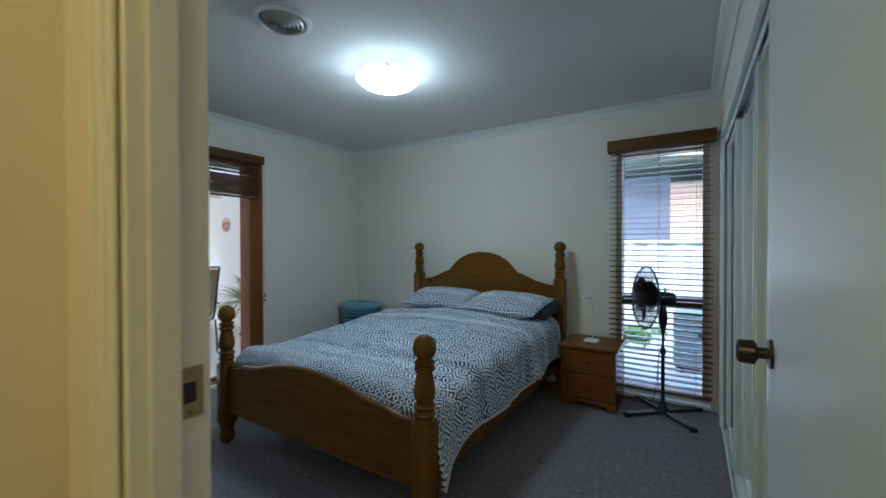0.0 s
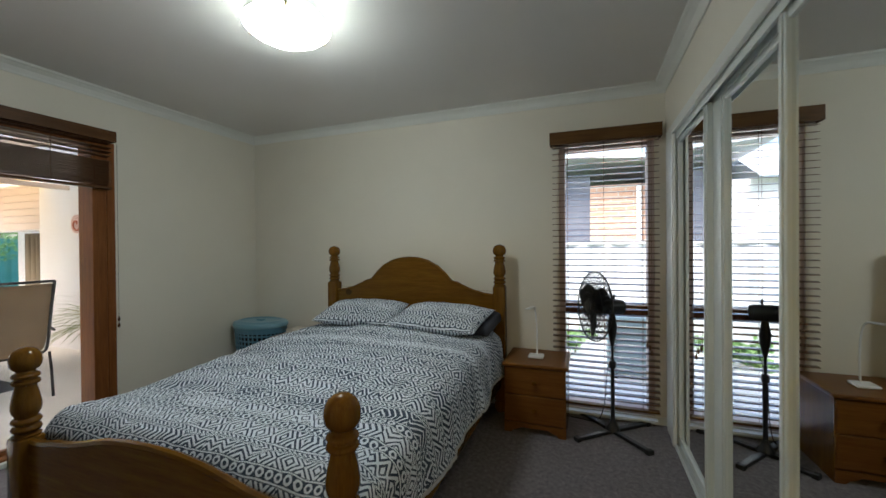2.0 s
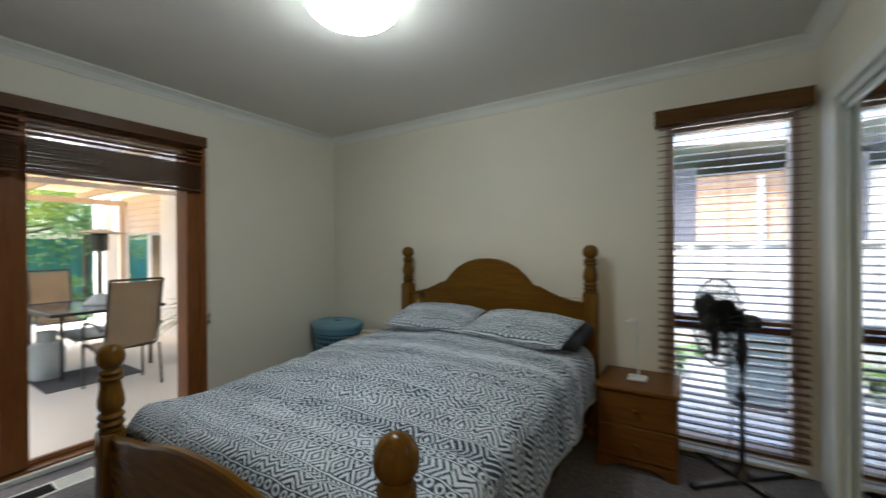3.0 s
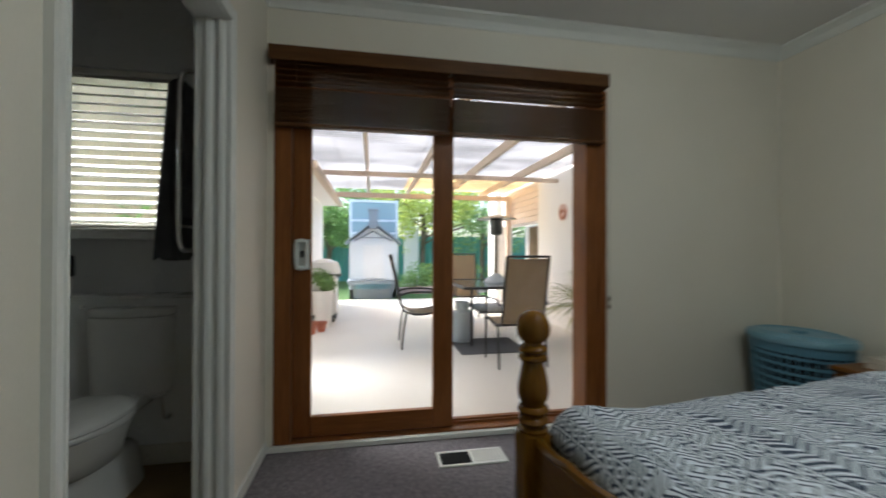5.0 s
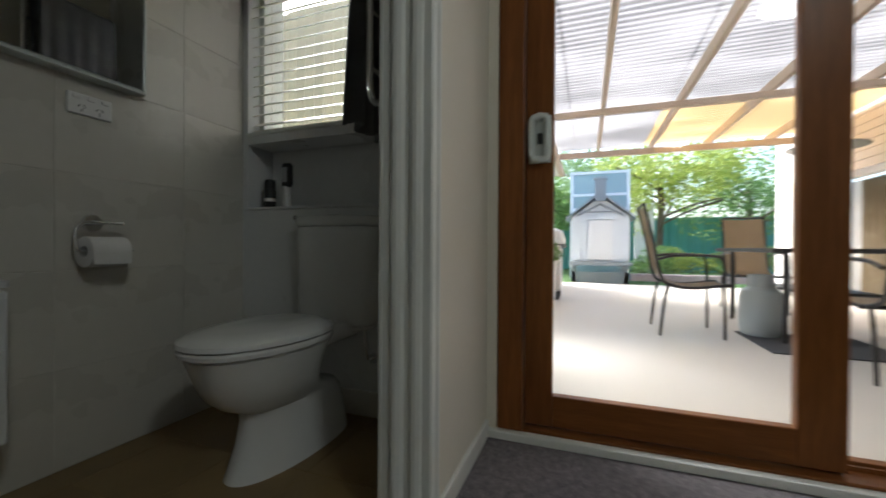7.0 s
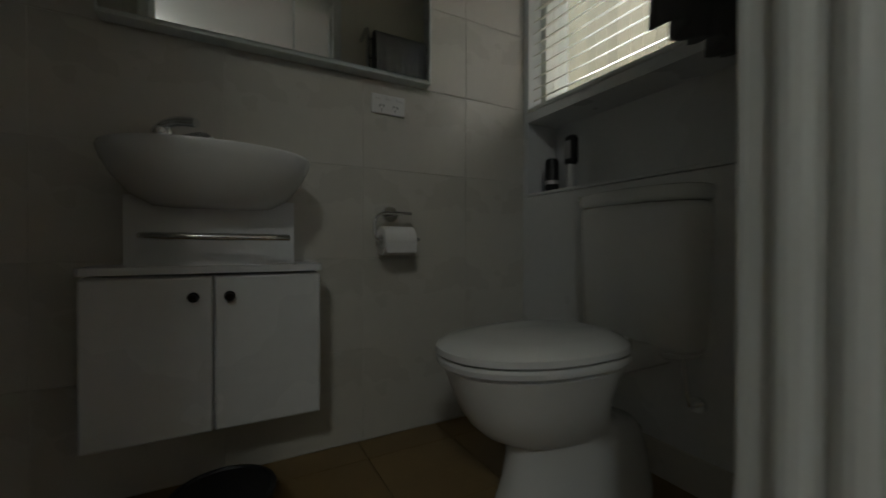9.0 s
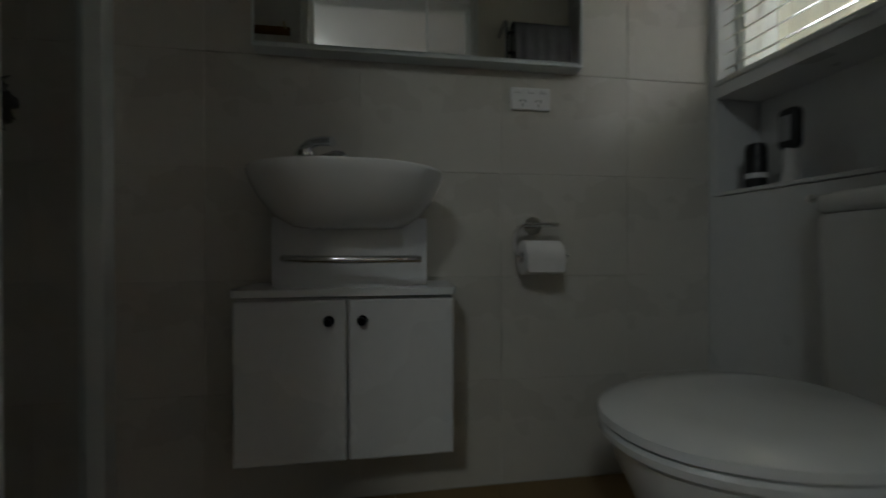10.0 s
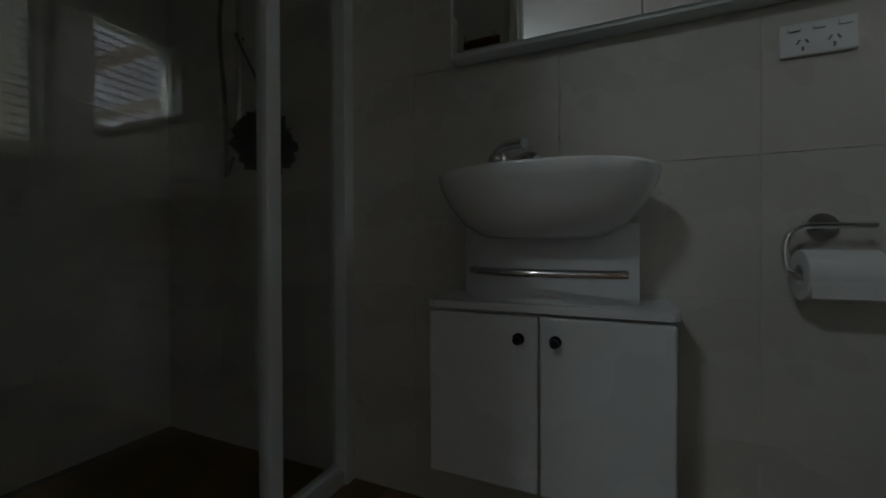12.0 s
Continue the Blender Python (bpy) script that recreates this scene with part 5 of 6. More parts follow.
def d_tank(half, front, z0, z1, soft, taper=1.0):
    """Cistern body: straight back, bowed front, rounded corners; narrower at the base by taper."""
    bm = bmesh.new()
    plan = []
    for k in range(25):
        u = -1 + 2 * k / 24
        bow = (1 - abs(u) ** 2.4) ** 0.55
        plan.append((0.05 + (front - 0.05) * bow, half * u))
    rings = [(z0, 0.93), (z0 + soft * 0.4, 0.975), (z0 + soft, 1.0), (z1 - soft, 1.0), (z1 - soft * 0.3, 0.985), (z1, 0.95)]
    rows = []
    for z, g in rings:
        t = g * (taper + (1 - taper) * (z - z0) / (z1 - z0))
        rows.append([bm.verts.new((-3.67, TY + half * t, z)), bm.verts.new((-3.67, TY - half * t, z))] + [bm.verts.new((-3.67 + x * t, TY + y * t, z)) for x, y in plan])
    n = len(rows[0])
    for p, q in zip(rows, rows[1:]):
        for k in range(n):
            bm.faces.new((p[k], p[(k + 1) % n], q[(k + 1) % n], q[k]))
    bm.faces.new(rows[0])
    bm.faces.new(rows[-1])
    return bm


cistern = part("cistern", d_tank(0.195, 0.128, 0.395, 0.797, 0.02, 0.93), PORC, wc, smooth=True)
part("cistern_base", d_tank(0.178, 0.12, 0.372, 0.3935, 0.008, 0.9), PORC, cistern, smooth=True)
part("cistern_lid", d_tank(0.198, 0.131, 0.799, 0.842, 0.012), PORC, cistern, smooth=True)
bm = lathe(bmesh.new(), [(0.028, 0.0), (0.028, 0.004), (0.024, 0.007)], (-3.61, TY, 0.842), 24)
part("flush_button", bm, CHROME, cistern, smooth=True)
bm = tube(bmesh.new(), bend([(-3.665, TY + 0.16, 0.25), (-3.62, TY + 0.16, 0.26), (-3.61, TY + 0.155, 0.33), (-3.615, TY + 0.14, 0.42)]), 0.007)
cyl(bm, (-3.669, TY + 0.16, 0.25), (-3.655, TY + 0.16, 0.25), 0.02, None, 16)
part("water_pipe", bm, CHROME, wc, smooth=True)

# ---- vanity ----
# knob chrome darkened in colour to hold the dark room it reflects
KNOBM = plain("chrome_dark_reflection", (0.10, 0.10, 0.105), 0.15, 1.0)
vanity = thing("vanity_cabinet", "white wall-hung vanity cabinet with two doors", "cabinet", (-2.518, -0.82, 0.21))
part("body", boxed(-2.777, -2.26, BY, -0.746, 0.212, 0.603, 0.004), LACQ, vanity)
for a, b, kx in ((-2.777, -2.5205, -2.554), (-2.5165, -2.26, -2.476)):
    d = part("door", boxed(a, b, -0.745, -0.725, 0.213, 0.601, 0.007, 3), LACQ, vanity)
    bm = bmesh.new()
    for r0, y0, r1, y1 in ((0.013, -0.725, 0.013, -0.721), (0.006, -0.721, 0.006, -0.712), (0.008, -0.712, 0.0105, -0.706), (0.0105, -0.706, 0.009, -0.702), (0.007, -0.702, 0.0065, -0.7015)):
        cyl(bm, (kx, y0, 0.55), (kx, y1, 0.55), r0, r1, 20)
    part("knob", bm, KNOBM, d, "chrome knob with a dark reflection in its colour", smooth=True)
N = 24
out = [(-2.785, BY), (-2.785, -0.745)] + [(-2.785 + 0.03 * (1 - math.cos(a)), -0.745 + 0.03 * math.sin(a)) for a in (0.5, 1.0, 1.5)] + [(-2.252 - 0.03 * (1 - math.cos(a)), -0.745 + 0.03 * math.sin(a)) for a in (1.5, 1.0, 0.5)] + [(-2.252, -0.745), (-2.252, BY)]
part("top_board", prism(bmesh.new(), out, 2, 0.609, 0.626), LACQ, vanity)
# curved splash panel that carries the basin, with a towel rail
panel = []
for k in range(N + 1):
    u = -1 + 2 * k / N
    panel.append((-2.522 + 0.195 * u, -0.80 + 0.055 * (1 - u * u)))
out = [(-2.717, BY)] + panel + [(-2.327, BY)]
part("pedestal", prism(bmesh.new(), out, 2, 0.626, 0.80), LACQ, vanity, smooth=True)
bm = tube(bmesh.new(), bend([(-2.372, -0.745, 0.70), (-2.385, -0.70, 0.699), (-2.45, -0.675, 0.698), (-2.53, -0.668, 0.697), (-2.61, -0.672, 0.697), (-2.69, -0.685, 0.697)]), 0.009, 12)
part("towel_bar", bm, CHROME, vanity, "chrome curved towel bar", smooth=True)

basin = thing("wash_basin", "white oval porcelain basin with one tap", "basin", (-2.522, -0.75, 0.78))
bm = bmesh.new()
seg, rows = 56, []
for hx, fy, z in ((0.08, 0.06, 0.768), (0.13, 0.10, 0.774), (0.175, 0.135, 0.80), (0.207, 0.162, 0.84), (0.228, 0.18, 0.88), (0.234, 0.187, 0.902), (0.231, 0.185, 0.908), (0.22, 0.175, 0.907), (0.208, 0.165, 0.892), (0.17, 0.13, 0.845), (0.09, 0.07, 0.815), (0.03, 0.02, 0.81)):
    row = []
    for k in range(seg):
        a = 2 * math.pi * k / seg
        s, c = math.sin(a), math.cos(a)
        y = -0.765 + (fy * s if s > 0 else 0.15 * s * (fy / 0.187) ** 0.35)
        row.append(bm.verts.new((-2.52 + hx * (1 if c >= 0 else -1) * abs(c) ** 0.85, max(y, BY + 0.002), z)))
    rows.append(row)
for a, b in zip(rows, rows[1:]):
    for k in range(seg):
        bm.faces.new((a[k], a[(k + 1) % seg], b[(k + 1) % seg], b[k]))
bm.faces.new(list(reversed(rows[0])))
bm.faces.new(rows[-1])
part("bowl", bm, PORC, basin, smooth=True)
part("waste", lathe(bmesh.new(), [(0.028, 0.811), (0.028, 0.815), (0.02, 0.817), (0.001, 0.8175)], (-2.52, -0.765, 0), 20), CHROME, basin, smooth=True)
TX, TAPY = -2.402, -0.835
tap = thing("basin_tap", "chrome lever mixer tap on the basin rim", "tap", (TX, TAPY, 0.90))
part("body", lathe(bmesh.new(), [(0.028, 0.0), (0.028, 0.006), (0.024, 0.014), (0.023, 0.055), (0.027, 0.06), (0.027, 0.072), (0.018, 0.083)], (TX, TAPY, 0.90), 24), CHROME, tap, smooth=True)
bm = tube(bmesh.new(), bend([(TX, TAPY + 0.01, 0.934), (TX - 0.045, -0.80, 0.945), (TX - 0.09, -0.766, 0.951), (TX - 0.108, -0.753, 0.94)]), 0.014, 12)
part("spout", bm, CHROME, tap, smooth=True)
bm = tube(bmesh.new(), bend([(TX + 0.018, TAPY - 0.008, 0.97), (TX - 0.004, TAPY + 0.012, 0.985), (TX - 0.035, -0.802, 0.993), (TX - 0.078, -0.771, 0.987)]), 0.0125, 12)
part("lever", bm, CHROME, tap, smooth=True)

# mirrored cabinet
mc = thing("mirror_cabinet", "two-door mirrored wall cabinet over the basin", "cabinet", (-2.727, -0.9, 1.26))
part("body", boxed(-3.19, -2.265, BY, -0.884, 1.268, 1.93, 0.003), ALU, mc)
for a, b in ((-3.192, -2.7295), (-2.7245, -2.263)):
    part("mirror_door", boxed(a, b, -0.883, -0.877, 1.278, 1.93), MIRROR, mc)
bm = boxed(-3.197, -2.258, BY, -0.872, 1.262, 1.270, 0.002)
box(bm, -3.197, -3.1925, BY, -0.872, 1.268, 1.935)
box(bm, -2.2625, -2.258, BY, -0.872, 1.268, 1.935)
box(bm, -3.197, -2.258, BY, -0.872, 1.931, 1.94)
part("edge_trim", bm, ALU, mc)

# power outlet
gpo = thing("power_outlet", "white double power outlet on the tiles", "power outlet", (-3.048, BY, 1.177))
part("plate", boxed(-3.111, -2.986, BY, BY + 0.011, 1.142, 1.211, 0.004, 2), WHITEP, gpo)
for xx in (-3.088, -3.048, -3.008):
    part("switch", boxed(xx - 0.010, xx + 0.010, BY + 0.011, BY + 0.016, 1.192, 1.203, 0.0015), WHITEP, gpo)
for xx in (-3.073, -3.023):
    for dx, dz, ang in ((-0.007, 0.004, 30), (0.007, 0.004, -30), (0.0, -0.01, 0)):
        bm = boxed(-0.0013, 0.0013, 0.0, 0.0012, -0.005, 0.005)
        bmesh.ops.transform(bm, matrix=pose(xx + dx, BY + 0.0105, 1.166 + dz, 0, ang, 0), verts=bm.verts)
        part("pin_slot", bm, RUBBER, gpo)

# toilet roll holder
tp = thing("toilet_roll_holder", "chrome toilet roll holder on the tiles", "toilet roll holder", (-3.055, BY, 0.79))
bm = cyl(bmesh.new(), (-3.055, BY, 0.79), (-3.055, BY + 0.012, 0.79), 0.029, 0.027, 28)
cyl(bm, (-3.055, BY + 0.012, 0.79), (-3.055, BY + 0.055, 0.79), 0.009, None, 16)
part("rose", bm, CHROME, tp, smooth=True)
bm = tube(bmesh.new(), bend([(-3.115, BY + 0.06, 0.79), (-3.055, BY + 0.06, 0.79), (-3.005, BY + 0.06, 0.787), (-2.982, BY + 0.062, 0.765), (-2.979, BY + 0.066, 0.725), (-2.988, BY + 0.072, 0.70), (-3.05, BY + 0.072, 0.70), (-3.14, BY + 0.072, 0.70)]), 0.006, 10)
part("arm", bm, CHROME, tp, smooth=True)
bm = bmesh.new()
seg = 40
rows = [[bm.verts.new((x, BY + 0.072 + r * math.cos(2 * math.pi * k / seg), 0.694 + r * math.sin(2 * math.pi * k / seg))) for k in range(seg)] for x, r in ((-3.109, 0.02), (-3.11, 0.046), (-3.108, 0.049), (-2.998, 0.049), (-2.996, 0.046), (-2.997, 0.02))]
rows.append(rows[0])
for a, b in zip(rows, rows[1:]):
    for k in range(seg):
        bm.faces.new((a[k], a[(k + 1) % seg], b[(k + 1) % seg], b[k]))
box(bm, -3.107, -3.0, BY + 0.1195, BY + 0.1205, 0.655, 0.70)
tagged(part("toilet_roll", bm, TISSUE, smooth=True), "roll of white toilet paper on its holder", "toilet roll")

# dark bin under the vanity
wbin = thing("waste_bin", "dark round plastic bin under the vanity", "bin", (-2.54, -0.625, 0))
part("bin_body", lathe(bmesh.new(), [(0.085, 0.0), (0.095, 0.005), (0.108, 0.095), (0.108, 0.105), (0.10, 0.105), (0.096, 0.1), (0.088, 0.012), (0.01, 0.01)], (-2.54, -0.625, 0), 32), RUBBER, wbin, smooth=True)
part("rim", lathe(bmesh.new(), [(0.104, 0.1), (0.113, 0.102), (0.113, 0.113), (0.104, 0.115), (0.1, 0.11)], (-2.54, -0.625, 0), 32), BLACK, wbin, smooth=True)

# towel rail with a grey towel, on the wall beside the ensuite doorway
tr = thing("towel_rail", "tall chrome towel rail on the ensuite wall", "towel rail", (-3.3, 0.15, 1.1))
for xx in (-3.25, -3.60):
    bm = tube(bmesh.new(), bend([(xx, YB, 1.16), (xx, 0.07, 1.14), (xx, 0.035, 1.17), (xx, 0.03, 1.3), (xx, 0.03, 1.75), (xx, 0.035, 1.90), (xx, 0.07, 1.94), (xx, YB, 1.92)]), 0.011, 12)
    part("upright", bm, CHROME, tr, smooth=True)
for zz in (1.25, 1.42, 1.59, 1.76, 1.87):
    part("bar", cyl(bmesh.new(), (-3.25, 0.03, zz), (-3.60, 0.03, zz), 0.008, None, 12), CHROME, tr, smooth=True)


def hung_towel(x0, x1, yf, yb, ztop, zf, zb):
    bm = bmesh.new()
    prof = []
    for k in range(14):
        prof.append((yf, zf + (ztop - zf) * k / 14))
    for k in range(9):
        a = math.pi * k / 8
        prof.append(((yf + yb) / 2 - (yb - yf) / 2 * math.cos(a) * 1.0, ztop + (yb - yf) / 2 * math.sin(a)))
    for k in range(1, 13):
        prof.append((yb, ztop - (ztop - zb) * k / 12))
    cols = 40
    g = []
    for i, (y, z) in enumerate(prof):
        drop = max(0.0, (ztop - z) / 0.7)
        g.append([bm.verts.new((x0 + (x1 - x0) * j / cols, y + drop * 0.022 * math.sin(j * 0.75 + 0.4 * math.sin(z * 7)) - drop * 0.03, z + 0.01 * math.sin(j * 0.4) * (1 if i in (0, len(prof) - 1) else 0))) for j in range(cols + 1)])
    for a, b in zip(g, g[1:]):
        for j in range(cols):
            bm.faces.new((a[j], a[j + 1], b[j + 1], b[j]))
    ob = part("towel", bm, TOWEL, smooth=True)
    sm = ob.modifiers.new("thickness", "SOLIDIFY")
    sm.thickness = 0.012
    return tagged(ob, "dark grey bath towel hung over the chrome rail", "towel")


hung_towel(-3.585, -3.275, -0.03, 0.055, 1.87, 1.10, 1.3)
# small wooden hook rail on the other side of the doorway
hr = thing("hook_rail", "narrow wooden rail with two hooks on the ensuite wall", "hook rail", (-2.03, 0.155, 1.85))
part("board", boxed(-2.12, -1.92, 0.143, 0.161, 1.83, 1.87, 0.004), PINE_X, hr)
for xx in (-2.10, -1.94):
    part("hook", tube(bmesh.new(), bend([(xx, 0.145, 1.86), (xx, 0.115, 1.855), (xx, 0.105, 1.875)]), 0.005, 8), BRASS, hr, smooth=True)

# ---- shower ----
shower = thing("shower_screen", "glass shower screen in a white aluminium frame", "shower screen", (-1.86, -0.4, 0))
part("wall_jamb", boxed(-1.90, -1.84, BY, -0.878, 0.0, 1.98, 0.003), ALU, shower)
part("post", boxed(-1.876, -1.838, -0.645, -0.60, 0.05, 1.98, 0.003), ALU, shower)
part("post", boxed(-1.876, -1.838, 0.115, 0.16, 0.05, 1.98, 0.003), ALU, shower)
bm = boxed(-1.89, -1.835, BY, 0.16, 0.0, 0.045, 0.003)
box(bm, -1.872, -1.848, BY, 0.16, 0.045, 0.06, 0.002)
part("sill_rail", bm, ALU, shower)
part("head_rail", boxed(-1.88, -1.838, BY, 0.16, 1.955, 1.995, 0.003), ALU, shower)
for a, b in ((-0.878, -0.645), (-0.60, 0.115)):
    g = part("glass_panel", boxed(-1.859, -1.854, a, b, 0.05, 1.96), SHOWERG, shower)
    g.visible_shadow = False
head = thing("hand_shower", "chrome hand shower on a rail with a hose", "shower", (-1.45, -0.88, 1.2))
part("rail", cyl(bmesh.new(), (-1.45, -0.87, 1.15), (-1.45, -0.87, 1.85), 0.01, None, 14), CHROME, head, smooth=True)
bm = tube(bmesh.new(), bend([(-1.45, -0.83, 1.78), (-1.47, -0.78, 1.5), (-1.52, -0.76, 1.2), (-1.5, -0.78, 1.02), (-1.42, -0.84, 1.0), (-1.38, -0.90, 1.08)]), 0.007, 10)
part("hose", bm, STEEL, head, smooth=True)
part("rose", lathe(bmesh.new(), [(0.012, 0.06), (0.04, 0.02), (0.045, 0.0), (0.04, -0.006)], (-1.45, -0.80, 1.80), 24), CHROME, head, smooth=True)
for zz in (1.17, 1.83):
    part("bracket", boxed(-1.465, -1.435, BY, -0.86, zz - 0.012, zz + 0.012, 0.004), CHROME, head)
puff = thing("bath_puff", "dark mesh bath puff hanging in the shower", "bath puff", (-1.685, -0.77, 1.07))
bm = bmesh.new()
rnd = random.Random(4)
for k in range(150):
    d = Vector((rnd.gauss(0, 1), rnd.gauss(0, 1), rnd.gauss(0, 1))).normalized()
    c = Vector((-1.685, -0.77, 1.07)) + d * rnd.uniform(0.02, 0.075)
    e = d.orthogonal().normalized()
    f = d.cross(e)
    ring = [c + (e * math.cos(a) + f * math.sin(a)) * 0.042 + d * 0.024 * math.sin(3 * a + k) for a in [2 * math.pi * q / 12 for q in range(12)]]
    inner = [c - d * 0.02 + (e * math.cos(a) + f * math.sin(a)) * 0.016 for a in [2 * math.pi * q / 12 for q in range(12)]]
    o, i2 = [bm.verts.new(p) for p in ring], [bm.verts.new(p) for p in inner]
    for q in range(12):
        bm.faces.new((o[q], o[(q + 1) % 12], i2[(q + 1) % 12], i2[q]))
part("netting", bm, MESHP, puff)
part("cord_loop", tube(bmesh.new(), bend([(-1.685, -0.77, 1.11), (-1.65, -0.78, 1.25), (-1.54, -0.80, 1.42), (-1.456, -0.858, 1.5), (-1.437, -0.866, 1.498), (-1.443, -0.886, 1.495), (-1.462, -0.88, 1.492)]), 0.004, 6), MESHP, puff)

# ================= outside =================
built("ground", box(box(boxed(-400, 400, -400, 400, -0.35, -0.09), -12.2, -10.75, -1.2, 4.2, -0.09, -0.05), -11.6, -10.75, -1.2, 4.2, -0.05, -0.03), GRASS, "green lawn and open ground", "ground")
built("patio", boxed(-10.75, -3.88, -1.0, 4.0, -0.09, -0.01, 0.004), PAVE, "smooth cream paved patio floor", "patio")
built("side_path", boxed(-4.0, 6.0, 3.98, 6.2, -0.09, -0.03), CONC, "grey concrete path beside the house", "path")

# pergola
perg = thing("pergola", "painted timber pergola with a translucent corrugated roof", "pergola", (-6.6, 1.6, 0))
for yy in (0.03, 0.80, 1.57, 2.33, 3.10):
    part("rafter", boxed(-9.3, -3.92, yy - 0.022, yy + 0.022, 2.26, 2.36, 0.003), BEAM, perg)
for xx in (-6.95, -9.0):
    part("beam", boxed(xx - 0.03, xx + 0.03, -0.6, 3.68, 2.17 if xx < -8 else 2.20, 2.26, 0.003), BEAM, perg)
part("ledger", boxed(-3.96, -3.90, -0.6, 3.68, 2.26, 2.38, 0.003), BEAM, perg)


def corrugated(x0, x1, y0, y1, z, pitch=0.076, amp=0.009):
    bm = bmesh.new()
    n = int((x1 - x0) / pitch * 6)
    rows = [[bm.verts.new((x0 + (x1 - x0) * k / n, y, z + amp * math.sin(2 * math.pi * (x1 - x0) * k / n / pitch))) for k in range(n + 1)] for y in (y0, y1)]
    for k in range(n):
        bm.faces.new((rows[0][k], rows[0][k + 1], rows[1][k + 1], rows[1][k]))
    return bm


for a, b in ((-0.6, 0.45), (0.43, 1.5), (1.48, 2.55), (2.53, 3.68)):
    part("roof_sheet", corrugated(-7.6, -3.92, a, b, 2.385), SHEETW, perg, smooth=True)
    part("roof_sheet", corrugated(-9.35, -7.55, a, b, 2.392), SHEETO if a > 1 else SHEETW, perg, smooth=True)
for xx, yy in ((-9.0, 3.62), (-9.0, -0.4)):
    part("post", boxed(xx - 0.045, xx + 0.045, yy - 0.045, yy + 0.045, -0.01, 2.17, 0.004), BEAM, perg)

# white wing of the house along the patio
wing = thing("house_wing", "white rendered house wing beside the patio", "house", (-6, 4.2, 0), kind="structure")
part("wall", boxed(-7.70, -3.9, 3.70, 3.98, -0.02, 2.75), RENDER, wing)
part("wall", boxed(-10.3, -7.70, 3.98, 4.10, 1.68, 2.75), RENDER, wing)
part("wall", boxed(-10.3, -9.75, 3.60, 3.98, -0.02, 2.75), RENDER, wing)
for k in range(8):
    part("weatherboard", boxed(-9.75, -7.70, 3.70 + 0.002, 3.73, 1.68 + 0.105 * k, 1.68 + 0.105 * k + 0.1, 0.004), BOARD, wing)
part("recess", boxed(-9.75, -7.70, 4.3, 4.4, -0.02, 1.7), RENDER, wing)
part("recess_side", boxed(-7.80, -7.70, 3.98, 4.3, -0.02, 1.7), RENDER, wing)
curtain = bmesh.new()
g = [[curtain.verts.new((-9.3 + 1.3 * j / 60, 4.2 + 0.03 * math.sin(j * 0.9), z)) for j in range(61)] for z in (0.02, 0.8, 1.66)]
for a, b in zip(g, g[1:]):
    for j in range(60):
        curtain.faces.new((a[j], a[j + 1], b[j + 1], b[j]))
tagged(part("curtain", curtain, surf("brown_curtain", (0.16, 0.12, 0.07), (0.22, 0.17, 0.11), 4, 0.9, 100, 0.3, 0.002), smooth=True), "brown outdoor curtain in the recess by the patio", "curtain")
orn = thing("wall_ornament", "round red spiral ornament on the white patio wall", "wall ornament", (-6.8, 3.70, 1.73))
bm = bmesh.new()
tube(bm, [(-6.8 + (0.015 + 0.015 * a) * math.cos(a), 3.685, 1.73 + (0.015 + 0.015 * a) * math.sin(a)) for a in [0.35 * q for q in range(20)]], 0.012, 8)
part("spiral", bm, TERRA, orn, smooth=True)
part("disc", cyl(bmesh.new(), (-6.8, 3.70, 1.73), (-6.8, 3.69, 1.73), 0.13, None, 32), surf("pale_terracotta", (0.62, 0.40, 0.33), (0.68, 0.46, 0.39), 6, 0.7, 60, 0.2, 0.001), orn)

# far wing on the other side, with eave and gutter
gar = thing("garage", "white walled garage with a low eave by the patio", "garage", (-9, -1.2, 0), kind="structure")
part("wall", boxed(-10.4, -7.2, -2.4, -0.22, -0.05, 2.16), RENDER, gar)
part("eave", boxed(-10.5, -6.3, -2.6, 0.10, 2.16, 2.20), RENDER, gar)
part("gutter", boxed(-10.5, -6.3, 0.10, 0.20, 2.14, 2.25, 0.02), BEAM, gar)
out = [(-2.6, 2.2), (0.10, 2.2), (-1.3, 2.8)]
part("roof", prism(bmesh.new(), out, 0, -10.5, -6.3), ROOFM, gar)

# timber fence behind the ensuite window
pf = thing("paling_fence", "honey coloured timber paling fence", "fence", (-5.2, -1.4, 0))
pm = bpy.data.meshes.new("paling")
bm = boxed(-0.01, 0.01, -0.05, 0.05, 0, 3.0, 0.003)
bm.to_mesh(pm)
bm.free()
pm.materials.append(PALING)
for k in range(20):
    s = new("paling", pm)
    s.parent = pf
    s.location = (0, -1.0 + 0.104 * k, -0.09 + random.uniform(-0.01, 0.01))
part("rail", boxed(-5.18, -5.14, -2.45, -0.33, 0.5, 0.58), PALING, pf)


vine = thing("shrub", "leafy green shrub by the paling fence", "shrub", (-4.5, -0.45, -0.05))
part("stems", tube(tube(bmesh.new(), [(-4.5, -0.45, -0.05), (-4.52, -0.42, 0.6), (-4.48, -0.4, 1.2)], 0.015, 6), [(-4.5, -0.45, -0.05), (-4.45, -0.5, 0.7), (-4.55, -0.55, 1.1)], 0.012, 6), BARK, vine)
VINE = (-4.5, -0.45, 1.1)

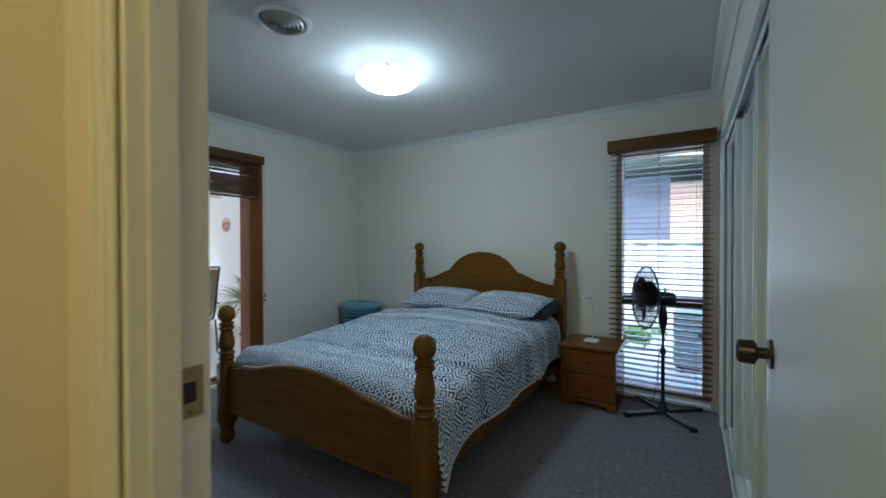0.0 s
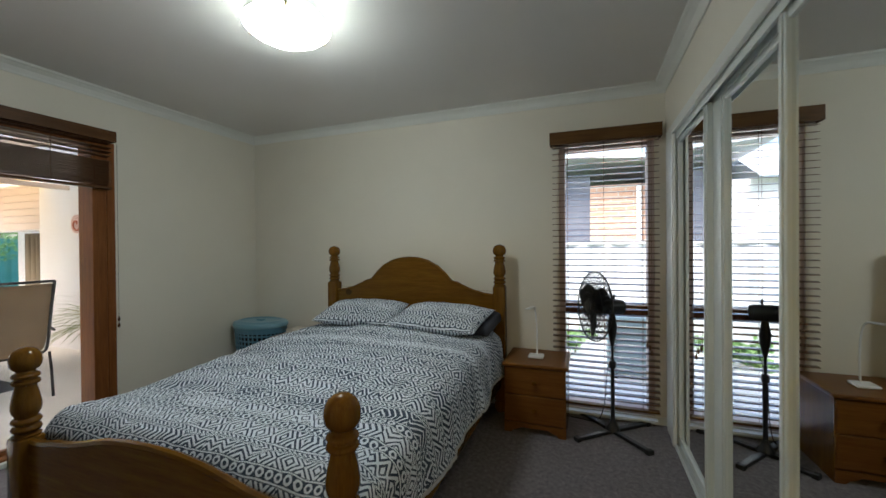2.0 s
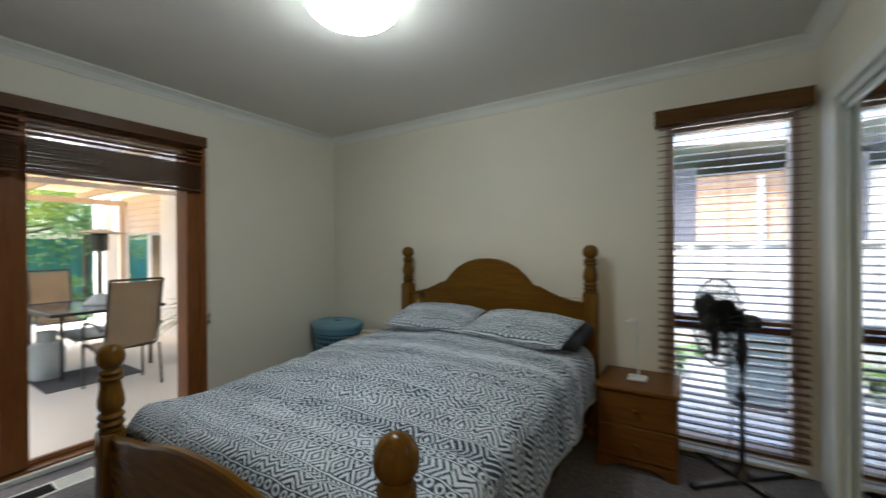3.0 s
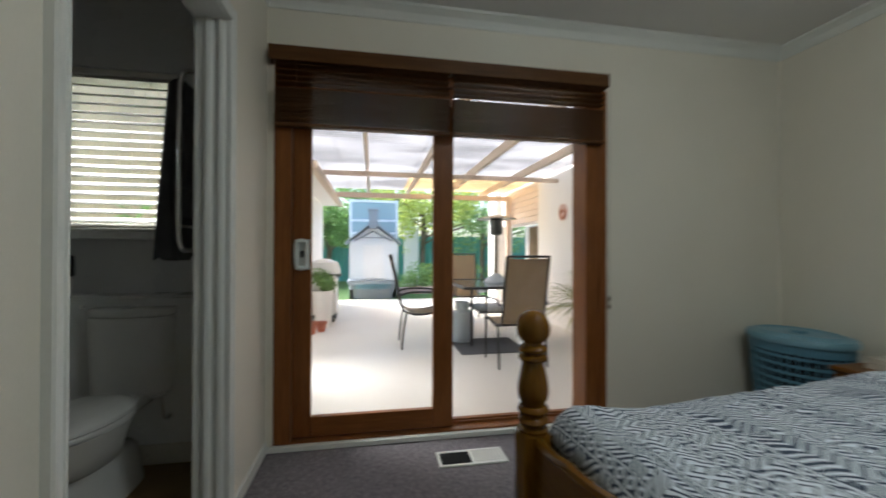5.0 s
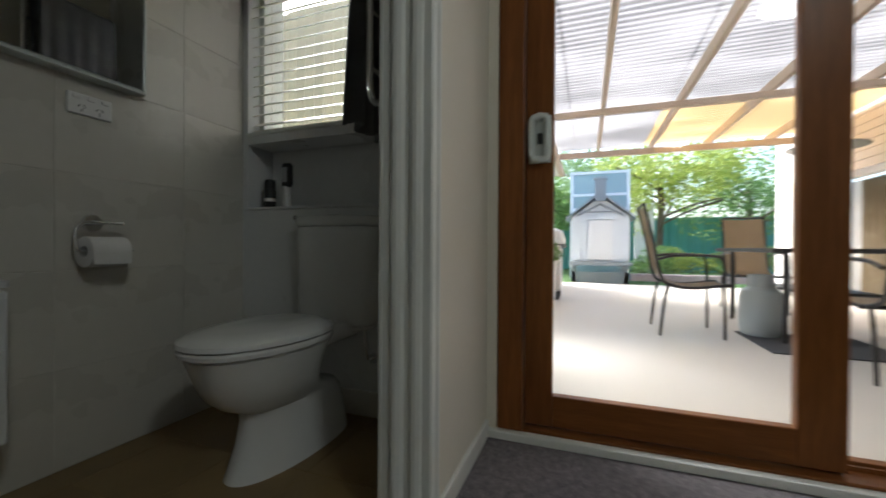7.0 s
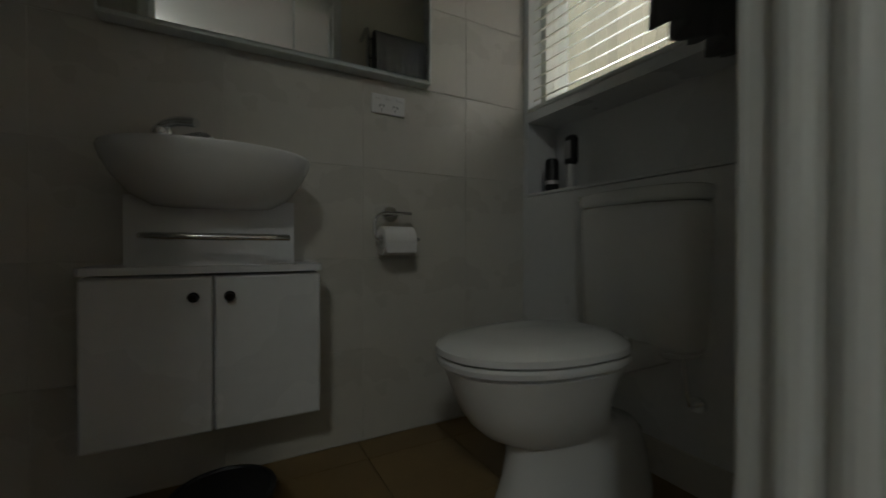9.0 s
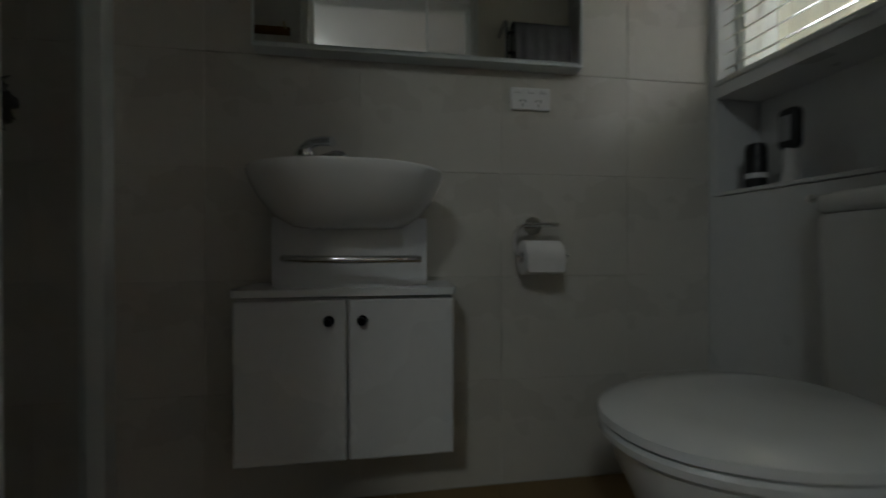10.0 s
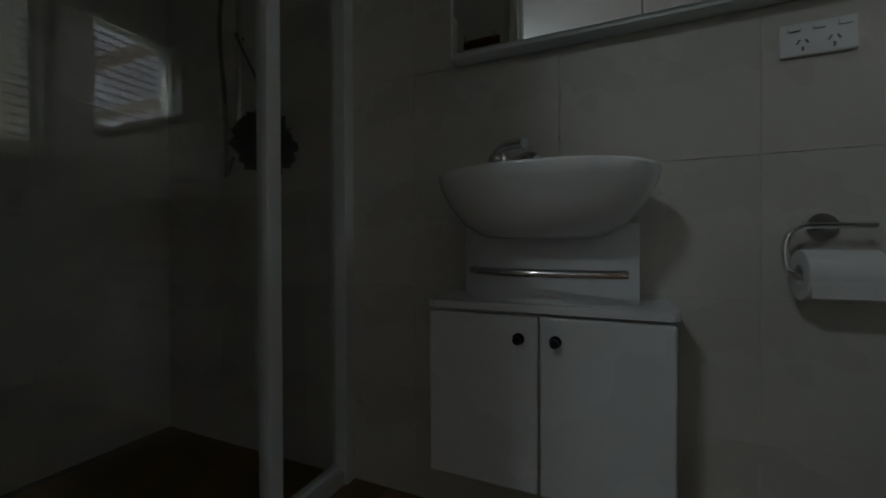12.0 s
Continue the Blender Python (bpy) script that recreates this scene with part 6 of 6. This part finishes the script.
# ---- outdoor dining set ----
def sling_chair():
    t = thing("patio_chair", "bronze framed patio chair with a beige sling seat", "chair", (0, 0, 0), "chairs round the patio table")
    # faces +x; the back leans towards -x
    for s in (-1, 1):
        y = 0.215 * s
        part("side_frame", tube(bmesh.new(), bend([(-0.33, y, 1.10), (-0.27, y, 0.85), (-0.20, y, 0.50), (-0.12, y, 0.42), (0.05, y, 0.40), (0.28, y, 0.43), (0.31, y, 0.41)]), 0.013, 8), CHAIRF, t, smooth=True)
        yo = 0.25 * s
        part("arm", tube(bmesh.new(), bend([(-0.235, yo, 0.63), (-0.1, yo, 0.665), (0.15, yo, 0.665), (0.23, yo, 0.63), (0.245, yo, 0.45), (0.25, yo, 0.0)]), 0.012, 8), CHAIRF, t, smooth=True)
        part("leg", tube(bmesh.new(), bend([(-0.15, yo, 0.42), (-0.18, yo, 0.25), (-0.205, yo, 0.0)]), 0.012, 8), CHAIRF, t, smooth=True)
    for p in ((-0.33, 1.10), (-0.05, 0.40), (0.30, 0.415)):
        part("cross_bar", cyl(bmesh.new(), (p[0], -0.25 if p[1] < 1 else -0.215, p[1]), (p[0], 0.25 if p[1] < 1 else 0.215, p[1]), 0.012, None, 10), CHAIRF, t, smooth=True)
    prof = bend([(-0.325, 0, 1.085), (-0.262, 0, 0.83), (-0.195, 0, 0.53), (-0.11, 0, 0.435), (0.05, 0, 0.41), (0.29, 0, 0.43)])
    for name, a, b in (("back_sling", 0, 14), ("seat_sling", 14, len(prof))):
        bm = bmesh.new()
        g = [[bm.verts.new((q.x, yy, q.z - 0.01 * (1 - (yy / 0.225) ** 2))) for yy in (-0.205, -0.11, 0, 0.11, 0.205)] for q in prof[a : b + 1]]
        for u, v in zip(g, g[1:]):
            for j in range(4):
                bm.faces.new((u[j], u[j + 1], v[j + 1], v[j]))
        bmesh.ops.solidify(bm, geom=bm.faces[:], thickness=0.004)
        part(name, bm, SLING, t, smooth=True)
    return t


first = sling_chair()
first.matrix_basis = pose(-5.18, 2.34, -0.01, 0, 0, 180)
copy_thing(first, pose(-6.15, 1.42, -0.01, 0, 0, 90))
copy_thing(first, pose(-7.75, 2.45, -0.01, 0, 0, 0))

table = thing("patio_table", "dark glass patio table with bronze legs", "table", (-6.45, 2.4, -0.01))
part("tabletop", boxed(-7.15, -5.8, 1.95, 2.95, 0.70, 0.712, 0.003), TABLEG, table)
bm = bmesh.new()
for a in ((-7.16, -5.79, 1.93, 1.955), (-7.16, -5.79, 2.945, 2.97), (-7.16, -7.13, 1.955, 2.945), (-5.82, -5.79, 1.955, 2.945)):
    box(bm, *a, 0.685, 0.72, 0.004)
part("table_frame", bm, CHAIRF, table)
for xx, yy in ((-7.05, 2.05), (-5.9, 2.05), (-7.05, 2.85), (-5.9, 2.85)):
    part("leg", cyl(bmesh.new(), (xx, yy, -0.01), (xx, yy, 0.69), 0.018, None, 12), CHAIRF, table, smooth=True)
part("lower_shelf", boxed(-6.9, -6.05, 2.2, 2.7, 0.36, 0.38, 0.004), CHAIRF, table)
tagged(part("outdoor_mat", boxed(-6.3, -5.55, 1.85, 2.65, -0.01, 0.0, 0.003), plain("dark_mat", (0.06, 0.06, 0.062), 0.9)), "dark flat mat on the paving by the table", "mat")
th = thing("table_heater", "small mushroom patio heater on the table", "patio heater", (-6.5, 2.55, 0.712))
part("base", lathe(bmesh.new(), [(0.16, 0.0), (0.16, 0.02), (0.10, 0.08), (0.035, 0.13)], (-6.5, 2.55, 0.712), 28), GASB, th, smooth=True)
part("pole", cyl(bmesh.new(), (-6.5, 2.55, 0.83), (-6.5, 2.55, 1.36), 0.03, None, 16), STEEL, th, smooth=True)
part("burner", lathe(bmesh.new(), [(0.05, 0.0), (0.085, 0.02), (0.09, 0.2), (0.07, 0.22)], (-6.5, 2.55, 1.36), 24), HEATM, th, smooth=True)
part("reflector", lathe(bmesh.new(), [(0.27, 0.0), (0.27, 0.006), (0.15, 0.035), (0.04, 0.06), (0.002, 0.065)], (-6.5, 2.55, 1.58), 36), STEEL, th, smooth=True)
gb = thing("gas_bottle", "grey gas bottle standing under the patio table", "gas bottle", (-6.2, 2.0, 0))
part("tank", lathe(bmesh.new(), [(0.12, -0.01), (0.14, 0.04), (0.15, 0.1), (0.15, 0.3), (0.13, 0.37), (0.07, 0.41), (0.04, 0.42)], (-6.2, 2.0, 0), 28), GASB, gb, smooth=True)
part("collar", lathe(bmesh.new(), [(0.09, 0.40), (0.09, 0.50), (0.085, 0.50), (0.085, 0.40)], (-6.2, 2.0, 0), 24), GASB, gb, smooth=True)
part("valve", cyl(bmesh.new(), (-6.2, 2.0, 0.42), (-6.2, 2.0, 0.48), 0.02, None, 12), BRASS, gb)


# ---- plants ----
def blades(c, n, length, mat, parent, spread=1.0, name="leaves", seed=1):
    r = random.Random(seed)
    bm = bmesh.new()
    for k in range(n):
        a, up, ln = r.uniform(0, 2 * math.pi), r.uniform(0.35, 1.3), length * r.uniform(0.6, 1.1)
        d = Vector((math.cos(a) * math.cos(up) * spread, math.sin(a) * math.cos(up) * spread, math.sin(up)))
        side = Vector((-math.sin(a), math.cos(a), 0))
        row = []
        for i in range(6):
            t = i / 5
            p = Vector(c) + d * ln * t - Vector((0, 0, 0.55 * ln * t * t))
            w = 0.016 * (1 - t) ** 0.6 + 0.001
            row.append((bm.verts.new(p - side * w), bm.verts.new(p + side * w)))
        for (p0, p1), (q0, q1) in zip(row, row[1:]):
            bm.faces.new((p0, p1, q1, q0))
    return part(name, bm, mat, parent)


def clump(c, radius, n, size, mat, parent, name="crown", seed=1, lobes=9, flat=0.8):
    """Many small leaves gathered in uneven clusters."""
    r = random.Random(seed)
    bm = bmesh.new()
    cs = [(Vector(c) + Vector((r.uniform(-1, 1), r.uniform(-1, 1), r.uniform(-0.8, 0.8) * flat)) * radius[0] * 0.62, r.uniform(0.3, 0.6)) for _ in range(lobes)]
    for k in range(n):
        o, q = r.choice(cs)
        d = Vector((r.gauss(0, 1), r.gauss(0, 1), r.gauss(0, 1))).normalized()
        rad = q * r.uniform(0.55, 1.05)
        p = o + Vector((d.x * radius[0] * rad, d.y * radius[1] * rad, d.z * radius[2] * rad))
        e = Vector((r.gauss(0, 1), r.gauss(0, 1), r.gauss(0, 0.5))).normalized()
        f = e.cross(Vector((r.gauss(0, 1), r.gauss(0, 1), r.gauss(0, 1))).normalized())
        s = size * r.uniform(0.6, 1.3)
        bm.faces.new([bm.verts.new(p + v) for v in (e * s, f * s * 0.45, -e * s * 0.9, -f * s * 0.45)])
    return part(name, bm, mat, parent)


def tree(x, y, h, radius, mat, seed, label):
    t = thing("tree", label, "tree", (x, y, -0.09))
    bm = bmesh.new()
    r = random.Random(seed)
    tube(bm, bend([(x, y, -0.1), (x + 0.05, y, h * 0.3), (x - 0.05, y + 0.05, h * 0.6), (x, y, h * 0.85)]), 0.09, 10)
    for k in range(7):
        a, z = 2 * math.pi * k / 7, h * (0.35 + 0.06 * k)
        tube(bm, bend([(x, y, z), (x + 0.4 * radius * math.cos(a), y + 0.4 * radius * math.sin(a), z + 0.35), (x + 0.85 * radius * math.cos(a), y + 0.85 * radius * math.sin(a), z + 0.6)]), 0.03, 6)
    part("trunk", bm, BARK, t, smooth=True)
    clump((x, y, h * 0.78), (radius, radius, radius * 0.75), 5200, 0.085, mat, t, "crown", seed, 16)
    return t


clump(VINE, (0.45, 0.4, 0.5), 900, 0.05, LEAF, vine, "foliage", 91, 8)
tree(-15.0, 2.6, 3.3, 1.9, LEAFY, 3, "yellow-green garden tree beyond the patio")
tree(-16.5, 5.2, 3.2, 2.0, LEAF, 5, "leafy green garden tree beyond the patio")
tree(-16.5, -2.2, 3.6, 2.0, LEAF, 8, "leafy green garden tree beyond the patio")
tree(-15.2, -0.6, 2.6, 1.2, LEAF, 11, "leafy green garden tree beyond the patio")
tree(-18.5, 1.2, 4.0, 2.2, LEAF, 21, "leafy green garden tree beyond the patio")
for k, (x, y, s) in enumerate(((-13.4, 2.2, 0.55), (-13.6, 3.1, 0.6), (-13.3, 3.9, 0.55), (-13.5, 4.8, 0.65), (-13.0, -0.6, 0.5), (-14.2, 1.2, 0.5))):
    sh = thing("shrub", "low green shrub in the garden bed", "shrub", (x, y, -0.05), "shrubs in the garden bed")
    clump((x, y, 0.38), (s, s, s * 0.7), 1500, 0.05, LEAFY if k % 3 == 1 else LEAF, sh, "foliage", 30 + k, 8)
    part("stems", tube(tube(bmesh.new(), [(x, y, -0.06), (x + 0.1, y, 0.3)], 0.015, 6), [(x, y, -0.06), (x - 0.12, y + 0.05, 0.32)], 0.012, 6), BARK, sh)
built("garden_bed", boxed(-14.6, -12.6, 1.9, 5.6, -0.09, -0.04), SOIL, "dark soil garden bed", "garden bed")
built("garden_edge", boxed(-12.62, -12.4, 1.6, 5.6, -0.09, 0.10, 0.02), surf("pink_stone_edging", (0.42, 0.32, 0.30), (0.5, 0.4, 0.37), 4, 0.8, 50, 0.3, 0.003), "low pinkish stone garden edging", "edging")
gf = thing("green_fence", "dark green ribbed steel fence behind the garden", "fence", (-17.5, 2, -0.09))
for k in range(9):
    y0 = -6.5 + 1.9 * k
    bm = bmesh.new()
    n = 24
    rows = [[bm.verts.new((-17.5 + (0.02 if (j // 2) % 2 else -0.02), y0 + 1.9 * j / n, z)) for j in range(n + 1)] for z in (-0.09, 1.75)]
    for j in range(n):
        bm.faces.new((rows[0][j], rows[0][j + 1], rows[1][j + 1], rows[1][j]))
    part("panel", bm, GREENF, gf)
    part("post", boxed(-17.56, -17.44, y0 - 0.03, y0 + 0.03, -0.09, 1.8), GREENF, gf)
built("wall_garden", boxed(-15.0, -14.9, 1.95, 2.45, -0.09, 2.0, 0.01), RENDER, "short white rendered wall in the garden", "wall")
tank = thing("garden_shed", "blue-green slatted garden structure behind the cubby", "shed", (-12.6, 0.9, -0.09))
part("wall", boxed(-13.1, -12.3, 0.28, 1.52, -0.09, 2.5), surf("blue_green_panel", (0.24, 0.36, 0.41), (0.3, 0.42, 0.47), 2, 0.5, 40, 0.1, 0.001), tank)
for yy in (0.25, 1.5):
    part("post", boxed(-12.32, -12.26, yy, yy + 0.07, -0.09, 2.55), CUBBY, tank)
for zz in (0.9, 1.6, 1.95, 2.48):
    part("batten", boxed(-12.3, -12.27, 0.32, 1.5, zz, zz + 0.06), CUBBY, tank)

# cubby house
cb = thing("cubby_house", "pale blue-grey timber cubby house on the lawn", "cubby house", (-11.3, 0.88, -0.05))
Y0, Y1, XF = 0.33, 1.45, -11.05
out = [(Y0, 0.42), (Y1, 0.42), (Y1, 1.36), ((Y0 + Y1) / 2, 1.78), (Y0, 1.36)]
part("body", prism(bmesh.new(), out, 0, -11.9, XF), CUBBY, cb)
for k in range(9):
    z = 0.43 + 0.105 * k
    for a, b in ((Y0, 0.63), (1.15, Y1)):
        part("board", boxed(XF, XF + 0.018, a, b, z, z + 0.098, 0.004), CUBBY, cb)
part("door", boxed(XF + 0.002, XF + 0.03, 0.65, 1.13, 0.46, 1.28, 0.006), surf("white_cubby_paint", (0.72, 0.74, 0.76), (0.78, 0.8, 0.82), 3, 0.5, 40, 0.1, 0.001), cb)
part("door_head", boxed(XF + 0.002, XF + 0.04, 0.62, 1.16, 1.30, 1.37, 0.004), CUBBY, cb)
for s in (0, 1):
    a, b = ((Y0 - 0.12, 1.30), ((Y0 + Y1) / 2, 1.84)) if s == 0 else (((Y0 + Y1) / 2, 1.84), (Y1 + 0.12, 1.30))
    out = [a, b, (b[0], b[1] + 0.05), (a[0], a[1] + 0.05)]
    part("roof_slope", prism(bmesh.new(), out, 0, -12.0, XF + 0.12), CUBROOF, cb)
chimney = part("chimney", boxed(XF + 0.02, XF + 0.14, 0.785, 0.995, 1.68, 2.12, 0.008), CUBROOF, cb)
part("chimney_cap", boxed(XF, XF + 0.16, 0.755, 1.025, 2.12, 2.17, 0.008), CUBROOF, chimney)
for s in (-1, 1):
    ym, ye = (Y0 + Y1) / 2, (Y0 + Y1) / 2 + s * 0.44
    part("gable_trim", prism(bmesh.new(), [(ym, 1.60), (ye, 1.37), (ye, 1.41), (ym, 1.645)], 0, XF, XF + 0.035), CUBROOF, cb)
part("gable_rail", boxed(XF, XF + 0.03, 0.62, 1.16, 1.45, 1.475, 0.003), CUBROOF, cb)
for yy in (Y0, Y1 - 0.09):
    for xx in (-11.9, XF - 0.09):
        part("stump", boxed(xx, xx + 0.09, yy, yy + 0.09, -0.06, 0.42), CUBROOF, cb)
part("deck", boxed(-11.9, XF + 0.1, Y0 - 0.05, Y1 + 0.05, 0.34, 0.42, 0.005), CUBROOF, cb)
part("lattice", boxed(XF - 0.02, XF, Y0, Y1, -0.06, 0.2), CUBROOF, cb)

# spiky plant in a low bed by the white wall, and pots by the garage
sp = thing("spider_plant", "striped strap-leaf plant by the white wall", "plant", (-5.62, 3.43, 0))
part("soil_mound", lathe(bmesh.new(), [(0.16, -0.01), (0.15, 0.02), (0.11, 0.05), (0.05, 0.075), (0.002, 0.08)], (-5.62, 3.43, 0), 24), SOIL, sp, smooth=True)
part("stem", tube(bmesh.new(), bend([(-5.62, 3.43, 0.05), (-5.60, 3.44, 0.25), (-5.62, 3.43, 0.46)]), 0.035, 10), BARK, sp, smooth=True)
blades((-5.62, 3.43, 0.43), 190, 1.15, BLADE, sp, 1.0, "leaves", 7)
bbq = thing("barbecue", "covered barbecue trolley by the garage wall", "barbecue", (-8.0, 0.12, 0))
part("cart", boxed(-8.25, -7.8, -0.12, 0.30, 0.12, 0.75, 0.02), RENDER, bbq)
part("hood", lathe(bmesh.new(), [(0.26, 0.75), (0.27, 0.82), (0.22, 0.95), (0.1, 1.0), (0.002, 1.01)], (-8.03, 0.09, 0), 28), WHITEP, bbq, smooth=True)
part("grill_band", lathe(bmesh.new(), [(0.24, 0.70), (0.28, 0.72), (0.28, 0.76), (0.24, 0.77)], (-8.03, 0.09, 0), 28), BLACK, bbq, smooth=True)
for xx, yy in ((-8.2, -0.08), (-7.85, -0.08), (-8.2, 0.26), (-7.85, 0.26)):
    part("wheel", cyl(bmesh.new(), (xx, yy - 0.02, 0.05), (xx, yy + 0.02, 0.05), 0.06, None, 16), BLACK, bbq)
pp = thing("planter", "leafy plant in a tall white planter by the garage", "planter", (-7.45, 0.14, 0))
part("pot", lathe(bmesh.new(), [(0.10, -0.01), (0.14, 0.5), (0.155, 0.5), (0.155, 0.54), (0.13, 0.54), (0.12, 0.5)], (-7.45, 0.14, 0), 24), RENDER, pp, smooth=True)
part("soil", lathe(bmesh.new(), [(0.125, 0.5), (0.06, 0.515), (0.002, 0.52)], (-7.45, 0.14, 0), 20), SOIL, pp)
clump((-7.45, 0.14, 0.7), (0.24, 0.24, 0.24), 420, 0.045, LEAF, pp, "foliage", 60, 6)

for x, y, h in ((-7.12, 0.16, 0.13), (-6.95, 0.05, 0.16)):
    pot = thing("flower_pot", "small empty terracotta pot beside the planter", "flower pot", (x, y, 0), "pots by the planter")
    part("pot_body", lathe(bmesh.new(), [(0.05, -0.01), (0.075, h - 0.03), (0.085, h - 0.03), (0.085, h), (0.07, h), (0.045, 0.01)], (x, y, 0), 20), TERRA, pot, smooth=True)
    part("soil", lathe(bmesh.new(), [(0.07, h - 0.02), (0.001, h - 0.015)], (x, y, 0), 16), SOIL, pot)

# ---- beyond the tall window ----
cf = thing("cream_fence", "cream ribbed steel fence along the side path", "fence", (0, 6.15, -0.05))
for k in range(8):
    x0 = -7.6 + 1.9 * k
    bm = bmesh.new()
    n = 24
    rows = [[bm.verts.new((x0 + 1.9 * j / n, 6.15 + (0.018 if (j // 2) % 2 else -0.018), z)) for j in range(n + 1)] for z in (-0.05, 1.40)]
    for j in range(n):
        bm.faces.new((rows[0][j], rows[0][j + 1], rows[1][j + 1], rows[1][j]))
    part("panel", bm, CREAMF, cf)
part("cap_rail", boxed(-7.6, 7.6, 6.12, 6.18, 1.39, 1.43), CREAMF, cf)
nh = thing("neighbour_house", "orange brick neighbouring house with a pale grey roof", "house", (1.5, 9, 0), kind="structure")
part("wall", boxed(-0.17, 6.0, 8.0, 12.0, -0.09, 2.45), BRICK, nh)
part("window", boxed(-1.0, -0.17, 8.05, 8.2, -0.09, 2.62), SHADE, nh)
part("wall", boxed(-7.0, -1.0, 8.6, 12.0, -0.09, 2.5), RENDER, nh)
bm = bmesh.new()
prism(bm, [(-1.6, 2.95), (6.2, 2.38), (6.2, 2.46), (-1.6, 3.03)], 1, 7.45, 12.2)
part("roof", bm, ROOFM, nh)
part("roof", prism(bmesh.new(), [(8.3, 2.5), (12.3, 2.5), (10.3, 3.4)], 0, -7.2, -1.65), ROOFM, nh)
part("downpipe", cyl(bmesh.new(), (0.62, 7.93, -0.05), (0.62, 7.93, 2.4), 0.04, None, 12), RENDER, nh)
ac = thing("air_conditioner", "grey-green air conditioner unit on the side path", "air conditioner", (0.2, 5.0, -0.03))
part("case", boxed(-0.02, 0.55, 4.9, 5.25, 0.02, 0.62, 0.02), ACM, ac)
for k in range(8):
    part("grille_bar", boxed(0.0, 0.53, 4.892, 4.9, 0.08 + 0.06 * k, 0.1 + 0.06 * k), ACM, ac)
for xx in (0.02, 0.45):
    part("foot", boxed(xx, xx + 0.06, 4.9, 5.25, -0.03, 0.02), RUBBER, ac)
for k, (x, y) in enumerate(((-0.38, 5.7), (-0.75, 5.8), (-1.15, 5.7))):
    sh = thing("shrub", "small shrub beside the path", "shrub", (x, y, -0.03), "shrubs beside the path")
    clump((x, y, 0.12), (0.26, 0.22, 0.16), 400, 0.05, LEAF, sh, "foliage", 80 + k, 6)
    part("stems", tube(bmesh.new(), [(x, y, -0.03), (x + 0.04, y, 0.15)], 0.012, 6), BARK, sh)

# ================= tile pieces =================
GAP = 0.002


def tile_run(parent, axis, plane, u0, u1, z0, z1, uw, zh, ustart, zstart, into):
    """Separate bevelled tiles proud of the grout; alike tiles share a mesh."""
    kept = {}
    iu0, iu1 = math.floor((u0 - ustart) / uw), math.ceil((u1 - ustart) / uw)
    iz0, iz1 = math.floor((z0 - zstart) / zh), math.ceil((z1 - zstart) / zh)
    for a in range(iu0, iu1):
        for b in range(iz0, iz1):
            ua, ub = max(u0, ustart + a * uw), min(u1, ustart + (a + 1) * uw)
            za, zb = max(z0, zstart + b * zh), min(z1, zstart + (b + 1) * zh)
            w, h = round(ub - ua - GAP, 4), round(zb - za - GAP, 4)
            if w < 0.01 or h < 0.01:
                continue
            if (w, h) not in kept:
                if axis == 1:
                    bm = boxed(-w / 2, w / 2, 0, 0.0025, -h / 2, h / 2, 0.0008, 1)
                elif axis == 0:
                    bm = boxed(0, 0.0025, -w / 2, w / 2, -h / 2, h / 2, 0.0008, 1)
                else:
                    bm = boxed(-w / 2, w / 2, -h / 2, h / 2, 0, 0.006, 0.0008, 1)
                me = bpy.data.meshes.new("tile")
                bm.to_mesh(me)
                bm.free()
                me.materials.append(FTILE if axis == 2 else TILE)
                kept[(w, h)] = me
            o = new("tile", kept[(w, h)])
            o.parent = parent
            c = ((ua + ub) / 2, (za + zb) / 2)
            o.location = (c[0], plane, c[1]) if axis == 1 else (plane, c[0], c[1]) if axis == 0 else (c[0], c[1], plane)
            o.rotation_euler = (random.uniform(-0.0008, 0.0008), random.uniform(-0.0006, 0.0006), 0)


tile_run(bath_wall, 1, BY - 0.0025, BX, -0.962, 0.0, CEILING, 0.418, 0.3135, -2.957, 0.007, 1)
tile_run(shower_wall, 0, -0.9645, BY, YB - 0.012, 0.0, CEILING, 0.418, 0.3135, -0.923, 0.007, 1)
tile_run(bath_floor, 2, -0.006, BX, -0.962, BY, YB - 0.004, 0.305, 0.305, -3.55, -0.80, 1)
